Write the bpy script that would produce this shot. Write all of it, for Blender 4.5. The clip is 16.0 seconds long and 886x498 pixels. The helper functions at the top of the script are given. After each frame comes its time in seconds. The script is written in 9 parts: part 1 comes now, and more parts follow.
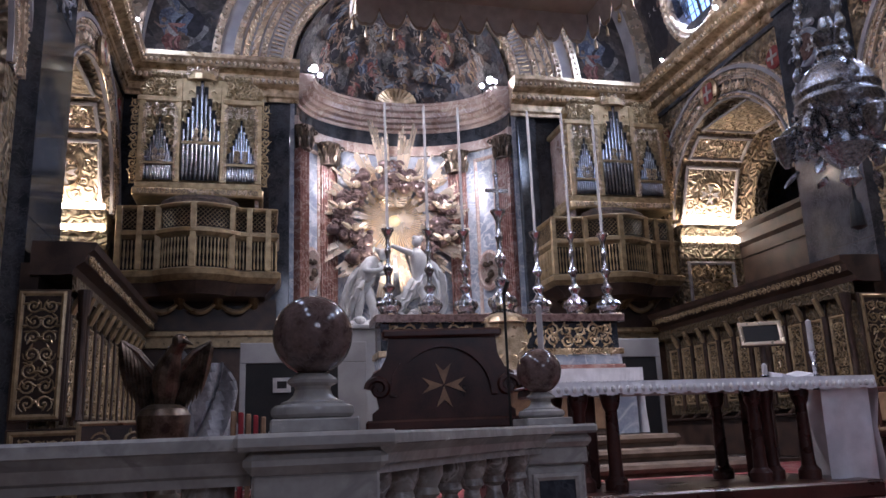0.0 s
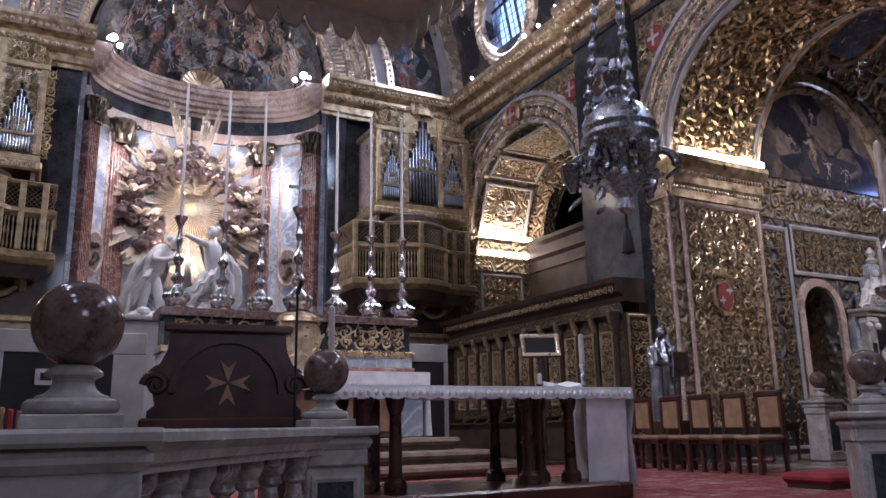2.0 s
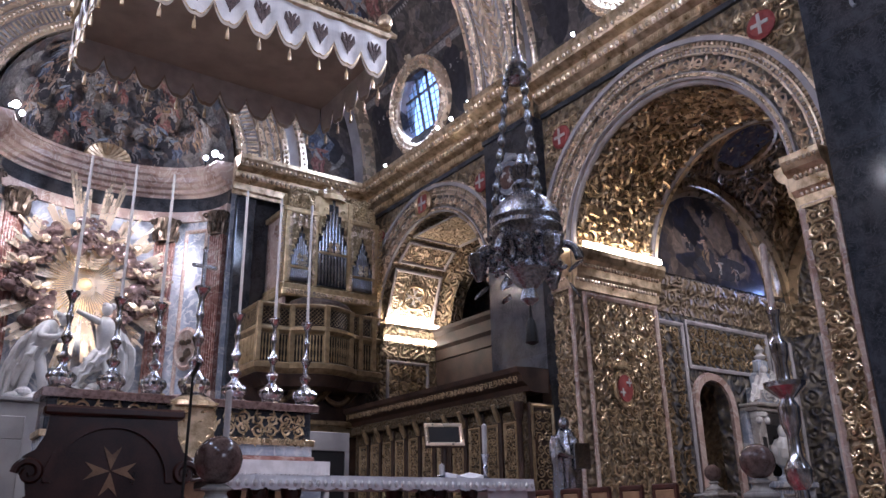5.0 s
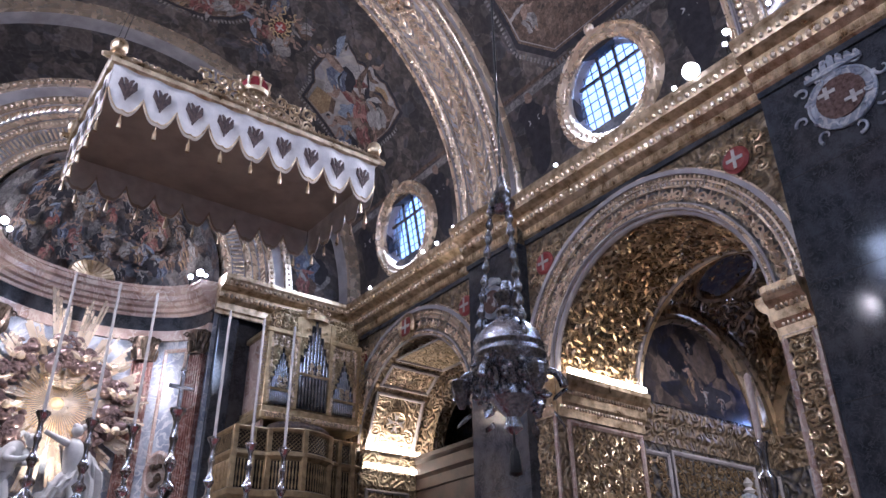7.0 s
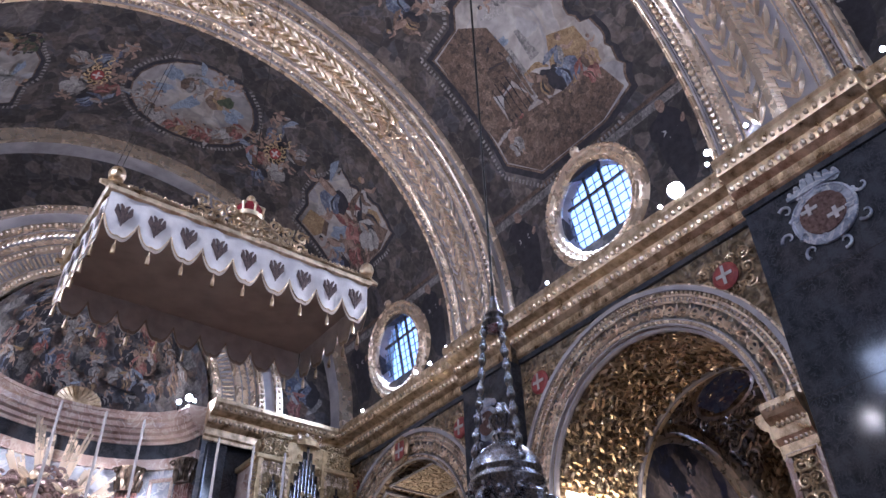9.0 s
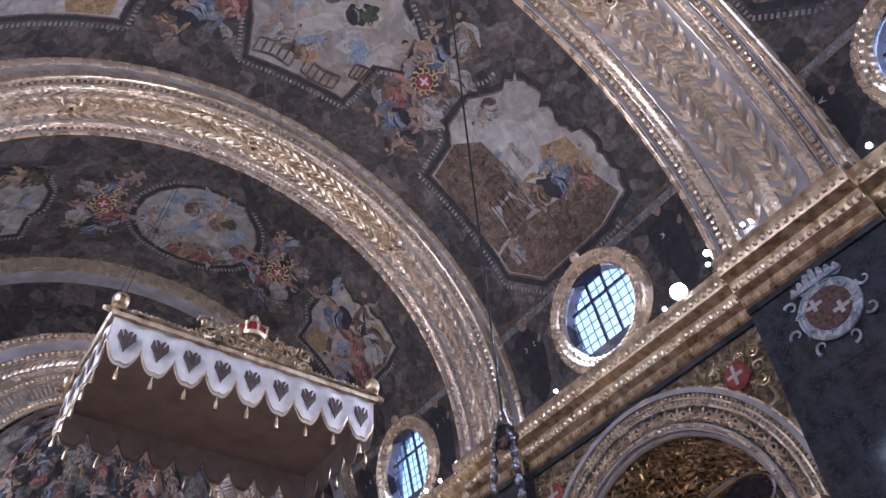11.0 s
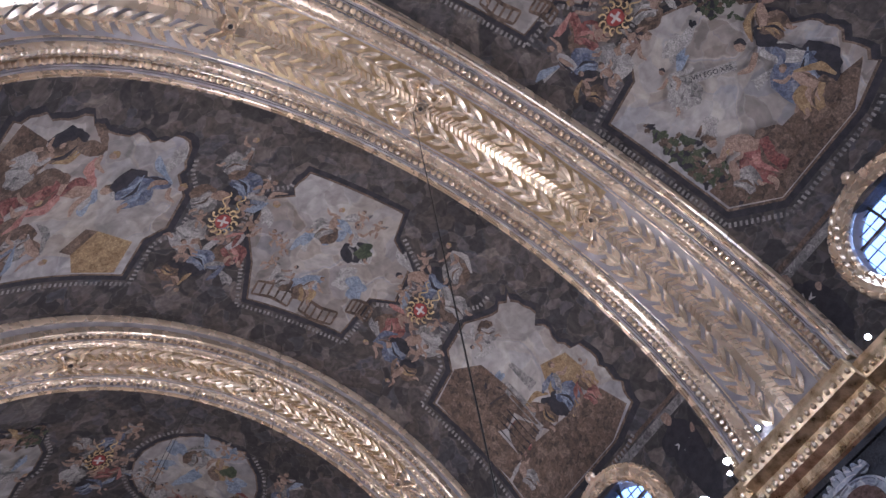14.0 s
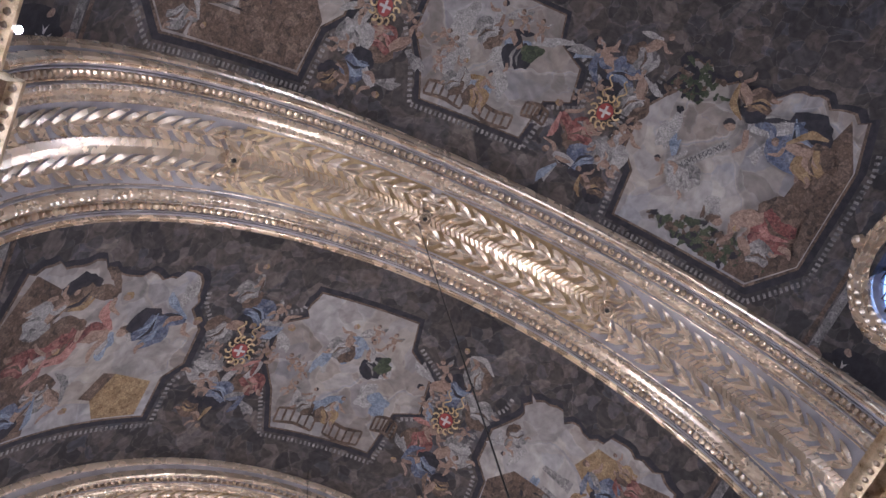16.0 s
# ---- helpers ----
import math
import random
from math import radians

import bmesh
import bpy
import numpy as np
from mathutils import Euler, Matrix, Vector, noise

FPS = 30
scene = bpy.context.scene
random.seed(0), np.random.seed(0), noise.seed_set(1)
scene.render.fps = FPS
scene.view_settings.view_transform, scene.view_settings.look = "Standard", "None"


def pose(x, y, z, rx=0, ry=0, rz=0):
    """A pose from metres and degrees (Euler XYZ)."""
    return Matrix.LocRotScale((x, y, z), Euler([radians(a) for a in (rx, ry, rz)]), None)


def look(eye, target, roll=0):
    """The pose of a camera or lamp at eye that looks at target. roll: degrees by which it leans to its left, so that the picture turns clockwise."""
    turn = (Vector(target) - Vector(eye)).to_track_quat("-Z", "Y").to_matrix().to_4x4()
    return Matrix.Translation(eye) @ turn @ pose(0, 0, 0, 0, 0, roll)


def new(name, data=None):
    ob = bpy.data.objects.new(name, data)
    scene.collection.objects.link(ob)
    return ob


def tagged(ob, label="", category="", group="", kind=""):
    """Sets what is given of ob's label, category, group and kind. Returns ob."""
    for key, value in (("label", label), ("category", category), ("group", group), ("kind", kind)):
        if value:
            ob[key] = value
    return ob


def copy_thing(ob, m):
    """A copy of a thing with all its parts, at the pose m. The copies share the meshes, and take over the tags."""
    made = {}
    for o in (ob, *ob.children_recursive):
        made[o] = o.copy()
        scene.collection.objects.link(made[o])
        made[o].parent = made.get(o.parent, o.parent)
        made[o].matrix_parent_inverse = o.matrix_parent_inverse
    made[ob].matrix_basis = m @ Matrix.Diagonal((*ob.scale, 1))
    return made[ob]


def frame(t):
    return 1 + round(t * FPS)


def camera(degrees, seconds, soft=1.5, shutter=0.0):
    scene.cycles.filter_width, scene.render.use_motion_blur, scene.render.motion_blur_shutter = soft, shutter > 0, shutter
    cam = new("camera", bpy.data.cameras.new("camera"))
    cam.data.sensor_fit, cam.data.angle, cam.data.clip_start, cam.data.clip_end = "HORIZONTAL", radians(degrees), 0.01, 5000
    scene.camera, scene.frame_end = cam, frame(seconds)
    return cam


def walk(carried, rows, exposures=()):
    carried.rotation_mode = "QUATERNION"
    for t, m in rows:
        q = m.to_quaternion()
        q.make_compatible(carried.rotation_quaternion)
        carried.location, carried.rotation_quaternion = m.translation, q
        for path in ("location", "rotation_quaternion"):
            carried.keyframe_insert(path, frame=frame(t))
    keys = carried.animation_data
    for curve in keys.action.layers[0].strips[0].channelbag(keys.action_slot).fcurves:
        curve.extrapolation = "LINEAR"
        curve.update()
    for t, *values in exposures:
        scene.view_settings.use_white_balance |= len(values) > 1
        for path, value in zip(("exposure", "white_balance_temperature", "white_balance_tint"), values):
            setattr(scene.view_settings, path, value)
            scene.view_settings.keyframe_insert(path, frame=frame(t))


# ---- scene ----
# ---------------------------------------------------------------- camera
cam = camera(59.5, 16.0)
TURNS = [
    (0.0, -12.94, 13.28, 2.18), (0.5, -15.17, 13.21, 1.8), (1.0, -19.27, 13.02, 1.41), (1.5, -23.94, 12.85, 1.23),
    (2.0, -28.15, 12.96, 1.06), (2.5, -31.52, 13.16, 0.94), (3.0, -33.47, 13.14, 0.94), (5.5, -35.35, 21.31, 1.02),
    (6.0, -35.62, 23.5, 0.75), (6.5, -36.16, 25.93, 0.5), (7.0, -36.64, 28.22, 0.51), (7.5, -36.84, 30.11, 0.69),
    (8.0, -36.81, 32.27, 0.87), (8.5, -36.76, 34.59, 1.12), (9.0, -36.64, 36.98, 1.52), (11.5, -34.22, 47.56, 3.74),
    (12.0, -33.63, 50.24, 4.26), (12.5, -33.18, 53.06, 4.69), (13.0, -32.73, 55.84, 5.15), (13.5, -32.29, 58.67, 5.54),
    (14.0, -31.07, 62.05, 6.03), (14.5, -28.92, 65.2, 6.71), (15.0, -27.28, 67.42, 7.14), (15.5, -26.08, 69.24, 7.4),
    (16.0, -25.09, 70.61, 7.57)]


def eye_at(t):
    return -3.95 + 0.05 * min(t / 3, 1), 0.0, 1.60 + 0.012 * max(t - 5.5, 0)


walk(cam, [(t, pose(*eye_at(t), 90 + p, r, y)) for t, y, p, r in TURNS], [(0, 1.36, 5700, 21), (3, 1.44, 5700, 21), (9, 1.38, 5500, 22), (16, 1.25, 5850, 20)])

# ---------------------------------------------------------------- plan
HW = 7.6          # half width of the nave, wall to wall
FL = 0.9          # sanctuary floor
ZC = 11.75        # springing of the vault
RV = 7.5          # vault radius
RR = 7.08         # radius of the ribs' soffits
EAST = 20.4       # wall behind the organs
RIBS = [(-9.0, 1.3), (4.0, 1.47), (12.9, 0.95)]   # centre, half width
BAYS = [(8.75, 2.6), (16.8, 2.6)]                 # arches in the side walls: centre, radius
ZA = 7.05         # springing of the side arches

# ---------------------------------------------------------------- light
world = bpy.data.worlds.new("world")
scene.world = world
world.use_nodes = True
sky = world.node_tree.nodes.new("ShaderNodeTexSky")
sky.sky_type, sky.sun_disc, sky.sun_elevation, sky.sun_rotation = "NISHITA", False, radians(35), radians(200)
world.node_tree.links.new(sky.outputs[0], world.node_tree.nodes["Background"].inputs[0])
world.node_tree.nodes["Background"].inputs[1].default_value = 0.1


def lamp(name, kind, place, target, power, colour, size=0.3, size_y=None, spot=90, blend=0.6):
    d = bpy.data.lights.new(name, kind)
    d.energy, d.color = power, colour
    if kind == "AREA":
        d.size = size
        if size_y:
            d.shape, d.size_y = "RECTANGLE", size_y
    else:
        d.shadow_soft_size = size
        if kind == "SPOT":
            d.spot_size, d.spot_blend = radians(spot), blend
    ob = new(name, d)
    ob.matrix_world = look(place, target)
    return ob


WARM, WHITE, COOL = (1.0, 0.80, 0.58), (1.0, 0.93, 0.86), (0.72, 0.84, 1.0)
# daylight through the round windows; the pair at y -4.5 is added without a window
for sx in (-1, 1):
    for y in (8.75, 16.8, 0.2, -4.5):
        lamp("window_light", "AREA", (sx * 7.05, y, 13.2), (0, y, 7.5), 55, COOL, 1.9)
# unseen area light added for daylight and lamps of the nave behind
lamp("facade_window_light", "AREA", (0, -17.2, 10.5), (0, 5, 6.5), 160, (0.86, 0.9, 1.0), 5.0, 5.0)
# floodlights on the cornices that wash the vault and the floor
for sx in (-1, 1):
    for y in (14.9, 10.2, 6.4, 2.1, -2.0):
        lamp("cornice_flood", "SPOT", (sx * 6.72, y, 12.0), (-sx * 2.6, y + 0.3, 18.5), 170, WHITE, 0.10, spot=130)
    for y, ty in ((6.4, 10.0), (14.8, 15.2), (10.2, 12.5)):
        lamp("cornice_spot", "SPOT", (sx * 6.6, y, 11.75), (-sx * 4.4, ty, 2.2), 430, WHITE, 0.08, spot=72)
# lamps on both apse cornice ends; the wall spot below is unseen and added
for sx in (-1, 1):
    lamp("apse_spot", "SPOT", (sx * 2.3, 19.9, 10.1), (-sx * 0.4, 22.3, 7.2), 225, WHITE, 0.10, spot=110)
    lamp("apse_up", "SPOT", (sx * 2.5, 20.7, 11.95), (-sx * 0.8, 23, 14.0), 24, WHITE, 0.08, spot=140)

# ---------------------------------------------------------------- mesh tools
class M:
    """Collects vertices and faces for one mesh."""

    def __init__(self):
        self.v, self.f, self.n = [], [], 0

    def add(self, verts, faces):
        verts = np.asarray(verts, float).reshape(-1, 3)
        self.v.append(verts)
        n = self.n
        self.f.extend([tuple(i + n for i in face) for face in faces])
        self.n += len(verts)
        return self

    def box(self, x0, x1, y0, y1, z0, z1, b=0.0):
        """A box, with its edges cut by b."""
        if b <= 0:
            v = [(x, y, z) for x in (x0, x1) for y in (y0, y1) for z in (z0, z1)]
            return self.add(v, [(0, 1, 3, 2), (4, 6, 7, 5), (0, 4, 5, 1), (2, 3, 7, 6), (0, 2, 6, 4), (1, 5, 7, 3)])
        ring = lambda i, z: [(x0 + i, y0 + b, z), (x0 + b, y0 + i, z), (x1 - b, y0 + i, z), (x1 - i, y0 + b, z), (x1 - i, y1 - b, z), (x1 - b, y1 - i, z), (x0 + b, y1 - i, z), (x0 + i, y1 - b, z)]
        rows = [ring(b, z0), ring(0, z0 + b), ring(0, z1 - b), ring(b, z1)]
        return self.tube(rows, True)

    def tube(self, rows, caps=False, loop=True):
        """Skin over rows of points."""
        k = len(rows[0])
        v = np.array(rows, float).reshape(-1, 3)
        f = []
        for a in range(len(rows) - 1):
            for i in range(k if loop else k - 1):
                j = (i + 1) % k
                f.append((a * k + i, a * k + j, (a + 1) * k + j, (a + 1) * k + i))
        if caps:
            f.append(tuple(range(k))[::-1])
            f.append(tuple((len(rows) - 1) * k + i for i in range(k)))
        return self.add(v, f)

    def lathe(self, prof, at=(0, 0, 0), n=20, axis=None):
        """Turned body: prof holds (radius, height)."""
        a = np.linspace(0, 2 * np.pi, n, endpoint=False)
        rows = [np.stack([r * np.cos(a) + at[0], r * np.sin(a) + at[1], np.full(n, z + at[2])], 1) for r, z in prof]
        return self.tube(rows, True)

    def ball(self, at, r, n=8, k=5, sz=1.0):
        prof = [(max(r * math.sin(math.pi * i / k), 1e-4), -r * sz * math.cos(math.pi * i / k)) for i in range(k + 1)]
        return self.lathe(prof, at, n)

    def rod(self, p, q, r, n=6, r2=None):
        p, q = np.array(p, float), np.array(q, float)
        w = q - p
        w = w / (np.linalg.norm(w) + 1e-9)
        u = np.cross(w, (0, 0, 1) if abs(w[2]) < 0.9 else (1, 0, 0))
        u /= np.linalg.norm(u)
        v = np.cross(w, u)
        a = np.linspace(0, 2 * np.pi, n, endpoint=False)
        ring = np.outer(np.cos(a), u) + np.outer(np.sin(a), v)
        return self.tube([p + r * ring, q + (r if r2 is None else r2) * ring], True)

    def path(self, pts, radii, n=6, flat=1.0, up=(0, 1, 0)):
        """Tube along points; flat squeezes it along up."""
        pts = np.array(pts, float)
        t = np.gradient(pts, axis=0)
        t /= np.linalg.norm(t, axis=1)[:, None] + 1e-9
        a = np.linspace(0, 2 * np.pi, n, endpoint=False)
        rows = []
        up = np.array(up, float)
        for p, d, r in zip(pts, t, radii):
            s = np.cross(d, up)
            if np.linalg.norm(s) < 1e-3:
                s = np.array((1.0, 0, 0))
            s /= np.linalg.norm(s)
            w = np.cross(s, d)
            rows.append(p + r * (np.outer(np.cos(a), s) + flat * np.outer(np.sin(a), w)))
        return self.tube(rows, True)

    def moved(self, m):
        """A copy through a 4x4 matrix."""
        o = M()
        a = np.array(m)
        o.v = [x @ a[:3, :3].T + a[:3, 3] for x in self.v]
        o.f, o.n = list(self.f), self.n
        return o

    def join(self, other, m=None):
        o = other if m is None else other.moved(m)
        base = self.n
        self.v.extend(o.v)
        self.f.extend([tuple(i + base for i in face) for face in o.f])
        self.n += o.n
        return self

    def mesh(self, name, smooth=False):
        me = bpy.data.meshes.new(name)
        me.from_pydata(np.concatenate(self.v).tolist(), [], self.f)
        bm = bmesh.new()
        bm.from_mesh(me)
        bmesh.ops.recalc_face_normals(bm, faces=bm.faces)
        bm.to_mesh(me)
        bm.free()
        if smooth:
            me.shade_smooth()
            me.set_sharp_from_angle(angle=radians(27))
        me.update()
        return me


def part(name, m, material, parent=None, label="", smooth=False):
    """One mesh object under a thing or a part."""
    me = m.mesh(name, smooth) if isinstance(m, M) else m
    if material is not None and not me.materials:
        me.materials.append(material)
    ob = new(name, me)
    ob.parent = parent
    return tagged(ob, label)


def thing(name, label, category, group="", kind="", at=(0, 0, 0), turn=0):
    """An Empty at the thing's base."""
    ob = new(name)
    ob.empty_display_size = 0.2
    ob.matrix_world = pose(*at, 0, 0, turn)
    return tagged(ob, label, category, group, kind)


def structure(name, m, material, label, category, smooth=False, kind="structure"):
    return tagged(part(name, m, material, None, "", smooth), label, category, "", kind)


def arch(prof, c, axis="y", a0=0.0, a1=180.0, n=48, closed=True):
    """Sweep prof, of (radius, offset along the axis), round the centre c in an upright plane."""
    m = M()
    rows = []
    for a in np.radians(np.linspace(a0, a1, n + 1)):
        row = []
        for r, o in prof:
            h, z = r * math.cos(a), r * math.sin(a)
            row.append((c[0] + h, c[1] + o, c[2] + z) if axis == "y" else (c[0] + o, c[1] + h, c[2] + z))
        rows.append(row)
    return m.tube(rows, closed, closed)


def run(prof, pts, closed=True):
    """Sweep prof, of (outward, z), along level points given as (x, y, nx, ny): n is the way out."""
    rows = [[(x + nx * o, y + ny * o, z) for o, z in prof] for x, y, nx, ny in pts]
    return M().tube(rows, closed, closed)


# ---------------------------------------------------------------- materials
def mat(name, c1, c2, rough=0.5, metal=0.0, scale=3.0, fine=40.0, bump=0.1, dist=0.01, vein=None, veins=2.0, rvar=0.15, island=0.0, lo=0.35, hi=0.65):
    """Two colours mixed by noise at two scales, with veins if wanted, and relief."""
    m = bpy.data.materials.new(name)
    m.use_nodes = True
    nt = m.node_tree
    N, L = nt.nodes, nt.links
    b = N["Principled BSDF"]
    tc = N.new("ShaderNodeTexCoord")
    big, small = N.new("ShaderNodeTexNoise"), N.new("ShaderNodeTexNoise")
    big.inputs["Scale"].default_value, big.inputs["Detail"].default_value = scale, 6
    small.inputs["Scale"].default_value, small.inputs["Detail"].default_value = fine, 4
    for t in (big, small):
        L.new(tc.outputs["Object"], t.inputs["Vector"])
    add = N.new("ShaderNodeMath")
    add.operation = "MULTIPLY_ADD"
    L.new(small.outputs[0], add.inputs[0])
    add.inputs[1].default_value = 0.35
    sub = N.new("ShaderNodeMath")
    sub.operation = "SUBTRACT"
    L.new(big.outputs[0], sub.inputs[0])
    sub.inputs[1].default_value = 0.175
    L.new(sub.outputs[0], add.inputs[2])
    fac = add.outputs[0]
    if island:
        geo = N.new("ShaderNodeNewGeometry")
        k = N.new("ShaderNodeMath")
        k.operation = "MULTIPLY_ADD"
        L.new(geo.outputs["Random Per Island"], k.inputs[0])
        k.inputs[1].default_value = island
        L.new(fac, k.inputs[2])
        fac = k.outputs[0]
    ramp = N.new("ShaderNodeValToRGB")
    ramp.color_ramp.elements[0].position, ramp.color_ramp.elements[1].position = lo, hi
    ramp.color_ramp.elements[0].color, ramp.color_ramp.elements[1].color = (*c1, 1), (*c2, 1)
    L.new(fac, ramp.inputs[0])
    col = ramp.outputs[0]
    if vein:
        w = N.new("ShaderNodeTexNoise")
        w.inputs["Scale"].default_value, w.inputs["Detail"].default_value, w.inputs["Distortion"].default_value = veins, 8, 1.6
        L.new(tc.outputs["Object"], w.inputs["Vector"])
        r2 = N.new("ShaderNodeValToRGB")
        e = r2.color_ramp.elements
        e[0].position, e[1].position = 0.46, 0.5
        e[0].color = e[1].color = (0, 0, 0, 1)
        e[1].color = (1, 1, 1, 1)
        x = e.new(0.54)
        x.color = (0, 0, 0, 1)
        L.new(w.outputs[0], r2.inputs[0])
        mx = N.new("ShaderNodeMix")
        mx.data_type = "RGBA"
        L.new(r2.outputs[0], mx.inputs[0])
        L.new(col, mx.inputs[6])
        mx.inputs[7].default_value = (*vein, 1)
        col = mx.outputs[2]
    L.new(col, b.inputs["Base Color"])
    b.inputs["Metallic"].default_value = metal
    rr = N.new("ShaderNodeMapRange")
    L.new(big.outputs[0], rr.inputs[0])
    rr.inputs[3].default_value, rr.inputs[4].default_value = max(rough - rvar, 0.03), min(rough + rvar, 1)
    L.new(rr.outputs[0], b.inputs["Roughness"])
    if bump:
        bp = N.new("ShaderNodeBump")
        bp.inputs["Strength"].default_value, bp.inputs["Distance"].default_value = bump, dist
        L.new(small.outputs[0], bp.inputs["Height"])
        L.new(bp.outputs[0], b.inputs["Normal"])
    return m


def carved(name, c1, c2, rough=0.4, metal=0.7, scale=4.0, depth=0.04):
    """Low relief carving: swirling leaves as bump on the ground between the carved pieces."""
    m = bpy.data.materials.new(name)
    m.use_nodes = True
    nt = m.node_tree
    N, L = nt.nodes, nt.links
    b = N["Principled BSDF"]
    tc = N.new("ShaderNodeTexCoord")
    n0 = N.new("ShaderNodeTexNoise")
    n0.inputs["Scale"].default_value = scale * 0.5
    L.new(tc.outputs["Object"], n0.inputs["Vector"])
    mx = N.new("ShaderNodeMix")
    mx.data_type = "RGBA"
    mx.inputs[0].default_value = 0.22
    L.new(tc.outputs["Object"], mx.inputs[6])
    L.new(n0.outputs[1], mx.inputs[7])
    vo = N.new("ShaderNodeTexVoronoi")
    vo.feature = "SMOOTH_F1"
    vo.inputs["Scale"].default_value = scale
    L.new(mx.outputs[2], vo.inputs["Vector"])
    wv = N.new("ShaderNodeMath")
    wv.operation = "SINE"
    k = N.new("ShaderNodeMath")
    k.operation = "MULTIPLY"
    k.inputs[1].default_value = 19.0
    L.new(vo.outputs[0], k.inputs[0])
    L.new(k.outputs[0], wv.inputs[0])
    ramp = N.new("ShaderNodeValToRGB")
    ramp.color_ramp.elements[0].position, ramp.color_ramp.elements[1].position = 0.3, 0.75
    ramp.color_ramp.elements[0].color, ramp.color_ramp.elements[1].color = (*c1, 1), (*c2, 1)
    n2 = N.new("ShaderNodeTexNoise")
    n2.inputs["Scale"].default_value, n2.inputs["Detail"].default_value = scale * 1.7, 6
    L.new(tc.outputs["Object"], n2.inputs["Vector"])
    L.new(n2.outputs[0], ramp.inputs[0])
    L.new(ramp.outputs[0], b.inputs["Base Color"])
    b.inputs["Metallic"].default_value, b.inputs["Roughness"].default_value = metal, rough
    bp = N.new("ShaderNodeBump")
    bp.inputs["Strength"].default_value, bp.inputs["Distance"].default_value = 1.0, depth
    L.new(wv.outputs[0], bp.inputs["Height"])
    L.new(bp.outputs[0], b.inputs["Normal"])
    return m


def fresco(name, palette, scale=1.0, rough=0.75, seed=0.0, soft=0.5, low=0.55, high=1.4):
    """Old wall painting: drifting patches of the palette's colours at two sizes, broken by fine noise."""
    m = bpy.data.materials.new(name)
    m.use_nodes = True
    nt = m.node_tree
    N, L = nt.nodes, nt.links
    b = N["Principled BSDF"]
    tc, mp = N.new("ShaderNodeTexCoord"), N.new("ShaderNodeMapping")
    mp.inputs["Location"].default_value = (seed, seed * 1.7, seed * 0.6)
    L.new(tc.outputs["Object"], mp.inputs["Vector"])
    warp = N.new("ShaderNodeTexNoise")
    warp.inputs["Scale"].default_value, warp.inputs["Detail"].default_value = 1.3 * scale, 5
    L.new(mp.outputs[0], warp.inputs["Vector"])
    mx = N.new("ShaderNodeMix")
    mx.data_type, mx.blend_type = "RGBA", "LINEAR_LIGHT"
    mx.inputs[0].default_value = 0.30 / scale
    L.new(mp.outputs[0], mx.inputs[6])
    L.new(warp.outputs[1], mx.inputs[7])
    cells = []
    for s in (1.1, 3.2):
        vo = N.new("ShaderNodeTexVoronoi")
        vo.feature = "SMOOTH_F1"
        vo.inputs["Scale"].default_value, vo.inputs["Smoothness"].default_value = s * scale, 0.12
        L.new(mx.outputs[2], vo.inputs["Vector"])
        sp = N.new("ShaderNodeSeparateColor")
        L.new(vo.outputs["Color"], sp.inputs[0])
        ramp = N.new("ShaderNodeValToRGB")
        els = ramp.color_ramp.elements
        while len(els) < len(palette):
            els.new(0.5)
        for i, c in enumerate(palette):
            els[i].position = 0.12 + 0.76 * i / (len(palette) - 1)
            els[i].color = (*c, 1)
        L.new(sp.outputs[0], ramp.inputs[0])
        cells.append(ramp.outputs[0])
    mix2 = N.new("ShaderNodeMix")
    mix2.data_type = "RGBA"
    mix2.inputs[0].default_value = soft
    L.new(cells[0], mix2.inputs[6])
    L.new(cells[1], mix2.inputs[7])
    fine = N.new("ShaderNodeTexNoise")
    fine.inputs["Scale"].default_value, fine.inputs["Detail"].default_value = 7 * scale, 9
    L.new(mx.outputs[2], fine.inputs["Vector"])
    tone = N.new("ShaderNodeMapRange")
    L.new(fine.outputs[0], tone.inputs[0])
    tone.inputs[1].default_value, tone.inputs[2].default_value, tone.inputs[3].default_value, tone.inputs[4].default_value = 0.3, 0.7, low, high
    mul = N.new("ShaderNodeMix")
    mul.data_type, mul.blend_type = "RGBA", "MULTIPLY"
    mul.inputs[0].default_value = 1.0
    L.new(mix2.outputs[2], mul.inputs[6])
    L.new(tone.outputs[0], mul.inputs[7])
    L.new(mul.outputs[2], b.inputs["Base Color"])
    b.inputs["Roughness"].default_value = rough
    bp = N.new("ShaderNodeBump")
    bp.inputs["Strength"].default_value, bp.inputs["Distance"].default_value = 0.06, 0.005
    L.new(fine.outputs[0], bp.inputs["Height"])
    L.new(bp.outputs[0], b.inputs["Normal"])
    return m


def glow(name, colour, strength):
    m = bpy.data.materials.new(name)
    m.use_nodes = True
    b = m.node_tree.nodes["Principled BSDF"]
    b.inputs["Base Color"].default_value = (*colour, 1)
    b.inputs["Emission Color"].default_value = (*colour, 1)
    b.inputs["Emission Strength"].default_value = strength
    return m


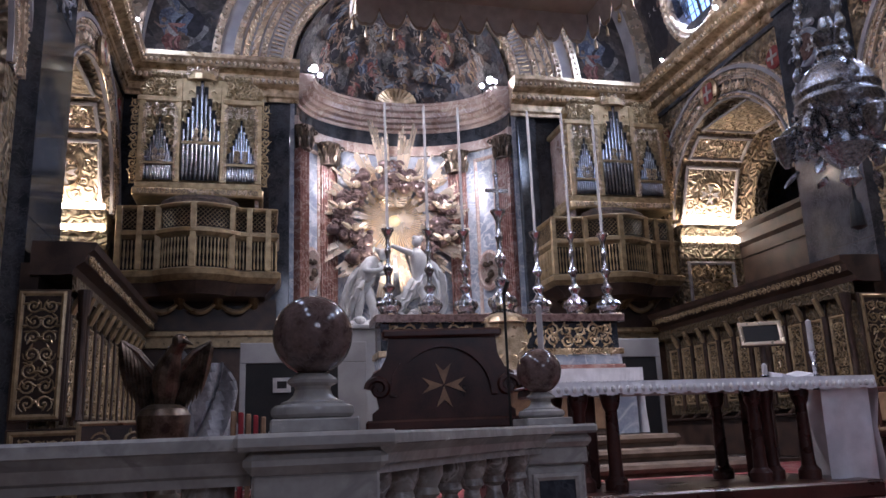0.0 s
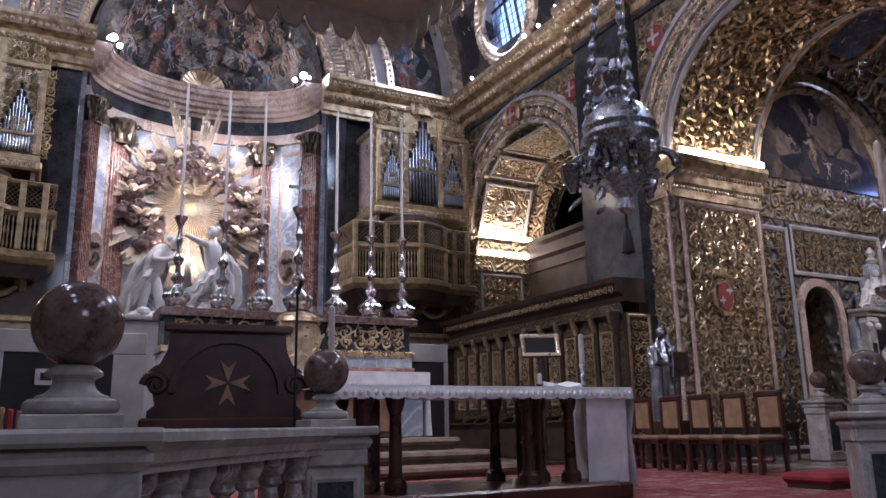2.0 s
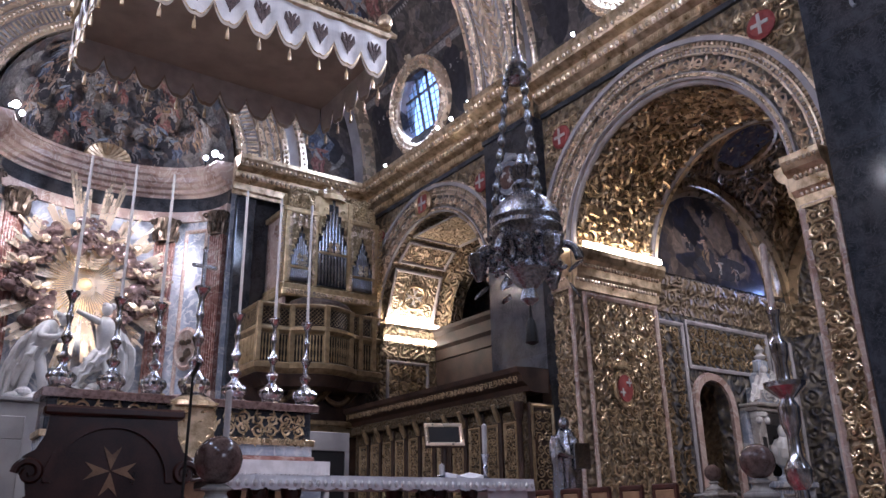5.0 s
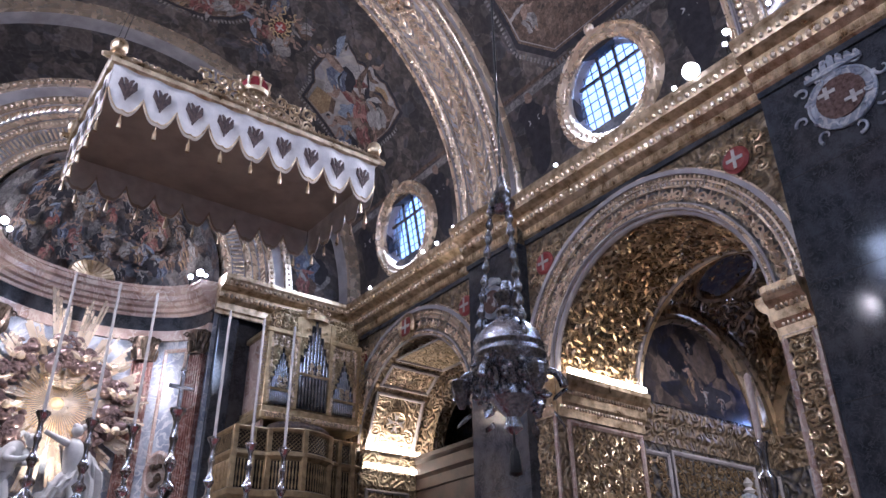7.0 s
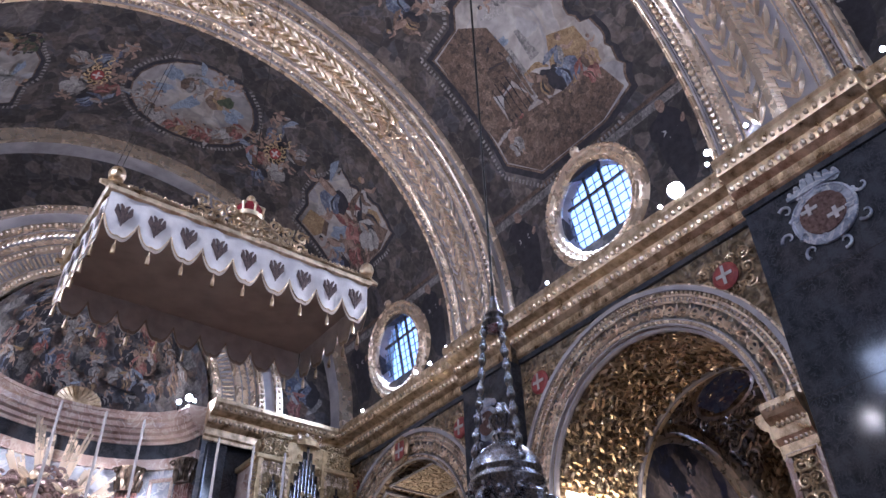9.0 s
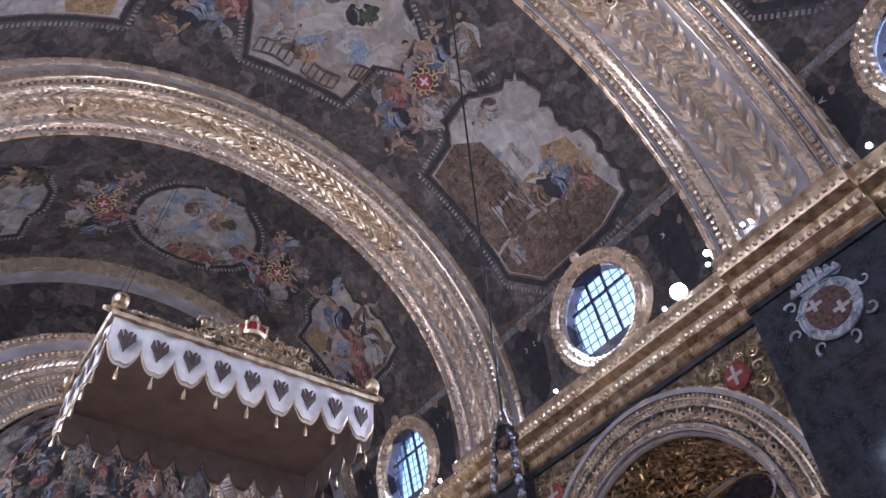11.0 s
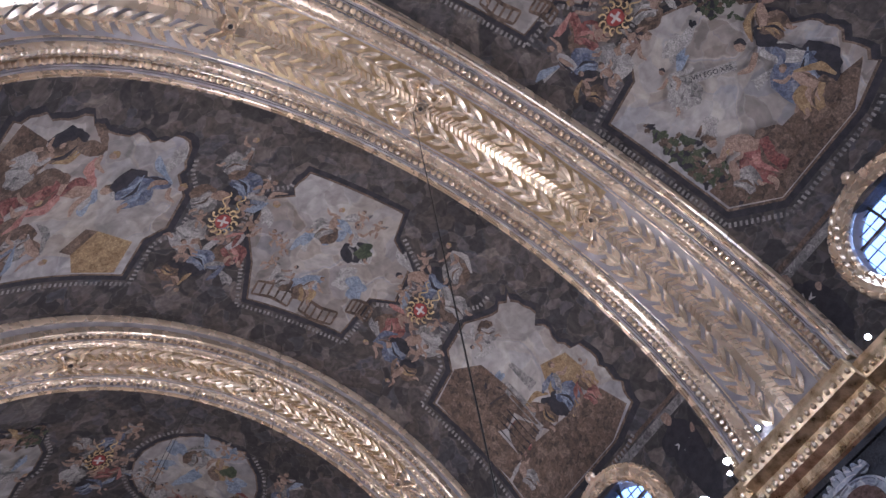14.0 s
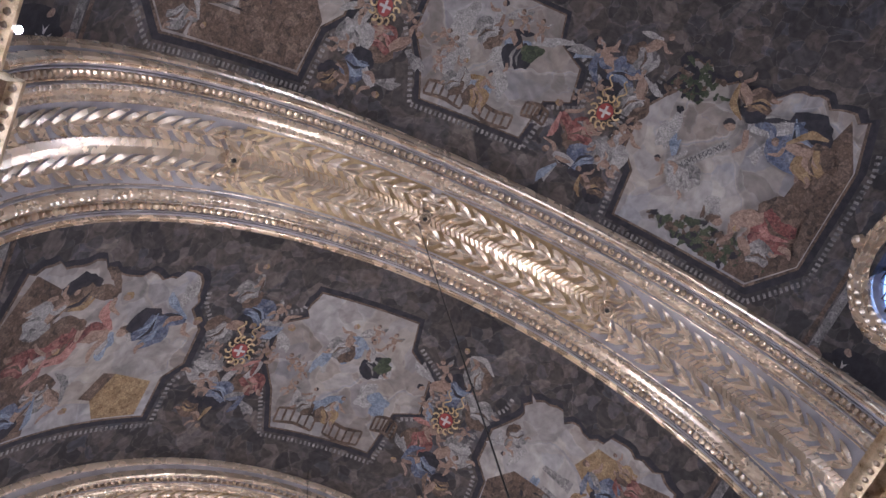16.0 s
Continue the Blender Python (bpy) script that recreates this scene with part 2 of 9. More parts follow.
GOLD = mat("gilding", (0.34, 0.235, 0.13), (0.82, 0.66, 0.45), 0.32, 0.75, 5, 60, 0.35, 0.006)
PALEGOLD = mat("pale_gilding", (0.70, 0.55, 0.40), (0.92, 0.77, 0.60), 0.27, 0.70, 3, 70, 0.10, 0.004, island=0.06, lo=0.25, hi=0.75)
OLDGOLD = mat("old_gilding", (0.24, 0.165, 0.09), (0.78, 0.61, 0.39), 0.29, 0.68, 4, 50, 0.4, 0.008, island=0.3, lo=0.3, hi=0.9)
CARVED = carved("carved_gilding", (0.13, 0.10, 0.075), (0.52, 0.40, 0.25), 0.45, 0.45, 5.0, 0.05)
CARVEDBLUE = carved("carved_ground", (0.05, 0.06, 0.09), (0.30, 0.25, 0.17), 0.5, 0.3, 4.0, 0.05)
CARVEDPALE = carved("carved_limewash", (0.30, 0.24, 0.17), (0.70, 0.58, 0.40), 0.45, 0.4, 6.0, 0.03)
GREYSTONE = mat("grey_plaster", (0.30, 0.28, 0.29), (0.46, 0.435, 0.445), 0.7, 0, 2, 60, 0.2, 0.004)
WHITEMARBLE = mat("white_marble", (0.32, 0.29, 0.27), (0.46, 0.43, 0.40), 0.24, 0, 4, 30, 0.05, 0.003, (0.31, 0.285, 0.27), 1.6)
BLUEMARBLE = mat("blue_grey_marble", (0.022, 0.025, 0.031), (0.058, 0.064, 0.078), 0.09, 0, 3.2, 30, 0.0, 0.002, (0.062, 0.068, 0.082), 5.0, 0.03)
PALEMARBLE = mat("pale_blue_marble", (0.24, 0.27, 0.34), (0.46, 0.49, 0.55), 0.25, 0, 2.2, 20, 0.03, 0.002, (0.6, 0.6, 0.62), 1.5)
REDMARBLE = mat("red_marble", (0.17, 0.075, 0.06), (0.33, 0.17, 0.14), 0.25, 0, 3, 25, 0.03, 0.002, (0.46, 0.33, 0.29), 2.2)
PINKMARBLE = mat("pink_marble", (0.36, 0.24, 0.20), (0.55, 0.42, 0.36), 0.3, 0, 2, 25, 0.04, 0.002, (0.62, 0.54, 0.48), 2.0)
BALLMARBLE = mat("brown_marble_ball", (0.065, 0.036, 0.032), (0.19, 0.125, 0.11), 0.14, 0, 14, 70, 0.0, 0.002, (0.15, 0.10, 0.09), 16.0, 0.05)
STATUE = mat("statue_marble", (0.50, 0.48, 0.47), (0.72, 0.70, 0.68), 0.45, 0, 3, 40, 0.15, 0.006)
SILVER = mat("silver", (0.28, 0.28, 0.31), (0.74, 0.74, 0.79), 0.2, 1.0, 7, 60, 0.35, 0.006)
BRIGHTSILVER = mat("polished_silver", (0.42, 0.42, 0.45), (0.86, 0.86, 0.90), 0.13, 1.0, 14, 70, 0.12, 0.001)
CHASED = carved("chased_silver", (0.14, 0.14, 0.15), (0.66, 0.66, 0.70), 0.20, 1.0, 30.0, 0.0005)
ORGANCARVED = carved("organ_carving", (0.24, 0.165, 0.08), (0.72, 0.56, 0.33), 0.38, 0.5, 10.0, 0.03)
WOOD = mat("dark_walnut", (0.022, 0.012, 0.009), (0.065, 0.036, 0.024), 0.4, 0, 3, 60, 0.2, 0.004)
BALUSTER = mat("baluster_marble", (0.15, 0.12, 0.105), (0.32, 0.28, 0.25), 0.25, 0, 5, 40, 0.05, 0.003, (0.42, 0.38, 0.35), 4.0)
EBONY = mat("near_black_mahogany", (0.020, 0.006, 0.004), (0.060, 0.018, 0.011), 0.32, 0, 4, 60, 0.15, 0.003)
REDWOOD = mat("mahogany", (0.028, 0.010, 0.008), (0.085, 0.030, 0.022), 0.3, 0, 3, 60, 0.12, 0.003)
INLAY = carved("inlaid_walnut", (0.03, 0.022, 0.014), (0.16, 0.11, 0.055), 0.45, 0.3, 9.0, 0.012)
STALLGOLD = mat("stall_gilding", (0.15, 0.105, 0.06), (0.48, 0.36, 0.21), 0.32, 0.6, 8, 60, 0.3, 0.004, island=0.3, lo=0.3, hi=0.9)
ORGANGOLD = mat("organ_gilding", (0.30, 0.205, 0.10), (0.74, 0.57, 0.33), 0.36, 0.55, 6, 60, 0.35, 0.006, island=0.2, lo=0.3, hi=0.85)
PIPE = mat("tin_pipe", (0.24, 0.25, 0.27), (0.44, 0.45, 0.48), 0.22, 0.95, 3, 30, 0.05, 0.002)
GALLERYGOLD = mat("dull_gilding", (0.20, 0.14, 0.075), (0.56, 0.42, 0.235), 0.36, 0.55, 6, 60, 0.35, 0.006, island=0.2, lo=0.3, hi=0.85)
# for black things, and for sheets that stand in for shade
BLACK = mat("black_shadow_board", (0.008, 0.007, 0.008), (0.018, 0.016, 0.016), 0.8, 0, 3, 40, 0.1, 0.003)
CLOTH = mat("white_linen", (0.62, 0.60, 0.62), (0.80, 0.78, 0.80), 0.85, 0, 5, 120, 0.25, 0.003)
DAMASK = mat("white_silk", (0.60, 0.58, 0.58), (0.78, 0.76, 0.75), 0.6, 0, 4, 90, 0.2, 0.003)
CREAM = mat("canopy_lining", (0.40, 0.34, 0.28), (0.54, 0.47, 0.39), 0.9, 0, 2, 90, 0.1, 0.003)
EMBROIDERY = mat("dark_embroidery", (0.035, 0.022, 0.026), (0.13, 0.09, 0.08), 0.7, 0.1, 30, 120, 0.3, 0.004)
CARPET = fresco("red_carpet", [(0.17, 0.016, 0.02), (0.26, 0.03, 0.035), (0.20, 0.02, 0.025), (0.42, 0.32, 0.26), (0.22, 0.025, 0.03), (0.16, 0.05, 0.04), (0.24, 0.03, 0.035)], 3.0, 0.95, seed=6.0, soft=0.5)
TAN = mat("tan_carpet", (0.10, 0.068, 0.048), (0.20, 0.14, 0.10), 0.95, 0, 4, 160, 0.4, 0.004)
VELVET = mat("red_velvet", (0.20, 0.012, 0.02), (0.34, 0.03, 0.04), 0.8, 0, 5, 120, 0.2, 0.003)
LEATHER = mat("tan_leather", (0.18, 0.10, 0.055), (0.33, 0.20, 0.11), 0.5, 0, 5, 90, 0.2, 0.003)
BRONZE = mat("bronze", (0.05, 0.036, 0.027), (0.18, 0.135, 0.10), 0.35, 0.8, 7, 50, 0.3, 0.005)
CLOUDWOOD = mat("silvered_clouds", (0.06, 0.038, 0.036), (0.24, 0.165, 0.155), 0.30, 0.45, 4, 30, 0.35, 0.01, island=0.25, lo=0.3, hi=0.9)
WAX = mat("wax", (0.36, 0.33, 0.33), (0.46, 0.43, 0.42), 0.5, 0, 6, 60, 0.05, 0.002)
GREYPAINT = mat("pale_grey_board", (0.30, 0.285, 0.28), (0.40, 0.385, 0.375), 0.6, 0, 2, 60, 0.05, 0.002)
PLASTIC = mat("dust_sheet", (0.20, 0.20, 0.21), (0.42, 0.42, 0.44), 0.35, 0, 3, 12, 0.5, 0.03)
TILE = mat("marble_floor", (0.10, 0.085, 0.08), (0.34, 0.31, 0.28), 0.25, 0, 1.2, 20, 0.03, 0.002, (0.40, 0.20, 0.12), 1.5)
IRON = mat("black_iron", (0.015, 0.014, 0.014), (0.04, 0.038, 0.036), 0.5, 0.6, 9, 60, 0.1, 0.002)
DARKFRESCO = fresco("fresco_ground", [(0.022, 0.020, 0.022), (0.040, 0.034, 0.034), (0.055, 0.047, 0.043), (0.10, 0.078, 0.066), (0.050, 0.046, 0.050), (0.17, 0.14, 0.12), (0.075, 0.075, 0.09), (0.032, 0.028, 0.028)], 1.1, seed=2.0, soft=0.55)
SKYFRESCO = fresco("fresco_sky", [(0.17, 0.155, 0.15), (0.30, 0.275, 0.26), (0.36, 0.315, 0.275), (0.24, 0.245, 0.28), (0.42, 0.38, 0.34), (0.20, 0.165, 0.145)], 0.6, seed=5.0, soft=0.4, low=0.7, high=1.2)
APSEFRESCO = fresco("fresco_apse", [(0.05, 0.05, 0.055), (0.10, 0.10, 0.11), (0.20, 0.13, 0.10), (0.06, 0.065, 0.08), (0.26, 0.22, 0.19), (0.10, 0.12, 0.16), (0.07, 0.05, 0.05)], 1.3, seed=9.0, soft=0.6)
OILPAINT = fresco("altar_painting", [(0.010, 0.010, 0.014), (0.018, 0.018, 0.03), (0.03, 0.035, 0.07), (0.014, 0.012, 0.012), (0.20, 0.15, 0.12), (0.02, 0.02, 0.025)], 1.2, 0.35, seed=3.0, soft=0.4)
FLESH = fresco("painted_flesh", [(0.16, 0.10, 0.08), (0.26, 0.175, 0.135), (0.34, 0.245, 0.19), (0.20, 0.14, 0.115), (0.30, 0.21, 0.16)], 6.0, 0.8, seed=1.0)
PREDS = fresco("painted_red", [(0.07, 0.025, 0.025), (0.16, 0.05, 0.045), (0.24, 0.09, 0.08), (0.10, 0.04, 0.035), (0.28, 0.15, 0.12)], 5.0, 0.8, seed=2.0)
PBLUE = fresco("painted_blue", [(0.04, 0.05, 0.085), (0.08, 0.10, 0.155), (0.13, 0.15, 0.21), (0.06, 0.07, 0.10), (0.20, 0.21, 0.25)], 5.0, 0.8, seed=3.0)
PGREY = fresco("painted_grey", [(0.08, 0.075, 0.075), (0.17, 0.16, 0.155), (0.26, 0.245, 0.235), (0.12, 0.115, 0.12), (0.32, 0.30, 0.285)], 5.0, 0.8, seed=4.0)
PDARK = mat("painted_black", (0.010, 0.010, 0.015), (0.035, 0.032, 0.04), 0.8, 0, 6, 40, 0.1, 0.004)
PBROWN = fresco("painted_brown", [(0.045, 0.032, 0.026), (0.09, 0.06, 0.045), (0.15, 0.10, 0.07), (0.065, 0.045, 0.036), (0.19, 0.135, 0.10)], 4.0, 0.8, seed=5.0)
PREDL = fresco("painted_rose", [(0.22, 0.09, 0.08), (0.32, 0.15, 0.13), (0.40, 0.22, 0.19), (0.27, 0.12, 0.11)], 6.0, 0.8, seed=6.0)
PBLUEL = fresco("painted_pale_blue", [(0.12, 0.15, 0.20), (0.19, 0.23, 0.30), (0.27, 0.31, 0.37), (0.15, 0.18, 0.24)], 6.0, 0.8, seed=8.0)
PGREEN = fresco("painted_green", [(0.025, 0.035, 0.02), (0.05, 0.065, 0.035), (0.09, 0.10, 0.06), (0.035, 0.045, 0.03)], 6.0, 0.8, seed=9.0)
POCHRE = fresco("painted_ochre", [(0.16, 0.10, 0.05), (0.26, 0.17, 0.09), (0.34, 0.25, 0.14), (0.20, 0.13, 0.07)], 6.0, 0.8, seed=10.0)
UMBER = mat("brown_wall_paint", (0.045, 0.028, 0.022), (0.10, 0.062, 0.045), 0.6, 0, 2, 30, 0.1, 0.004)
PROBE = fresco("painted_pale_robe", [(0.20, 0.19, 0.185), (0.30, 0.285, 0.275), (0.38, 0.36, 0.345), (0.24, 0.23, 0.23), (0.33, 0.31, 0.29)], 5.0, 0.8, seed=7.0)
PWHITE = mat("painted_white", (0.42, 0.40, 0.39), (0.58, 0.55, 0.53), 0.8, 0, 6, 40, 0.1, 0.004)
SHIELDRED = mat("shield_red", (0.22, 0.03, 0.03), (0.34, 0.07, 0.06), 0.5, 0, 6, 40, 0.1, 0.003)
LED = glow("led_strip", (1.0, 0.86, 0.62), 7.0)
BULB = glow("lamp_lens", (0.92, 0.96, 1.0), 60.0)
DAYLIGHT = glow("sky_backdrop", (0.26, 0.46, 1.0), 1.9)
GLASS = bpy.data.materials.new("window_glass")
GLASS.use_nodes = True
GLASS.node_tree.nodes["Principled BSDF"].inputs["Transmission Weight"].default_value = 1.0
GLASS.node_tree.nodes["Principled BSDF"].inputs["Roughness"].default_value = 0.05

# ---------------------------------------------------------------- floor, walls, vault
m = M().box(-19, 19, -18, 2.6, -0.2, 0.0)
structure("floor", m, TILE, "polished inlaid marble floor of the nave", "floor")
m = M().box(-19, 19, 2.6, 26, -0.2, FL)
structure("floor_sanctuary", m, TILE, "raised marble floor of the sanctuary", "floor")
m = M().box(-5.6, 6.0, 4.6, 11.6, FL, FL + 0.012)
structure("carpet_floor", m, CARPET, "worn red patterned carpet on the sanctuary floor", "carpet", kind="")


def wall_with_arch(y0, y1, yc, r, zs, ztop, x0, x1, z0=0.0, n=32):
    """A wall along y between x0 and x1, with a round-headed opening through it."""
    m = M()
    a = np.linspace(math.pi, 0, n + 1)
    inner = [(yc - r, z0)] + [(yc + r * math.cos(t), zs + r * math.sin(t)) for t in a] + [(yc + r, z0)]
    outer = [(y0, z0)] + [(y0 + (y1 - y0) * i / n, ztop) for i in range(n + 1)] + [(y1, z0)]
    rows = [[(x0, *p), (x1, *p), (x1, *q), (x0, *q)] for p, q in zip(inner, outer)]
    return m.tube(rows, True)


for sx, side in ((1, "south"), (-1, "north")):
    for i, (yc, r) in enumerate(BAYS):
        y0, y1 = ((RIBS[1][0], RIBS[2][0]), (RIBS[2][0], EAST + 0.5))[i]
        m = wall_with_arch(y0, y1, yc, r, ZA, 11.2, sx * HW, sx * (HW + (2.7, 2.0)[i]))
        structure("wall_%s_%d" % (side, i + 1), m, CARVED, "carved and gilded stone nave wall with a round arch", "wall")
    m = M().box(min(sx * HW, sx * 8.5), max(sx * HW, sx * 8.5), -18, RIBS[1][0], 0, 11.2)
    structure("wall_%s_rear" % side, m, CARVED, "carved nave wall behind the balustrade", "wall")
structure("wall_west", M().box(-8.5, 8.5, -18.5, -18, 0, 20), GREYSTONE, "plain inside of the entrance front", "wall")

# barrel vault, as a shell 0.4 thick, with round holes left for the windows
WINY = (16.8, 8.7, 0.2)
vault = M()
tt = np.radians(np.linspace(0, 180, 121))
for a, b in zip(tt[:-1], tt[1:]):
    ys = [-18.0, EAST + 0.6]
    deg = math.degrees((a + b) / 2)
    low = deg < 18.5 or deg > 161.5
    spans = [(-18.0, -0.9), (1.3, 7.65), (9.75, 15.75), (17.85, EAST + 0.6)] if low and 4 < min(deg, 180 - deg) else [(-18.0, EAST + 0.6)]
    for y0, y1 in spans:
        v = [(r * math.cos(q), y, ZC + r * math.sin(q)) for r in (RV, RV + 0.4) for q in (a, b) for y in (y0, y1)]
        vault.add(v, [(0, 1, 3, 2), (4, 6, 7, 5), (0, 4, 5, 1), (2, 3, 7, 6), (0, 2, 6, 4), (1, 5, 7, 3)])
structure("ceiling", vault, DARKFRESCO, "barrel vault painted with dark architectural frescoes", "ceiling")


def on_vault(deg, y, r=RV):
    a = radians(deg)
    return (r * math.cos(a), y, ZC + r * math.sin(a))


# ---- ribs
def rib(yc, hw, name):
    """A transverse arch: sunk bead channels, raised leaf mouldings and fillets on a grey ground."""
    th = thing(name, "broad vault rib with gilded laurel leaves on grey ground", "vault rib", kind="structure", at=(0, yc, ZC))
    k = hw / 1.47
    half = [(0.78 * k, RR), (0.80 * k, RR - 0.05), (1.06 * k, RR - 0.05), (1.08 * k, RR + 0.05), (1.31 * k, RR + 0.05), (1.33 * k, RR - 0.03), (hw, RR - 0.03)]
    body = arch([(r, -o) for o, r in half] + [(RV + 0.1, -hw), (RV + 0.1, hw)] + [(r, o) for o, r in half[::-1]], (0, 0, 0), n=96)
    part("band", body, GREYSTONE, th)
    for s in (-1, 1):
        part("edge_moulding", arch([(RR - 0.035, s * 1.37 * k), (RR - 0.09, s * 1.39 * k), (RR - 0.09, s * 1.42 * k), (RR - 0.06, s * 1.43 * k), (RR - 0.10, s * 1.45 * k), (RR - 0.07, s * (hw + 0.02)), (RR + 0.10, s * (hw + 0.025)), (RR + 0.10, s * hw)], (0, 0, 0), n=96), PALEGOLD, th, "", True)
        part("foot_moulding", arch([(RV - 0.13, s * hw), (RV - 0.12, s * (hw + 0.05)), (RV - 0.05, s * (hw + 0.09)), (RV + 0.01, s * (hw + 0.10)), (RV + 0.01, s * hw)], (0, 0, 0), n=96), PALEGOLD, th, "", True)
        part("inner_moulding", arch([(RR - 0.045, s * 0.82 * k), (RR - 0.085, s * 0.86 * k), (RR - 0.10, s * 0.93 * k), (RR - 0.085, s * 1.0 * k), (RR - 0.045, s * 1.04 * k)], (0, 0, 0), n=96), PALEGOLD, th, "", True)
        for o in (0.76, 1.10, 1.29):
            part("thin_fillet", arch([(RR + (0.01 if o < 1 else 0.06), s * (o - 0.014) * k), (RR - 0.03, s * (o - 0.01) * k), (RR - 0.03, s * (o + 0.01) * k), (RR + (0.01 if o < 1 else 0.06), s * (o + 0.014) * k)], (0, 0, 0), n=96), PALEGOLD if o < 1.2 else GREYSTONE, th)
    return th


def leaf(length, width, lift, ribline=0.012):
    """A pointed leaf along x, bulging in z."""
    v, f = [], []
    st = (0, 0.2, 0.5, 0.8, 1.0)
    ws = (0.25, 0.8, 1.0, 0.55, 0.02)
    for s, w in zip(st, ws):
        h = lift * math.sin(math.pi * (0.15 + 0.7 * s))
        v += [(s * length, -w * width / 2, h * 0.35), (s * length, 0, h + ribline), (s * length, w * width / 2, h * 0.35)]
    for i in range(len(st) - 1):
        for k in (0, 1):
            f.append((3 * i + k, 3 * i + k + 1, 3 * i + k + 4, 3 * i + k + 3))
    return np.array(v), f


def rib_leaves(th, hw, rows, step, name="laurel_leaf"):
    """Rows of leaves laid along the arch, pointing up to the crown."""
    acc = M()
    rnd = random.Random(3)
    for off, w, length, splay, tilt in rows:
        n = int(math.pi * RR / (step if splay else step * 0.55))
        for i in range(n):
            u = (i + 0.5) / n
            deg = 180 * u
            up = 1 if deg < 90 else -1
            for k in (-1, 0, 1) if splay else (0,):
                v, f = leaf(length * rnd.uniform(0.9, 1.1) * (1 if k else 0.85), w * rnd.uniform(0.85, 1.1), 0.05 if splay else 0.03)
                a = radians(k * splay + tilt * up + rnd.uniform(-3, 3))
                ca, sa = math.cos(a), math.sin(a)
                x, y, z = v[:, 0] * ca - v[:, 1] * sa, v[:, 0] * sa + v[:, 1] * ca, v[:, 2]
                ang = radians(deg) + up * (x + abs(k) * 0.02) / RR
                r = RR - (0.005 if splay else 0.085) - z - 0.25 * np.maximum(x, 0) * rnd.uniform(0.1, 0.3)
                acc.add(np.stack([r * np.cos(ang), off + y, r * np.sin(ang)], 1), f)
    return tagged(part(name, acc, PALEGOLD, th, "gilded stucco laurel leaves", True), kind="stuff")


def rib_beads(th, offs, step, r0, size, name="bead_row"):
    acc = M()
    n = int(math.pi * RR / step)
    for off in offs:
        for i in range(n):
            a = math.pi * (i + 0.5) / n
            acc.ball((r0 * math.cos(a), off, r0 * math.sin(a)), size, 6, 4)
    return tagged(part(name, acc, PALEGOLD, th, "", True), kind="stuff")


def rosette(at, deg, size=0.2):
    """A round flower boss with a ring."""
    r = M()
    r.lathe([(size, 0), (size, 0.05), (size * 0.82, 0.07), (size * 0.7, 0.03), (size * 0.7, 0)], n=20)
    for i in range(8):
        a = 2 * math.pi * i / 8
        r.ball((0.42 * size * math.cos(a), 0.42 * size * math.sin(a), 0.03), size * 0.2, 6, 4)
    r.ball((0, 0, 0.04), size * 0.22, 8, 4)
    return r.moved(Matrix.Translation(at) @ Matrix.Rotation(radians(deg), 4, "Y"))


def rib_chevrons(th, k, step=0.125):
    """The middle strip of overlapping arrow-shaped plates, pointing up to the crown."""
    acc = M()
    n = int(math.pi * RR / step)
    for i in range(n):
        a = math.pi * (i + 0.5) / n
        up = 1 if a < math.pi / 2 else -1
        for s in (-1, 1):
            ring = [(0.085, 0.0), (-0.02, 0.15), (-0.10, 0.15), (-0.005, 0.0)]
            lo = [(RR + 0.01, o * s * k, a + up * t / RR) for t, o in ring]
            hi = [(RR - (0.075 if j in (0, 1) else 0.035), o * s * k, a + up * t / RR) for j, (t, o) in enumerate(ring)]
            acc.tube([[(r * math.cos(q), o, r * math.sin(q)) for r, o, q in row] for row in (lo, hi)], True)
    return tagged(part("chevron_strip", acc, PALEGOLD, th, "gilded arrow-shaped plates"), kind="stuff")


def rib_ribbon(a, k):
    """Crossed ribbon ends that tie the garlands at a rosette."""
    x = M()
    for s in (-1, 1):
        for e in (-1, 1):
            pts = []
            for t in np.linspace(0.2, 1, 6):
                q, o = a + e * (0.40 * t + 0.05 * math.sin(t * 5)) / RR, s * (0.56 * t * k)
                r = RR - 0.12 - 0.05 * math.sin(t * 6)
                pts.append((r * math.cos(q), o, r * math.sin(q)))
            x.path(pts, np.linspace(0.035, 0.055, 6), 5, 0.5)
    return x


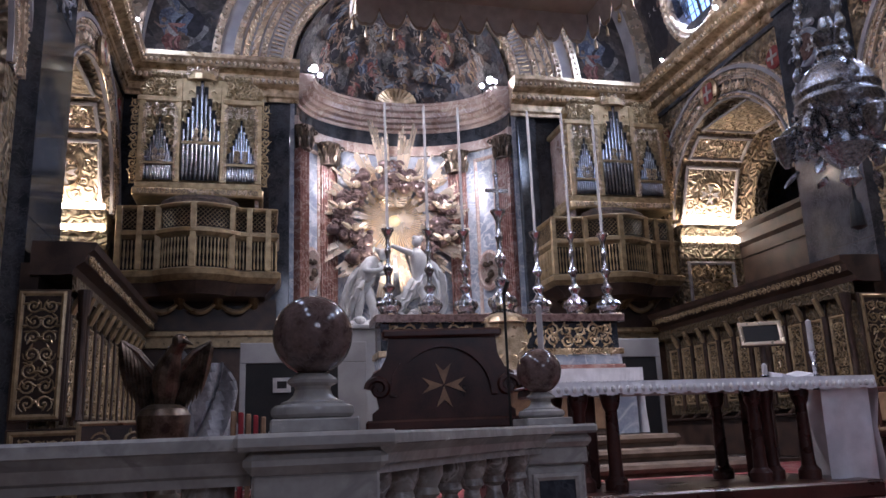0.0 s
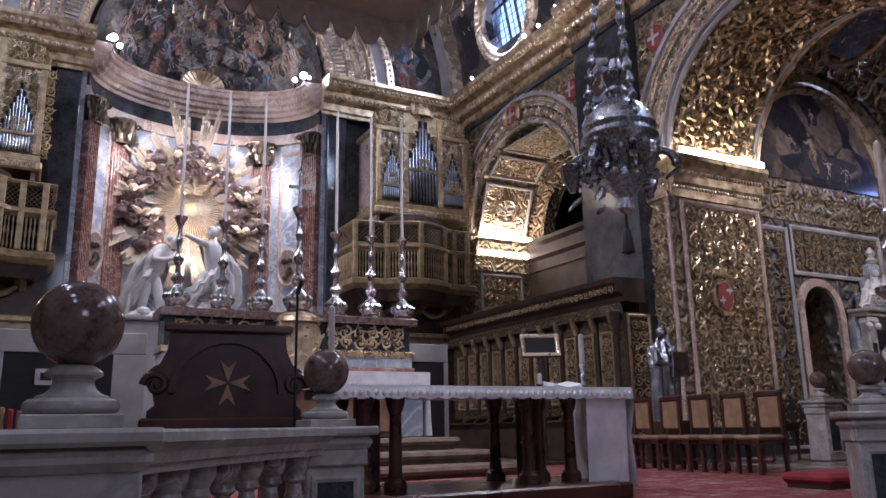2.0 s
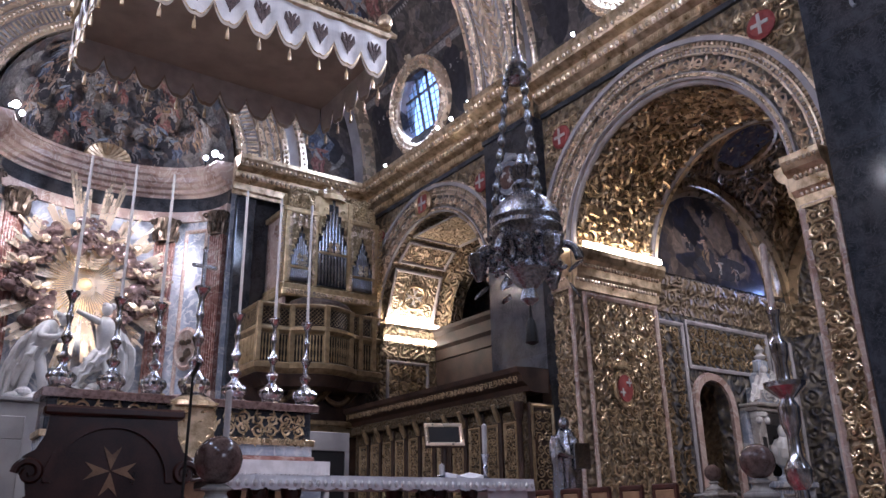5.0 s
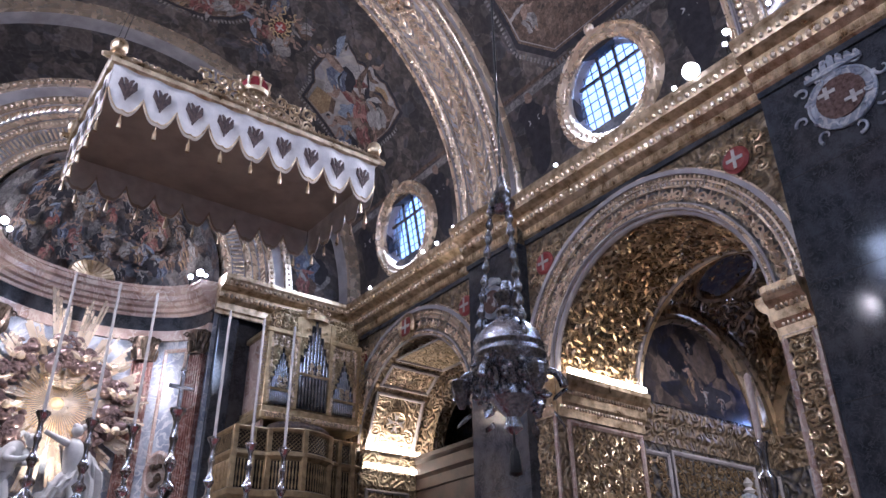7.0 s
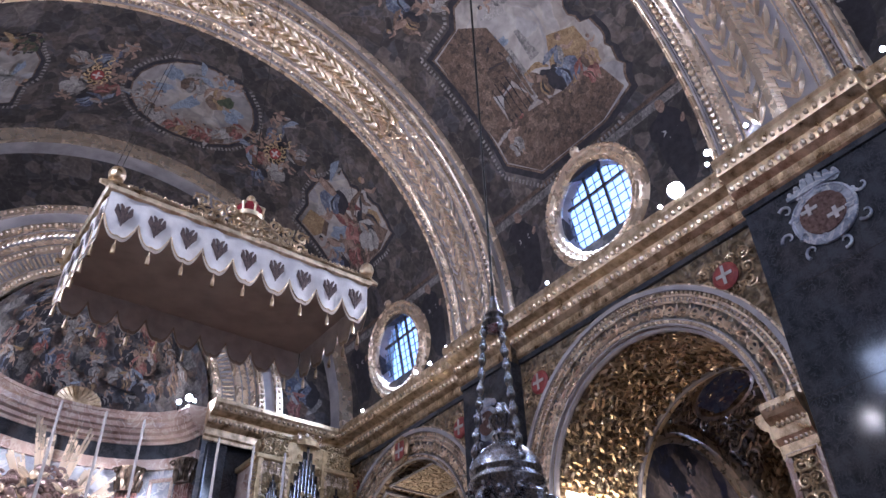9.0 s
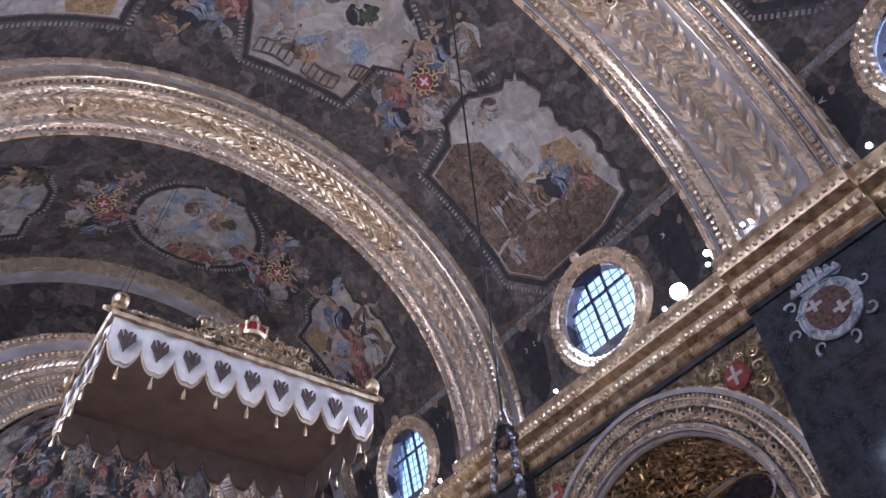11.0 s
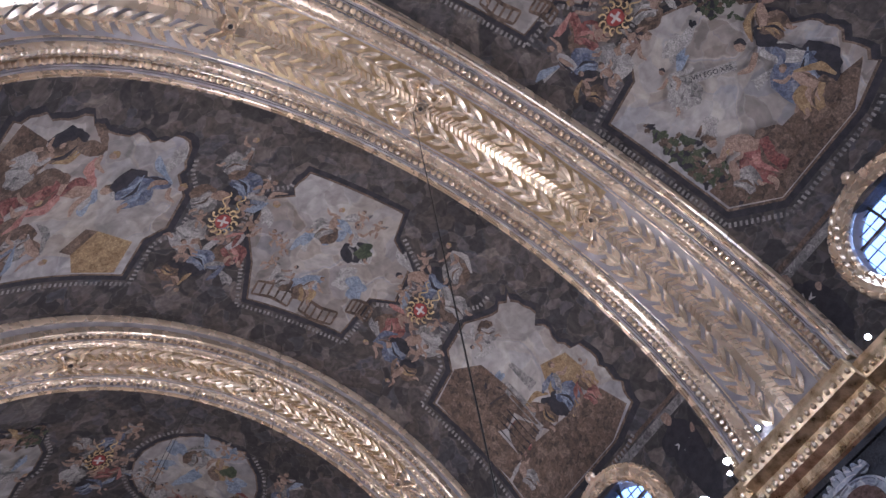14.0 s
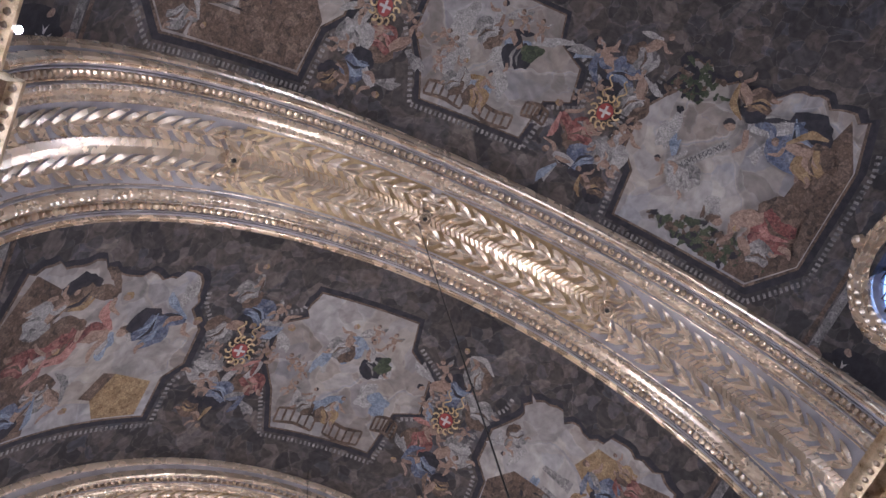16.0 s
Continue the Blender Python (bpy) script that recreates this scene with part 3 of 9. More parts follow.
for j, (yc, hw) in enumerate(RIBS):
    th = rib(yc, hw, "vault_rib")
    if j == 0:
        continue
    k = hw / 1.47
    rib_leaves(th, hw, [(-0.40 * k, 0.17 * k, 0.52 * k + 0.04, 27, 0), (0.40 * k, 0.17 * k, 0.52 * k + 0.04, 27, 0)], 0.36 * k + 0.05)
    rib_leaves(th, hw, [(s * (0.86 + 0.14 * e) * k, 0.10 * k + 0.02, 0.20, 0, (14 if e else -14)) for s in (-1, 1) for e in (0, 1)], 0.26, "moulding_leaf")
    rib_chevrons(th, k)
    rib_beads(th, [s * 1.20 * k for s in (-1, 1)], 0.165, RR + 0.0, 0.072 * k + 0.008)
    rib_beads(th, [s * 1.40 * k for s in (-1, 1)], 0.07, RR - 0.085, 0.02, "fine_beads")
    for s in (-1, 1):
        part("gilded_ground", arch([(RR + 0.01, -0.70 * k), (RR - 0.012, -0.70 * k), (RR - 0.012, 0.70 * k), (RR + 0.01, 0.70 * k)], (0, 0, 0), a0=90 - s * 38, a1=90 - s * 1, n=24), GALLERYGOLD, th, "dull gilded ground between two rosettes")
    for deg in (51, 90, 129):
        a = radians(deg)
        part("rosette", rosette(((RR - 0.10) * math.cos(a), 0, (RR - 0.10) * math.sin(a)), -90 - deg, 0.17 * (0.6 + 0.4 * k)), PALEGOLD, th, "", True)
        # no hole is cut: a black ball gives its shade
        part("rosette_hole", M().ball(((RR - 0.15) * math.cos(a), 0, (RR - 0.15) * math.sin(a)), 0.055, 8, 5), BLACK, th, "dark hole for a lamp cable")
        part("ribbon", rib_ribbon(a, k), PALEGOLD, th, "", True)

# ---- cornices: main entablature along the walls, broken forward over the pilasters
CORN = [(0.0, 10.52), (0.06, 10.52), (0.06, 10.62), (0.12, 10.66), (0.12, 10.86), (0.26, 10.95), (0.30, 11.05), (0.30, 11.16), (0.52, 11.24), (0.56, 11.34), (0.62, 11.44), (0.62, 11.56), (0.0, 11.62)]


def cornice_run(name, x, nx, y0, y1, out):
    th = thing(name, "gilded entablature with leaf and egg mouldings", "cornice", kind="structure", at=(x, 0, 0))
    prof = [(o + out, z) for o, z in CORN]
    part("moulding", run(prof, [(0, y0, nx, 0), (0, y1, nx, 0)]), GOLD, th)
    part("dark_fillet", M().box(min(nx * (out - 0.05), nx * (out + 0.075)), max(nx * (out - 0.05), nx * (out + 0.075)), y0 + 0.01, y1 - 0.01, 10.50, 10.62), BLUEMARBLE, th, "dark marble fillet")
    eggs, leaves = M(), M()
    n = int((y1 - y0) / 0.16)
    for i in range(n):
        y = y0 + (i + 0.5) * (y1 - y0) / n
        eggs.ball((nx * (out + 0.29), y, 11.02), 0.062, 6, 4, 1.2)
        eggs.ball((nx * (out + 0.56), y, 11.33), 0.055, 6, 4, 1.1)
    n = int((y1 - y0) / 0.1)
    for i in range(n):
        y = y0 + (i + 0.5) * (y1 - y0) / n
        leaves.box(nx * (out + 0.12) - 0.02, nx * (out + 0.12) + 0.05, y - 0.03, y + 0.03, 10.70, 10.82)
    tagged(part("egg_moulding", eggs, PALEGOLD, th, "", True), kind="stuff")
    tagged(part("dentils", leaves, GOLD, th), kind="stuff")
    return th


PIL = [(RIBS[1][0], 1.4), (RIBS[2][0], 0.95)]
for sx in (1, -1):
    cornice_run("cornice", sx * HW, -sx, PIL[1][0] + PIL[1][1], EAST, 0.0)
    cornice_run("cornice", sx * HW, -sx, PIL[0][0] + PIL[0][1], PIL[1][0] - PIL[1][1], 0.0)
    cornice_run("cornice", sx * HW, -sx, -9, PIL[0][0] - PIL[0][1], 0.0)
    for yc, hw in PIL:
        cornice_run("cornice", sx * HW, -sx, yc - hw, yc + hw, 0.28)
        th = thing("pilaster", "tall pilaster faced with dark blue-grey marble", "pilaster", kind="structure", at=(sx * HW, yc, 0))
        part("shaft", M().box(min(0, -sx * 0.30), max(0, -sx * 0.30), -hw + 0.02, hw - 0.02, 0, 10.52), BLUEMARBLE, th)
        part("base", M().box(min(0.01, -sx * 0.40), max(0.01, -sx * 0.40), -hw - 0.06, hw + 0.06, 0, FL + 0.5, 0.03), WHITEMARBLE, th)
        for zz in (3.0, 4.9, 6.8, 8.7):
            part("joint", M().box(min(-sx * 0.301, -sx * 0.304), max(-sx * 0.301, -sx * 0.304), -hw + 0.03, hw - 0.03, zz, zz + 0.012), BLACK, th)

# ---- arch mouldings on the side walls, soffits and lit impost cornices
for sx in (1, -1):
    for i, (yc, r) in enumerate(BAYS):
        th = thing("arch_moulding", "gilded archivolt with leaf bands round a side arch", "archivolt", kind="structure", at=(sx * HW, yc, ZA))
        for ra, rb, d, mt in ((0.01, 0.05, 0.08, GREYSTONE), (0.05, 0.11, 0.11, PALEGOLD), (0.11, 0.15, 0.07, GREYSTONE), (0.15, 0.47, 0.03, CARVEDBLUE), (0.47, 0.51, 0.09, PALEGOLD),
                             (0.51, 0.60, 0.05, GREYSTONE), (0.60, 0.64, 0.10, PALEGOLD), (0.64, 0.72, 0.07, CARVED), (0.72, 0.82, 0.13, GREYSTONE), (0.82, 0.86, 0.10, PALEGOLD)):
            part("band", arch([(r + ra, 0.0), (r + ra, -sx * d), (r + rb, -sx * d), (r + rb, 0.0)], (0, 0, 0), "x", n=48), mt, th)
        acc, fill = M(), M()
        n = 30
        for j in range(n):
            a = math.pi * (j + 0.5) / n
            c = r + 0.31
            for e in range(-3, 4):
                v, f = leaf(0.17 if e else 0.22, 0.075, 0.035)
                b = e * 0.62
                rr = c - 0.06 + v[:, 0] * math.cos(b) - v[:, 1] * math.sin(b)
                ang = a + (v[:, 0] * math.sin(b) + v[:, 1] * math.cos(b)) / c
                acc.add(np.stack([-sx * (0.035 + v[:, 2]), rr * np.cos(ang), rr * np.sin(ang)], 1), f)
            for s in (-1, 1):
                b = a + s * math.pi / n * 0.5
                t = np.linspace(0, 4.6, 10)
                q = 0.085 * (1 - t / 6)
                acc.path(np.stack([np.full(10, -sx * 0.05), (c + q * np.cos(t)) * np.cos(b + s * q * np.sin(t) / c), (c + q * np.cos(t)) * np.sin(b + s * q * np.sin(t) / c)], 1), np.linspace(0.022, 0.010, 10), 4, 1, (1, 0, 0))
        n = 92
        for j in range(n):
            a = math.pi * (j + 0.5) / n
            for rr, sz, o in ((r + 0.08, 0.030, 0.11), (r + 0.555, 0.038, 0.065), (r + 0.68, 0.036, 0.08)):
                fill.ball((-sx * o, rr * math.cos(a), rr * math.sin(a)), sz, 6, 4, 1.1)
        tagged(part("leaf_ornament", acc, PALEGOLD, th, "", True), kind="stuff")
        tagged(part("bead_ornament", fill, PALEGOLD, th, "", True), kind="stuff")

# ---- east wall beside the apse, and the apse
for sx in (1, -1):
    m = M().box(min(sx * 3.3, sx * 8.5), max(sx * 3.3, sx * 8.5), EAST, EAST + 0.5, 0, 11.3)
    structure("wall_east", m, BLUEMARBLE, "dark marble wall behind the organ cases", "wall")
    th = thing("pilaster", "blue-grey marble pilaster at the apse corner with gilded capital", "pilaster", kind="structure", at=(sx * 3.55, EAST, 0))
    part("shaft", M().box(-0.28, 0.28, -0.22, 0.0, 0, 10.52, 0.02), BLUEMARBLE, th)
    part("base", M().box(-0.36, 0.36, -0.3, 0.0, FL, FL + 0.5, 0.03), WHITEMARBLE, th)
    pts = [(sx * 3.05, EAST - 0.25, 0, -1), (sx * HW, EAST - 0.25, 0, -1)]
    th = thing("cornice", "gilded entablature over the organ cases", "cornice", kind="structure")
    part("moulding", run(CORN, pts), GOLD, th)
    eggs = M()
    for i in range(30):
        x = 3.1 + i * 0.15
        eggs.ball((sx * x, EAST - 0.54, 11.02), 0.062, 6, 4, 1.2)
        eggs.ball((sx * x, EAST - 0.81, 11.33), 0.055, 6, 4)
    tagged(part("egg_moulding", eggs, PALEGOLD, th, "", True), kind="stuff")

AX, AY = 3.15, 2.15   # half axes of the apse


def apse_pts(grow=0.0, n=40):
    out = []
    for a in np.linspace(0, math.pi, n + 1):
        nx, ny = -math.cos(a), -math.sin(a)
        out.append(((AX + grow) * math.cos(a), EAST + (AY + grow) * math.sin(a), nx, ny))
    return out


m = run([(0, 0), (0, 11.3), (-0.4, 11.3), (-0.4, 0)], apse_pts())
structure("wall_apse", m, PALEMARBLE, "curved apse wall of pale blue and pink marble", "wall", True)
th = thing("apse_cornice", "curved marble entablature of the apse", "cornice", kind="structure")
part("architrave", run([(0, 10.0), (0.10, 10.0), (0.12, 10.3), (0.0, 10.3)], apse_pts()), PINKMARBLE, th, "", True)
part("frieze", run([(0, 10.3), (0.05, 10.3), (0.05, 10.75), (0.0, 10.75)], apse_pts()), BLUEMARBLE, th, "", True)
part("moulding", run([(0, 10.75), (0.08, 10.75), (0.10, 10.84), (0.20, 10.87), (0.22, 10.97), (0.33, 11.01), (0.36, 11.11), (0.42, 11.14), (0.44, 11.28), (0.52, 11.33), (0.52, 11.46), (0.55, 11.48), (0.55, 11.56), (0, 11.6)], apse_pts()), PINKMARBLE, th, "", True)
dome = M()
rows = []
for e in np.linspace(0, math.pi / 2, 15):
    rows.append([((AX + 0.0) * math.cos(a) * math.cos(e), EAST + AY * math.sin(a) * math.cos(e), 11.5 + 3.3 * math.sin(e)) for a in np.linspace(0, math.pi, 41)])
dome.tube(rows, False, False)
rows2 = [[(x * 1.08, EAST + (y - EAST) * 1.08 + 0.05, z + 0.1) for x, y, z in r] for r in rows]
dome.tube(rows2, False, False)
structure("semidome", dome, APSEFRESCO, "apse half dome painted with a crowded heavenly scene", "dome", True)

# front wall over the apse: stepped arches out to the vault
th = thing("apse_arch", "stepped apse arch with gilded leaf and fluted bands", "arch", kind="structure", at=(0, EAST, 11.55))
bands = [(3.25, 3.50, 0.10, PALEGOLD), (3.50, 3.95, 0.02, GREYSTONE), (3.95, 4.12, 0.14, PALEGOLD), (4.12, 4.66, 0.05, GREYSTONE), (4.66, 4.84, 0.18, PALEGOLD), (4.84, 5.20, 0.10, GREYSTONE), (5.20, 5.40, 0.24, PALEGOLD)]
for a, b, d, mt in bands:
    part("band", arch([(a, 0.5), (a, -d), (b, -d), (b, 0.5)], (0, 0, 0), n=64), mt, th)
acc = M()
for j in range(90):
    a = math.pi * (j + 0.5) / 90
    for rr, sz, o in ((3.38, 0.06, -0.12), (4.03, 0.05, -0.16), (4.75, 0.06, -0.2), (5.3, 0.05, -0.26)):
        acc.ball((rr * math.cos(a), o, rr * math.sin(a)), sz, 6, 4)
    for rr in (3.72, 5.02):
        acc.rod(((rr - 0.16) * math.cos(a), -0.06, (rr - 0.16) * math.sin(a)), ((rr + 0.16) * math.cos(a), -0.06, (rr + 0.16) * math.sin(a)), 0.035, 5)
    for s in (-1, 1):
        b = a + s * 0.02
        v, f = leaf(0.30, 0.14, 0.06)
        up = 1 if a < math.pi / 2 else -1
        ang = a + up * (v[:, 0]) / 4.4
        rr = 4.39 + s * (0.04 + v[:, 0] * 0.55) + v[:, 1]
        acc.add(np.stack([rr * np.cos(ang), -0.06 - v[:, 2], rr * np.sin(ang)], 1), f)
tagged(part("ornament", acc, PALEGOLD, th, "gilded leaves and beads", True), kind="stuff")
m = arch([(5.38, 0.0), (5.38, 0.4), (RV + 0.2, 0.4), (RV + 0.2, 0.0)], (0, EAST, 11.55), n=64)
structure("wall_east_upper", m, DARKFRESCO, "painted lunette wall round the apse arch", "wall")
th = thing("vault_rib", "narrow rib where the vault meets the end wall", "vault rib", kind="structure", at=(0, EAST - 0.5, ZC))
part("band", arch([(RR + 0.1, -0.3), (RR + 0.1, 0.5), (RV + 0.1, 0.5), (RV + 0.1, -0.3)], (0, 0, 0), n=64), GREYSTONE, th)
part("moulding", arch([(RR + 0.04, -0.33), (RR + 0.04, -0.15), (RV, -0.15), (RV, -0.33)], (0, 0, 0), n=64), PALEGOLD, th)

# ---------------------------------------------------------------- carved relief
def scrolls(w, h, r, seed, leaves=5, thick=0.16, mirror=True):
    """Acanthus scrolls that fill a w x h panel: u across, v up, n out."""
    rnd = random.Random(seed)
    acc = M()
    half = w / 2 if mirror else w
    nu, nv = max(1, round(half / (2 * r))), max(1, round(h / (1.9 * r)))
    sides = (1, -1) if mirror else (1,)
    for i in range(nu):
        for j in range(nv):
            cu = (i + 0.5) * half / nu + rnd.uniform(-0.12, 0.12) * r - (0 if mirror else w / 2)
            cv = -h / 2 + (j + 0.5) * h / nv + rnd.uniform(-0.12, 0.12) * r
            hand = 1 if (i + j) % 2 else -1
            ph = rnd.uniform(0, 6.28)
            turns = rnd.uniform(1.3, 1.7)
            k = 17
            s = np.linspace(0, 1, k)
            rad = r * (0.16 + 0.84 * s ** 0.8) * rnd.uniform(0.85, 1.02)
            ang = ph + hand * s * turns * 2 * np.pi
            pu, pv = cu + rad * np.cos(ang), cv + rad * np.sin(ang)
            pn = 0.05 * r + 0.22 * r * (1 - s)
            wid = r * thick * (0.55 + 0.6 * np.sin(np.pi * np.clip(s * 0.9 + 0.05, 0, 1)))
            lv = []
            for q in range(leaves):
                z = (q + 1) / (leaves + 0.6)
                kk = int(z * (k - 1))
                v, f = leaf(r * rnd.uniform(0.45, 0.8), r * rnd.uniform(0.26, 0.4), r * 0.2, r * 0.04)
                a = ang[kk] + hand * rnd.uniform(0.5, 1.1)
                ca, sa = math.cos(a), math.sin(a)
                lv.append((np.stack([pu[kk] + v[:, 0] * ca - v[:, 1] * sa, pv[kk] + v[:, 0] * sa + v[:, 1] * ca, pn[kk] + v[:, 2]], 1), f))
            for sd in sides:
                acc.path(np.stack([sd * pu, pv, pn], 1), wid, 5, 0.8, (0, 0, 1))
                acc.ball((sd * cu, cv, 0.12 * r), 0.2 * r, 6, 4)
                for v, f in lv:
                    acc.add(v * (sd, 1, 1), f)
    return acc


def warp(m, fn):
    """The same mesh with every (u, v, n) sent through fn."""
    o = M()
    o.v = [fn(x[:, 0], x[:, 1], x[:, 2]) for x in m.v]
    o.f, o.n = m.f, m.n
    return o


def facing_west(x, y, z):
    return lambda u, v, n: np.stack([x + u, y - n, z + v], 1)


def facing_axis(x, y, z, sx):
    return lambda u, v, n: np.stack([x - sx * n, y + u, z + v], 1)


def star8(r, n0=0.0, t=0.03):
    """An eight-pointed cross in the u-v plane."""
    m = M()
    for k in range(4):
        a = math.pi / 2 * k
        pts = [(0.03, 0.0), (1.0, 0.36), (0.66, 0.0), (1.0, -0.36)]
        ca, sa = math.cos(a), math.sin(a)
        ring = [(r * (p * ca - q * sa), r * (p * sa + q * ca)) for p, q in pts]
        m.tube([[(u, v, n0) for u, v in ring], [(u, v, n0 + t) for u, v in ring]], True)
    return m


def frame_of(w, h, t, d, n0=0.0):
    """A picture frame of four mitred bars."""
    m = M()
    prof = [(0, n0), (0, n0 + d), (t * 0.5, n0 + d * 1.3), (t, n0 + d * 0.6), (t, n0)]
    rows = []
    for su, sv in ((-1, -1), (1, -1), (1, 1), (-1, 1), (-1, -1)):
        rows.append([(su * (w / 2 - o), sv * (h / 2 - o), n) for o, n in prof])
    return m.tube(rows)


def panel(name, label, w, h, fn, seed, r=0.22, ground=CARVED, gold=OLDGOLD, stone=PINKMARBLE):
    """A framed panel of carved scrolls: ground, frame and relief."""
    th = thing(name, label, "carved panel", "carved wall panels")
    part("ground", warp(M().box(-w / 2, w / 2, -h / 2, h / 2, 0.0, 0.012), fn), ground, th)
    part("frame", warp(frame_of(w, h, 0.10, 0.05, 0.012), fn), stone, th)
    tagged(part("scrollwork", warp(scrolls(w - 0.24, h - 0.24, r, seed), lambda u, v, n: fn(u, v, n + 0.012)), gold, th, "carved gilded acanthus scrolls", True), kind="stuff")
    return th


def shield(fn, w, h, colours, name="coat_of_arms", label="carved coat of arms with a crown and white crosses on red"):
    th = thing(name, label, "coat of arms", "coats of arms")
    a = np.linspace(0, 2 * np.pi, 28, endpoint=False)
    ring = lambda k, n: [(k * w / 2 * math.cos(t), k * h / 2 * math.sin(t) * (1.0 if math.sin(t) > 0 else 1.1), n) for t in a]
    ct = part("cartouche", warp(M().tube([ring(1.0, 0.0), ring(1.0, 0.05), ring(0.93, 0.07), ring(0.9, 0.04)], True), fn), colours[0], th, "", True)
    fd = part("field", warp(M().tube([ring(0.70, 0.05), ring(0.70, 0.075)], True), fn), colours[1], ct)
    for su in (-1, 1):
        c = M().box(su * w * 0.17 - w * 0.13, su * w * 0.17 + w * 0.13, -0.03 * h + su * 0.14 * h, 0.03 * h + su * 0.14 * h, 0.075, 0.09)
        c.box(su * w * 0.17 - w * 0.032, su * w * 0.17 + w * 0.032, su * 0.14 * h - 0.11 * h, su * 0.14 * h + 0.11 * h, 0.091, 0.096)
        part("cross", warp(c, fn), PWHITE, ct)
    cr = M()
    for i in range(7):
        u = (i - 3) / 3 * w * 0.36
        cr.box(u - w * 0.05, u + w * 0.05, h * 0.52, h * (0.74 - 0.05 * abs(i - 3)), 0.02, 0.07)
        cr.ball((u, h * (0.76 - 0.05 * abs(i - 3)), 0.05), w * 0.045, 6, 4)
    cr.box(-w * 0.42, w * 0.42, h * 0.49, h * 0.57, 0.02, 0.09)
    part("crown", warp(cr, fn), colours[0], th)
    sc = M()
    for i in range(16):
        g = 2 * math.pi * (i + 0.5) / 16
        t = np.linspace(0, 4.8, 14)
        q = (0.12 if i % 2 else 0.085) * w * (1 - t / 6)
        hand = 1 if math.cos(g) > 0 else -1
        k = 0.62 if i % 2 else 0.42
        sc.path(np.stack([w * k * math.cos(g) + hand * q * np.cos(t + g), h * k * 1.05 * math.sin(g) + q * np.sin(t + g), np.full(14, 0.06 if i % 2 == 0 else 0.03)], 1), np.linspace(0.03, 0.01, 14) * w, 5, 1, (0, 0, 1))
    tagged(part("mantling", warp(sc, fn), colours[0], th, "", True), kind="stuff")
    return th


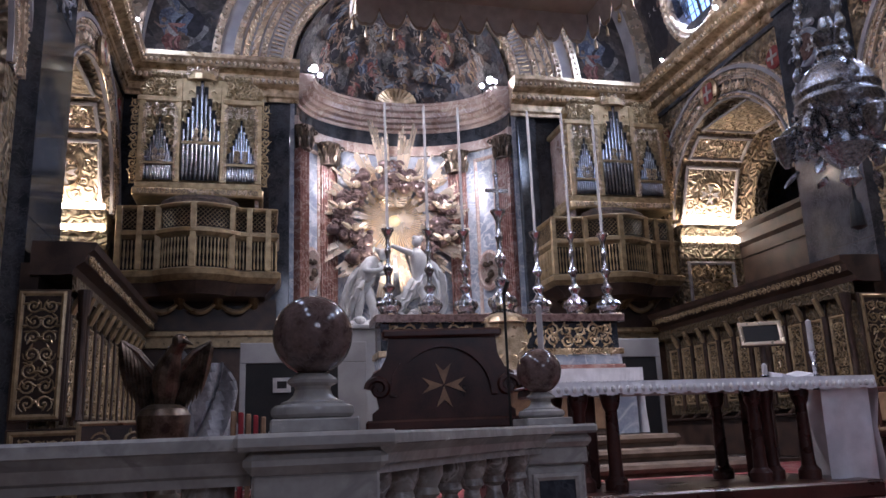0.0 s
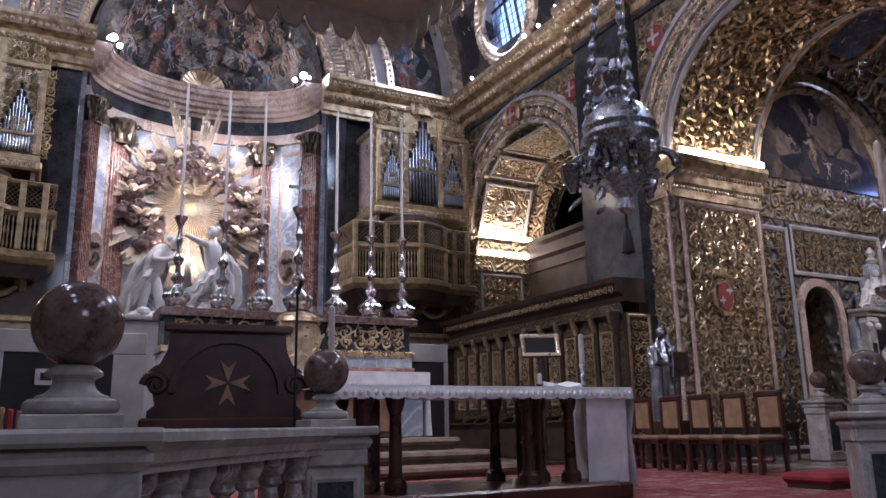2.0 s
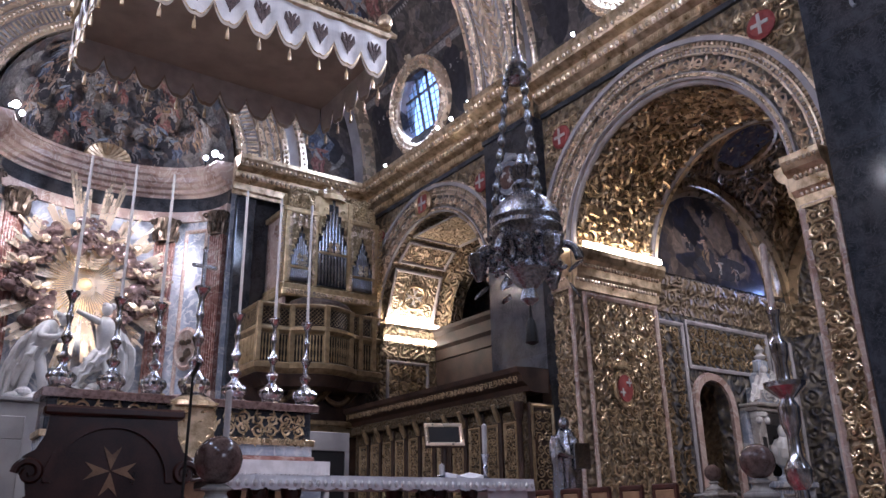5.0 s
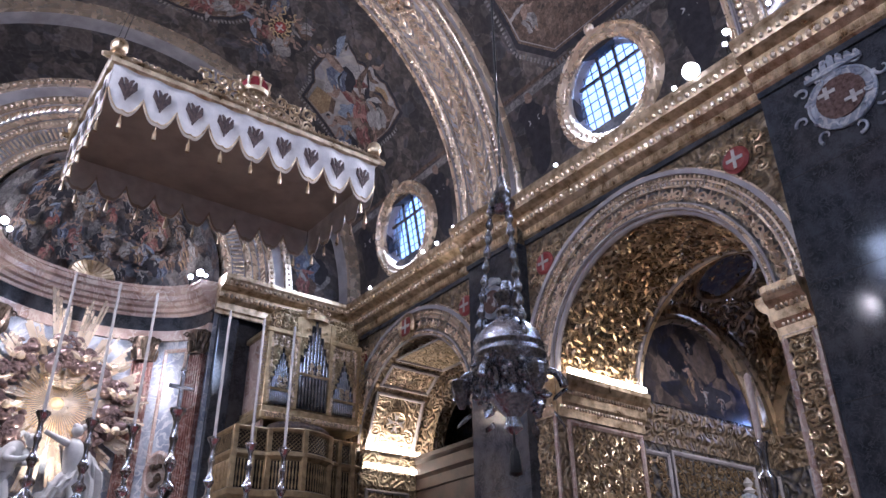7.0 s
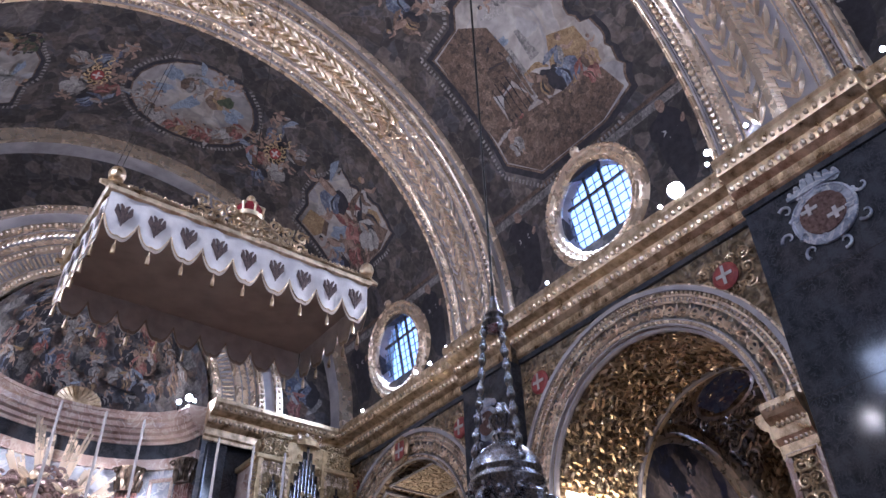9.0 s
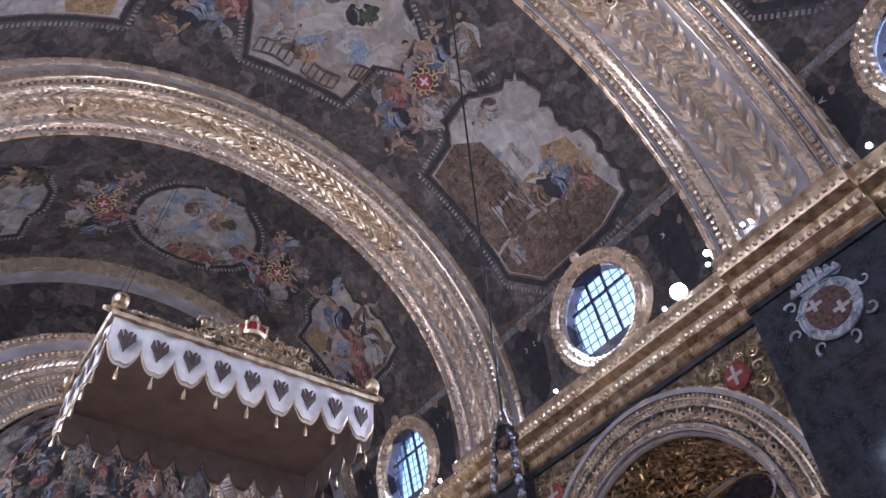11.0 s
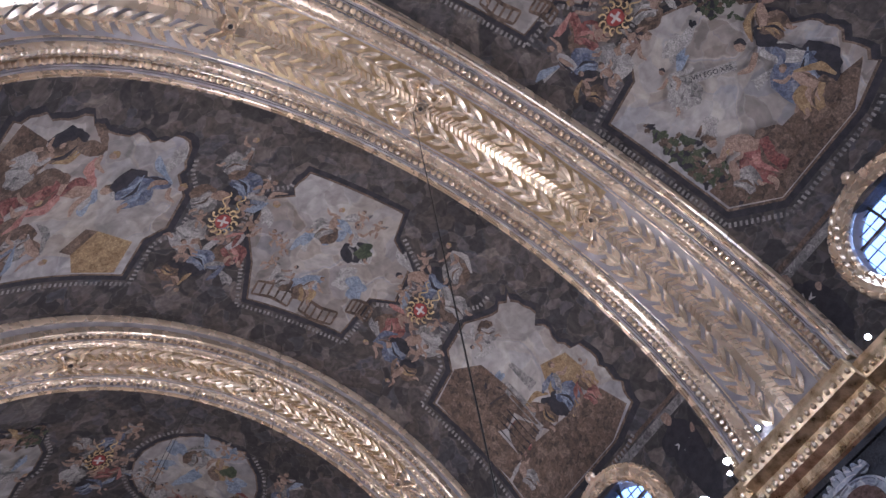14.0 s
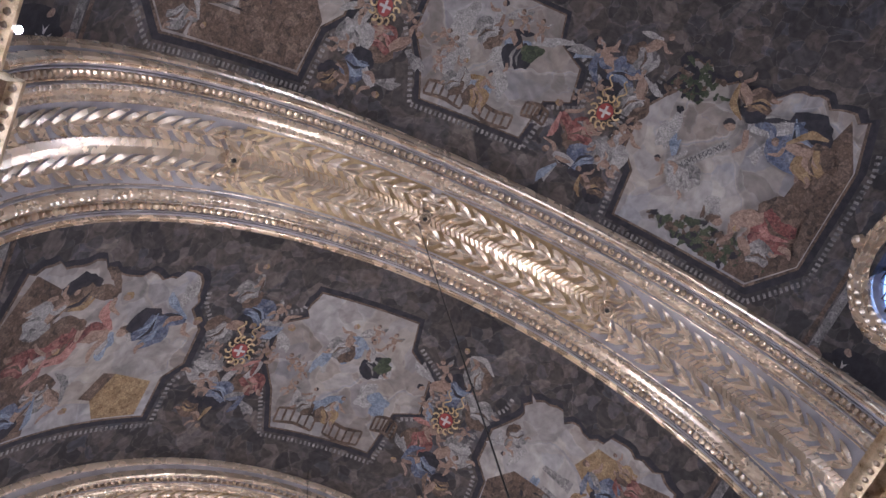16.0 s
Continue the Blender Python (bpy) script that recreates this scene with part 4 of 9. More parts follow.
# ---------------------------------------------------------------- painting
class Painting:
    """Flat painted shapes on a curved ground, one layer for each paint; every stroke lies a hair above the last."""

    def __init__(self, th, fn, seed, base=0.012, step=0.0003):
        self.th, self.fn, self.rnd, self.lev, self.step = th, fn, random.Random(seed), base, step
        self.layers = {}

    def put(self, paint, pts):
        self.lev += self.step
        P = np.array(pts, float)
        n = len(P)
        rows = np.concatenate([P, (P + P.mean(0)) / 2, [P.mean(0)]])
        v = np.column_stack([rows, np.full(len(rows), self.lev)])
        f = [(i, (i + 1) % n, n + (i + 1) % n, n + i) for i in range(n)] + [(n + i, n + (i + 1) % n, 2 * n) for i in range(n)]
        self.layers.setdefault(paint, M()).add(v, f)

    def limb(self, paint, pts, widths, rough=0.06):
        """A tapered stroke along a bent line, with round ends and a wavering edge."""
        P = np.array(pts, float)
        k = 5 * (len(P) - 1) + 1
        t = np.linspace(0, len(P) - 1, k)
        Q = np.stack([np.interp(t, range(len(P)), P[:, i]) for i in (0, 1)], 1)
        for _ in range(2):
            Q[1:-1] = (Q[:-2] + 2 * Q[1:-1] + Q[2:]) / 4
        W = np.interp(t, range(len(P)), widths) * np.sin(np.pi * (0.10 + 0.80 * np.linspace(0, 1, k))) ** 0.45
        W = W * (1 + np.array([self.rnd.uniform(-rough, rough) for _ in range(k)]))
        T = np.gradient(Q, axis=0)
        T /= np.linalg.norm(T, axis=1)[:, None] + 1e-9
        N = np.stack([-T[:, 1], T[:, 0]], 1)
        self.put(paint, np.concatenate([Q + N * W[:, None], (Q - N * W[:, None])[::-1]]))

    def patch(self, paint, u, v, w, h, turn=0.0, rough=0.2, k=20):
        t = np.linspace(0, 2 * np.pi, k, endpoint=False)
        p = [self.rnd.uniform(0, 6.28) for _ in range(3)]
        q = 1 + rough * (0.7 * np.sin(2 * t + p[0]) + 0.6 * np.sin(3 * t + p[1]) + 0.5 * np.sin(5 * t + p[2]))
        a, b = w * q * np.cos(t), h * q * np.sin(t)
        c, s = math.cos(turn), math.sin(turn)
        self.put(paint, np.stack([u + a * c - b * s, v + a * s + b * c], 1))

    def figure(self, u, v, s, turn, robe, wings=False, bare=0.5, seated=True):
        """A draped figure about s metres tall: cloth with folds, limbs, torso, head and hair."""
        r = self.rnd
        c, d = math.cos(turn), math.sin(turn)
        m = r.choice((-1, 1))
        at = lambda x, y: (u + s * (m * x * c - y * d), v + s * (m * x * d + y * c))
        run_of = lambda *p: [at(*q) for q in p]
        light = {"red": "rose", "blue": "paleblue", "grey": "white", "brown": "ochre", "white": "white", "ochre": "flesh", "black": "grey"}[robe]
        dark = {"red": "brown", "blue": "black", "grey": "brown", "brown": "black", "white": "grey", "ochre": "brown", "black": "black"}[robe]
        lean = r.uniform(0.0, 0.22)
        sh, hd = (0.06 + lean, 0.40), (0.10 + lean * 1.4, 0.55)
        kn, ft = ((0.30, 0.02), (0.28, -0.36)) if seated else ((0.12, -0.26), (-0.04, -0.56))
        if wings:
            for q in (0.5, 1.0):
                self.limb(r.choice(("grey", "paleblue", "white")), run_of((0.0, 0.34), (-0.20, 0.50 + 0.16 * q), (-0.36, 0.42 + 0.34 * q)), [0.04 * s, 0.09 * s, 0.02 * s])
        self.limb(dark, run_of((-0.10, 0.12), (-0.16, -0.14), (-0.06, -0.40)), [0.10 * s, 0.17 * s, 0.13 * s], 0.15)
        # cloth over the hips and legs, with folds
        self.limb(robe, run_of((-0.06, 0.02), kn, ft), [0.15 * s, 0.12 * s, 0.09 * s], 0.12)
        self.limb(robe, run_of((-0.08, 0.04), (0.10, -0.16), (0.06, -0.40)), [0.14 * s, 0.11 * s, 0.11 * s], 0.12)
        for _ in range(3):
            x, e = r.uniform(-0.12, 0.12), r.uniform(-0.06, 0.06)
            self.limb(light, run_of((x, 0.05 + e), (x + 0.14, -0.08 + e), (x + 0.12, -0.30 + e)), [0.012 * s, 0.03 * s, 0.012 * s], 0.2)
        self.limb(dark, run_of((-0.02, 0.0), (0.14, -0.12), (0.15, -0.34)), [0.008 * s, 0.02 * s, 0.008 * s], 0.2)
        self.limb("flesh", run_of((ft[0], ft[1] + 0.10), (ft[0] + 0.01, ft[1] - 0.03), (ft[0] + 0.10, ft[1] - 0.07)), [0.045 * s, 0.036 * s, 0.02 * s])
        # torso, arms, head
        body = "flesh" if r.random() < bare else r.choice((robe, "white", "grey"))
        self.limb(body, run_of((-0.02, 0.02), (0.02 + lean * 0.5, 0.22), sh), [0.10 * s, 0.115 * s, 0.085 * s])
        self.limb("brown" if body == "flesh" else dark, run_of((-0.08, 0.05), (-0.07 + lean * 0.5, 0.22), (sh[0] - 0.09, 0.38)), [0.01 * s, 0.03 * s, 0.015 * s])
        reach = r.uniform(-0.2, 0.35)
        self.limb("flesh", run_of((sh[0] + 0.04, 0.38), (sh[0] + 0.18, 0.24 + reach * 0.4), (sh[0] + 0.32, 0.26 + reach)), [0.045 * s, 0.037 * s, 0.022 * s])
        self.limb(robe if r.random() < 0.5 else "flesh", run_of((sh[0] - 0.07, 0.37), (sh[0] - 0.16, 0.18), (sh[0] - 0.02 - reach * 0.5, 0.06)), [0.05 * s, 0.045 * s, 0.025 * s])
        if r.random() < 0.7:
            self.limb(light if r.random() < 0.5 else robe, run_of((sh[0] - 0.02, 0.42), (-0.20, 0.30), (-0.34, 0.08 + r.uniform(-.2, .3))), [0.03 * s, 0.07 * s, 0.03 * s], 0.2)
        self.patch("flesh", *at(*hd), 0.058 * s, 0.070 * s, turn, 0.05, 14)
        self.limb(r.choice(("brown", "black", "ochre")), run_of((hd[0] + 0.03, hd[1] + 0.065), (hd[0] - 0.045, hd[1] + 0.05), (hd[0] - 0.06, hd[1] - 0.03)), [0.022 * s, 0.03 * s, 0.018 * s])

    def cherub(self, u, v, s, turn):
        """A small bare child-like shape with short wings."""
        r = self.rnd
        c, d = math.cos(turn), math.sin(turn)
        run_of = lambda *p: [(u + s * (x * c - y * d), v + s * (x * d + y * c)) for x, y in p]
        self.limb("grey", run_of((0, .1), (-.22, .22), (-.34, .34)), [.03 * s, .08 * s, .02 * s])
        self.limb("flesh", run_of((0, -.08), (.02, .1), (.03, .2)), [.11 * s, .12 * s, .08 * s])
        for x in (-1, 1):
            self.limb("flesh", run_of((.06 * x, -.1), (.15 * x + .05, -.22), (.1 * x, -.4)), [.075 * s, .06 * s, .03 * s])
            self.limb("flesh", run_of((.07 * x, .18), (.2 * x, .16), (.26 * x, r.uniform(-.02, .35))), [.05 * s, .04 * s, .025 * s])
        self.patch("flesh", *run_of((.04, .32))[0], .085 * s, .09 * s, 0, .05, 14)
        self.limb("brown", run_of((.09, .40), (0, .41), (-.05, .32)), [.02 * s, .04 * s, .02 * s])

    def done(self):
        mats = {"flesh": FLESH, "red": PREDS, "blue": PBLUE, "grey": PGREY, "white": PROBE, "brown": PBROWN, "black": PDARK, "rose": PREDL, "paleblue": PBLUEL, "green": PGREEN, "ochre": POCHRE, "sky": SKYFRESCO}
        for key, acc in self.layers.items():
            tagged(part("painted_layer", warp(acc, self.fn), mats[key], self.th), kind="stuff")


# ---------------------------------------------------------------- side bays
for sx in (1, -1):
    # first bay: shallow recess behind the choir stalls
    yc, r = BAYS[1]
    xb = HW + 2.0
    m = wall_with_arch(yc - r - 1.2, yc + r + 1.2, yc, 1.75, ZA + 0.1, 11.2, sx * xb, sx * (xb + 0.4), ZA + 0.1)
    structure("wall_bay", m, CARVED, "inner wall of the choir recess with a small arch", "wall")
    m = M().box(min(sx * xb, sx * (xb + 0.4)), max(sx * xb, sx * (xb + 0.4)), yc - r - 1.2, yc + r + 1.2, 0, ZA + 0.1)
    structure("wall_screen", m, UMBER, "brown painted wall above the choir stalls", "wall")
    structure("wall_bay_back", M().box(min(sx * 11.2, sx * 11.5), max(sx * 11.2, sx * 11.5), yc - 4, yc + 4, 0, 12), APSEFRESCO, "dim painted wall behind the small arch", "wall")
    structure("ceiling_bay", M().box(min(sx * 9.6, sx * 11.4), max(sx * 9.6, sx * 11.4), yc - 4, yc + 4, 11.2, 11.4), GREYSTONE, "dim ceiling behind the small arch", "ceiling")
    for ye in (yc - 4, yc + 4):
        structure("wall_bay_end", M().box(min(sx * 9.6, sx * 11.4), max(sx * 9.6, sx * 11.4), ye - 0.1, ye + 0.1, 0, 11.3), GREYSTONE, "dim end wall behind the small arch", "wall")
    # soffit of the recess: framed panels of scrolls
    for k, (a0, a1) in enumerate(((4, 40), (44, 62), (66, 114), (118, 136), (140, 176))):
        am, span = radians((a0 + a1) / 2), radians(a1 - a0) * r
        fn = (lambda am: lambda u, v, n: np.stack([sx * (HW + 1.0 + u), yc + (r - n) * np.cos(am + v / r), ZA + (r - n) * np.sin(am + v / r)], 1))(am)
        th = panel("soffit_panel", "gilded arch soffit panel with leaf scrolls", 1.7, span, fn, 40 + k, 0.17, CARVEDPALE, PALEGOLD, GREYSTONE)
        if k in (0, 4):
            part("medallion", warp(M().lathe([(0.42, 0), (0.42, 0.10), (0.36, 0.13), (0.32, 0.09)], n=24), lambda u, v, n: fn(u, v, n + 0.03)), GOLD, th, "", True)
            part("cross", warp(star8(0.33, 0.12, 0.03), fn), PWHITE, th, "white eight-pointed cross")
    # end jamb: lit cornice and carved panel
    ye = yc + r
    th = thing("impost_cornice", "pale impost cornice with a hidden strip light", "cornice", kind="structure", at=(0, 0, 0))
    prof = [(0, 6.15), (0.05, 6.15), (0.07, 6.45), (0.16, 6.55), (0.18, 6.85), (0.30, 6.95), (0.34, 7.05), (0.0, 7.08)]
    part("moulding", run(prof, [(sx * (HW + 0.0), ye, 0, -1), (sx * xb, ye, 0, -1)]), CARVEDPALE, th)
    # glowing boxes made tall and doubled to imitate the brightly lit cornice face
    part("strip_light", M().box(min(sx * (HW + 0.05), sx * (xb - 0.1)), max(sx * (HW + 0.05), sx * (xb - 0.1)), ye - 0.32, ye - 0.26, 7.09, 7.20), LED, th, "warm strip light")
    part("strip_light", M().box(min(sx * (HW + 0.05), sx * (xb - 0.1)), max(sx * (HW + 0.05), sx * (xb - 0.1)), ye - 0.24, ye - 0.19, 6.60, 6.72), LED, th, "warm strip light")
    lamp("strip_glow", "AREA", (sx * (HW + 1.0), ye - 0.2, 7.15), (sx * (HW + 1.0), ye - 1.0, 9.5), 16, WARM, 1.6, 0.1)
    part("moulding", run(prof, [(sx * xb, yc - r, -sx, 0), (sx * xb, ye, -sx, 0)]), UMBER, th)
    panel("jamb_panel", "gilded carved panel under the lit impost cornice", 1.5, 1.9, facing_west(sx * (HW + 0.95), ye, 5.1), 61, 0.2, CARVED, OLDGOLD, GREYSTONE)
    th = thing("arch_keystone", "oval gilded keystone shield over the small arch", "keystone", kind="structure")
    fn = facing_axis(sx * (HW - 0.12), yc, ZA + r + 0.35, sx)
    part("shield", warp(M().lathe([(0.36, 0), (0.40, 0.08), (0.33, 0.13), (0.28, 0.08)], n=24), fn), GOLD, th, "", True)
    part("field", warp(M().box(-0.2, 0.2, -0.25, 0.25, 0.08, 0.10), fn), SHIELDRED, th)
    part("cross", warp(M().box(-0.18, 0.18, -0.04, 0.04, 0.10, 0.115).box(-0.04, 0.04, -0.22, 0.22, 0.117, 0.122), fn), PWHITE, th)
    # spandrels over both arches
    for i, (yb, rb) in enumerate(BAYS):
        for s in (-1, 1):
            fn = facing_axis(sx * (HW - 0.015), yb + s * 2.55, 9.75, sx)
            th = thing("spandrel_relief", "gilded spandrel carving with red and white shields", "carving", "spandrel carvings")
            tagged(part("scrollwork", warp(scrolls(1.15, 0.9, 0.15, 70 + i + s), fn), OLDGOLD, th, "", True), kind="stuff")
            part("shield", warp(M().lathe([(0.26, 0.03), (0.28, 0.08), (0.22, 0.12)], n=18), fn), SHIELDRED, th)
            part("cross", warp(M().box(-0.17, 0.17, -0.035, 0.035, 0.12, 0.135).box(-0.035, 0.035, -0.2, 0.2, 0.137, 0.142), fn), PWHITE, th)

# second bay, south: a deep chapel
yc, r = BAYS[0]
XJ, XW = HW + 2.7, 16.4
YF, YN = yc + r + 0.35, yc - r - 0.6
CX = 12.95
prof = [(0, 6.2), (0.05, 6.2), (0.06, 6.4), (0.14, 6.5), (0.16, 6.72), (0.28, 6.82), (0.34, 6.95), (0.34, 7.05), (0.0, 7.08)]
th = thing("impost_cornice", "gilded impost cornice of the chapel with a strip light", "cornice", kind="structure")
part("moulding", run(prof, [(HW, yc + r, 0, -1), (XJ, yc + r, 0, -1)]), GOLD, th)
eggs = M()
for i in range(28):
    q = HW + 0.05 + i * 0.093
    eggs.ball((q, yc + r - 0.18, 6.72), 0.042, 6, 4, 1.3)
    eggs.ball((q, yc + r - 0.08, 6.42), 0.034, 6, 4, 1.5)
tagged(part("egg_moulding", eggs, PALEGOLD, th, "", True), kind="stuff")
# strip made taller than a lamp, glowing in place of the lit cornice edge
part("strip_light", M().box(HW + 0.1, XJ - 0.1, yc + r - 0.33, yc + r - 0.27, 7.09, 7.20), LED, th, "warm strip light")
lamp("strip_glow", "AREA", (HW + 1.4, yc + r - 0.25, 7.16), (HW + 1.4, yc + r - 1.2, 9.5), 1.2, WARM, 2.2, 0.1)
part("moulding", run(prof, [(HW, yc - r, 0, 1), (XJ, yc - r, 0, 1)]), GOLD, th)
part("moulding", run([(o * 0.8, z + 0.0) for o, z in prof], [(XJ, YF, 0, -1), (XW, YF, 0, -1)]), CARVED, th)
part("moulding", run([(o * 0.8, z) for o, z in prof], [(XW, YF, -1, 0), (XW, YN, -1, 0)]), CARVED, th)


def wall_x(x0, x1, xc, rr, zs, ztop, y0, y1, z0):
    w = wall_with_arch(x0, x1, xc, rr, zs, ztop, y0, y1, z0)
    w.v = [v[:, [1, 0, 2]] for v in w.v]
    return w


structure("wall_chapel_far", wall_x(XJ, XW + 0.3, 12.4, 0.62, 4.05, 11.6, YF, YF + 0.35, 0), CARVEDBLUE, "carved chapel side wall of gold on blue-grey ground", "wall")
structure("wall_chapel_recess", M().box(11.4, 13.4, YF + 0.9, YF + 1.0, 0, 5.5).box(11.4, 11.7, YF + 0.35, YF + 0.9, 0, 5.5).box(13.1, 13.4, YF + 0.35, YF + 0.9, 0, 5.5).box(11.4, 13.4, YF + 0.35, YF + 1.0, 5.5, 5.7), CARVED, "dim back of the doorway recess", "wall")
structure("wall_chapel_back", M().box(XW, XW + 0.3, YN, YF + 0.3, 0, 11.6), CARVEDBLUE, "carved end wall of the chapel", "wall")
structure("wall_chapel_near", M().box(XJ, XW, YN - 0.3, YN, 0, 11.6), CARVED, "carved near wall of the chapel", "wall")
structure("ceiling_chapel", M().box(XJ - 0.05, XW + 0.3, YN - 0.3, YF + 0.35, 11.6, 11.8), GREYSTONE, "plain slab over the side chapel", "ceiling")
th = thing("door_frame", "pale stone frame of the arched chapel doorway", "door frame", kind="structure")
part("frame", arch([(0.62, 0), (0.62, -0.08), (0.78, -0.10), (0.82, 0)], (12.4, YF, 4.05), n=24), PINKMARBLE, th)
for s in (-1, 1):
    part("jamb", M().box(12.4 + s * 0.72 - 0.1, 12.4 + s * 0.72 + 0.1, YF - 0.09, YF, FL, 4.05), PINKMARBLE, th)
# chapel soffit: one carved surface between two edge mouldings
fn = lambda u, v, n: np.stack([HW + 1.38 + u, yc + (r - n) * np.cos(math.pi / 2 + v / r), ZA + (r - n) * np.sin(math.pi / 2 + v / r)], 1)
th = thing("arch_soffit", "arch soffit carved all over with gilded acanthus", "carving", "carved wall panels")
tagged(part("scrollwork", warp(scrolls(2.3, math.pi * r - 0.3, 0.30, 91, 8, 0.13), lambda u, v, n: fn(u, v, n + 0.012)), OLDGOLD, th, "carved gilded acanthus leaves", True), kind="stuff")
tagged(part("leaf_sprays", warp(scrolls(2.3, math.pi * r - 0.3, 0.19, 92, 6, 0.10), lambda u, v, n: fn(u, v, n + 0.004)), OLDGOLD, th, "", True), kind="stuff")
for u0 in (-1.3, 1.27):
    part("edge_moulding", arch([(r - 0.0, u0 - 0.07), (r - 0.05, u0 - 0.06), (r - 0.07, u0), (r - 0.05, u0 + 0.06), (r, u0 + 0.07)], (HW + 1.38, yc, ZA), "x", n=48), GREYSTONE, th, "", True)
# chapel vault: painted fields between carved ribs
CCX, CCY, CHX, CHY = (XJ + XW) / 2, (YF + YN) / 2, (XW - XJ) / 2, (YF - YN) / 2
CVR = math.hypot(CHX, CHY) + 0.02


def sail(u, v, n):
    """Plan offsets on the sail vault, n towards the middle."""
    q = CVR - n
    return np.stack([CCX + u, CCY + v, 6.95 + np.sqrt(np.maximum(q * q - u * u - v * v, 0.0))], 1)


def sail_sheet(u0, u1, v0, v1, n0, n1, k=22):
    m = M()
    us, vs = np.linspace(u0, u1, k), np.linspace(v0, v1, k)
    for n in (n0, n1):
        m.tube([sail(np.full(k, u), vs, np.full(k, n)) for u in us], False, False)
    return m


structure("ceiling_vault", sail_sheet(-CHX, CHX, -CHY, CHY, 0.0, -0.15), CARVED, "gilded and painted sail vault of the side chapel", "ceiling", True)
th = thing("vault_carving", "gilded acanthus carving and moulded frames on the chapel vault", "carving", "carved wall panels")
tagged(part("scrollwork", warp(scrolls(2 * CHX - 0.3, 2 * CHY - 0.3, 0.27, 121, 6, 0.13), lambda u, v, n: sail(u, v, n + 0.01)), OLDGOLD, th, "", True), kind="stuff")
for su, sv in ((1, 0), (-1, 0), (0, 1), (0, -1), (0, 0)):
    field = sail_sheet(su * 1.75 - 0.62, su * 1.75 + 0.62, sv * 1.75 - 0.62, sv * 1.75 + 0.62, 0.06, 0.10, 8)
    fd = part("painted_field", field, APSEFRESCO, th, "dim painted field", True)
    ring = []
    for i in range(33):
        a = 2 * math.pi * i / 32
        ring.append([sail(np.array([su * 1.75 + q * math.cos(a)]), np.array([sv * 1.75 + q * math.sin(a)]), np.array([o]))[0] for q, o in ((0.72, 0.06), (0.74, 0.15), (0.82, 0.17), (0.88, 0.06))])
    part("field_frame", M().tube(ring), GOLD, fd, "gilded round frame", True)
for s in (-1, 1):
    part("edge_rib", arch([(CHY - 0.02, 0), (CHY - 0.35, 0), (CHY - 0.38, s * 0.10), (CHY - 0.05, s * 0.12)], (CCX - s * (CHX - 0.02), CCY, 6.95), "x", n=40), OLDGOLD, th, "gilded rib", True)
    part("edge_rib", arch([(CHX - 0.02, 0), (CHX - 0.12, 0), (CHX - 0.15, s * 0.14), (CHX - 0.02, s * 0.2)], (CCX, CCY - s * (CHY - 0.02), 6.95), "y", n=40), OLDGOLD, th, "gilded rib", True)
# lunette painting
th = thing("lunette_painting", "dark arched oil painting in a gilded frame", "painting")
a = np.linspace(0, math.pi, 33)
half = lambda rr, y: [(CX + rr * math.cos(t), y, 7.22 + rr * math.sin(t)) for t in a]
part("canvas", M().tube([half(2.42, YF - 0.03), half(2.42, YF - 0.045)], True), OILPAINT, th)
part("frame", arch([(2.38, 0), (2.38, -0.10), (2.48, -0.16), (2.55, -0.08), (2.62, -0.20), (2.85, -0.22), (2.9, 0)], (CX, YF - 0.02, 7.22), n=40), OLDGOLD, th, "gilded arched frame")
p = Painting(th, facing_west(CX, YF - 0.046, 7.22), 8, 0.002)
p.patch("black", 0.5, 0.5, 0.9, 0.35, 0.1)
p.figure(-0.05, 0.85, 0.85, 0.1, "brown", False, 0.9, False)
for u, v, s, robe in ((-0.75, 0.95, 0.45, "black"), (0.45, 0.45, 0.5, "black"), (0.05, 1.75, 0.45, "black"), (1.1, 0.4, 0.4, "black")):
    p.figure(u, v, s, 0.2, robe, False, 0.5)
p.done()
# carved panels on the far jamb and side wall
panel("jamb_panel", "tall gilded panel of acanthus scrolls on the chapel jamb", 2.35, 5.2, facing_west(HW + 1.4, yc + r - 0.01, 3.55), 131, 0.165)
panel("jamb_panel", "gilded panel of acanthus scrolls on the near chapel jamb", 2.35, 5.2, lambda u, v, n: np.stack([HW + 1.4 + u, yc - r + 0.01 + n, 3.55 + v], 1), 135, 0.26)
fn = facing_west(HW + 1.15, yc + r - 0.10, 4.15)
shield(fn, 0.62, 0.78, (OLDGOLD, SHIELDRED, PWHITE), label="red shield with crown held by carved figures")
for w, x0, sd in ((1.15, 10.95, 141), (1.05, 15.6, 142)):
    panel("wall_panel", "carved chapel wall panel, worn gold on blue ground", w, 5.0, facing_west(x0, YF - 0.01, 3.5), sd, 0.17, CARVEDBLUE, STALLGOLD, GREYSTONE)
panel("wall_panel", "carved chapel wall panel over the doorway", 3.4, 1.2, facing_west(13.3, YF - 0.01, 5.5), 143, 0.16, CARVEDBLUE, STALLGOLD, GREYSTONE)
panel("wall_panel", "carved panel on the chapel end wall", 4.6, 5.0, lambda u, v, n: np.stack([XW - n, (YF + YN) / 2 + u, 3.6 + v], 1), 144, 0.3, CARVEDBLUE, STALLGOLD, GREYSTONE)
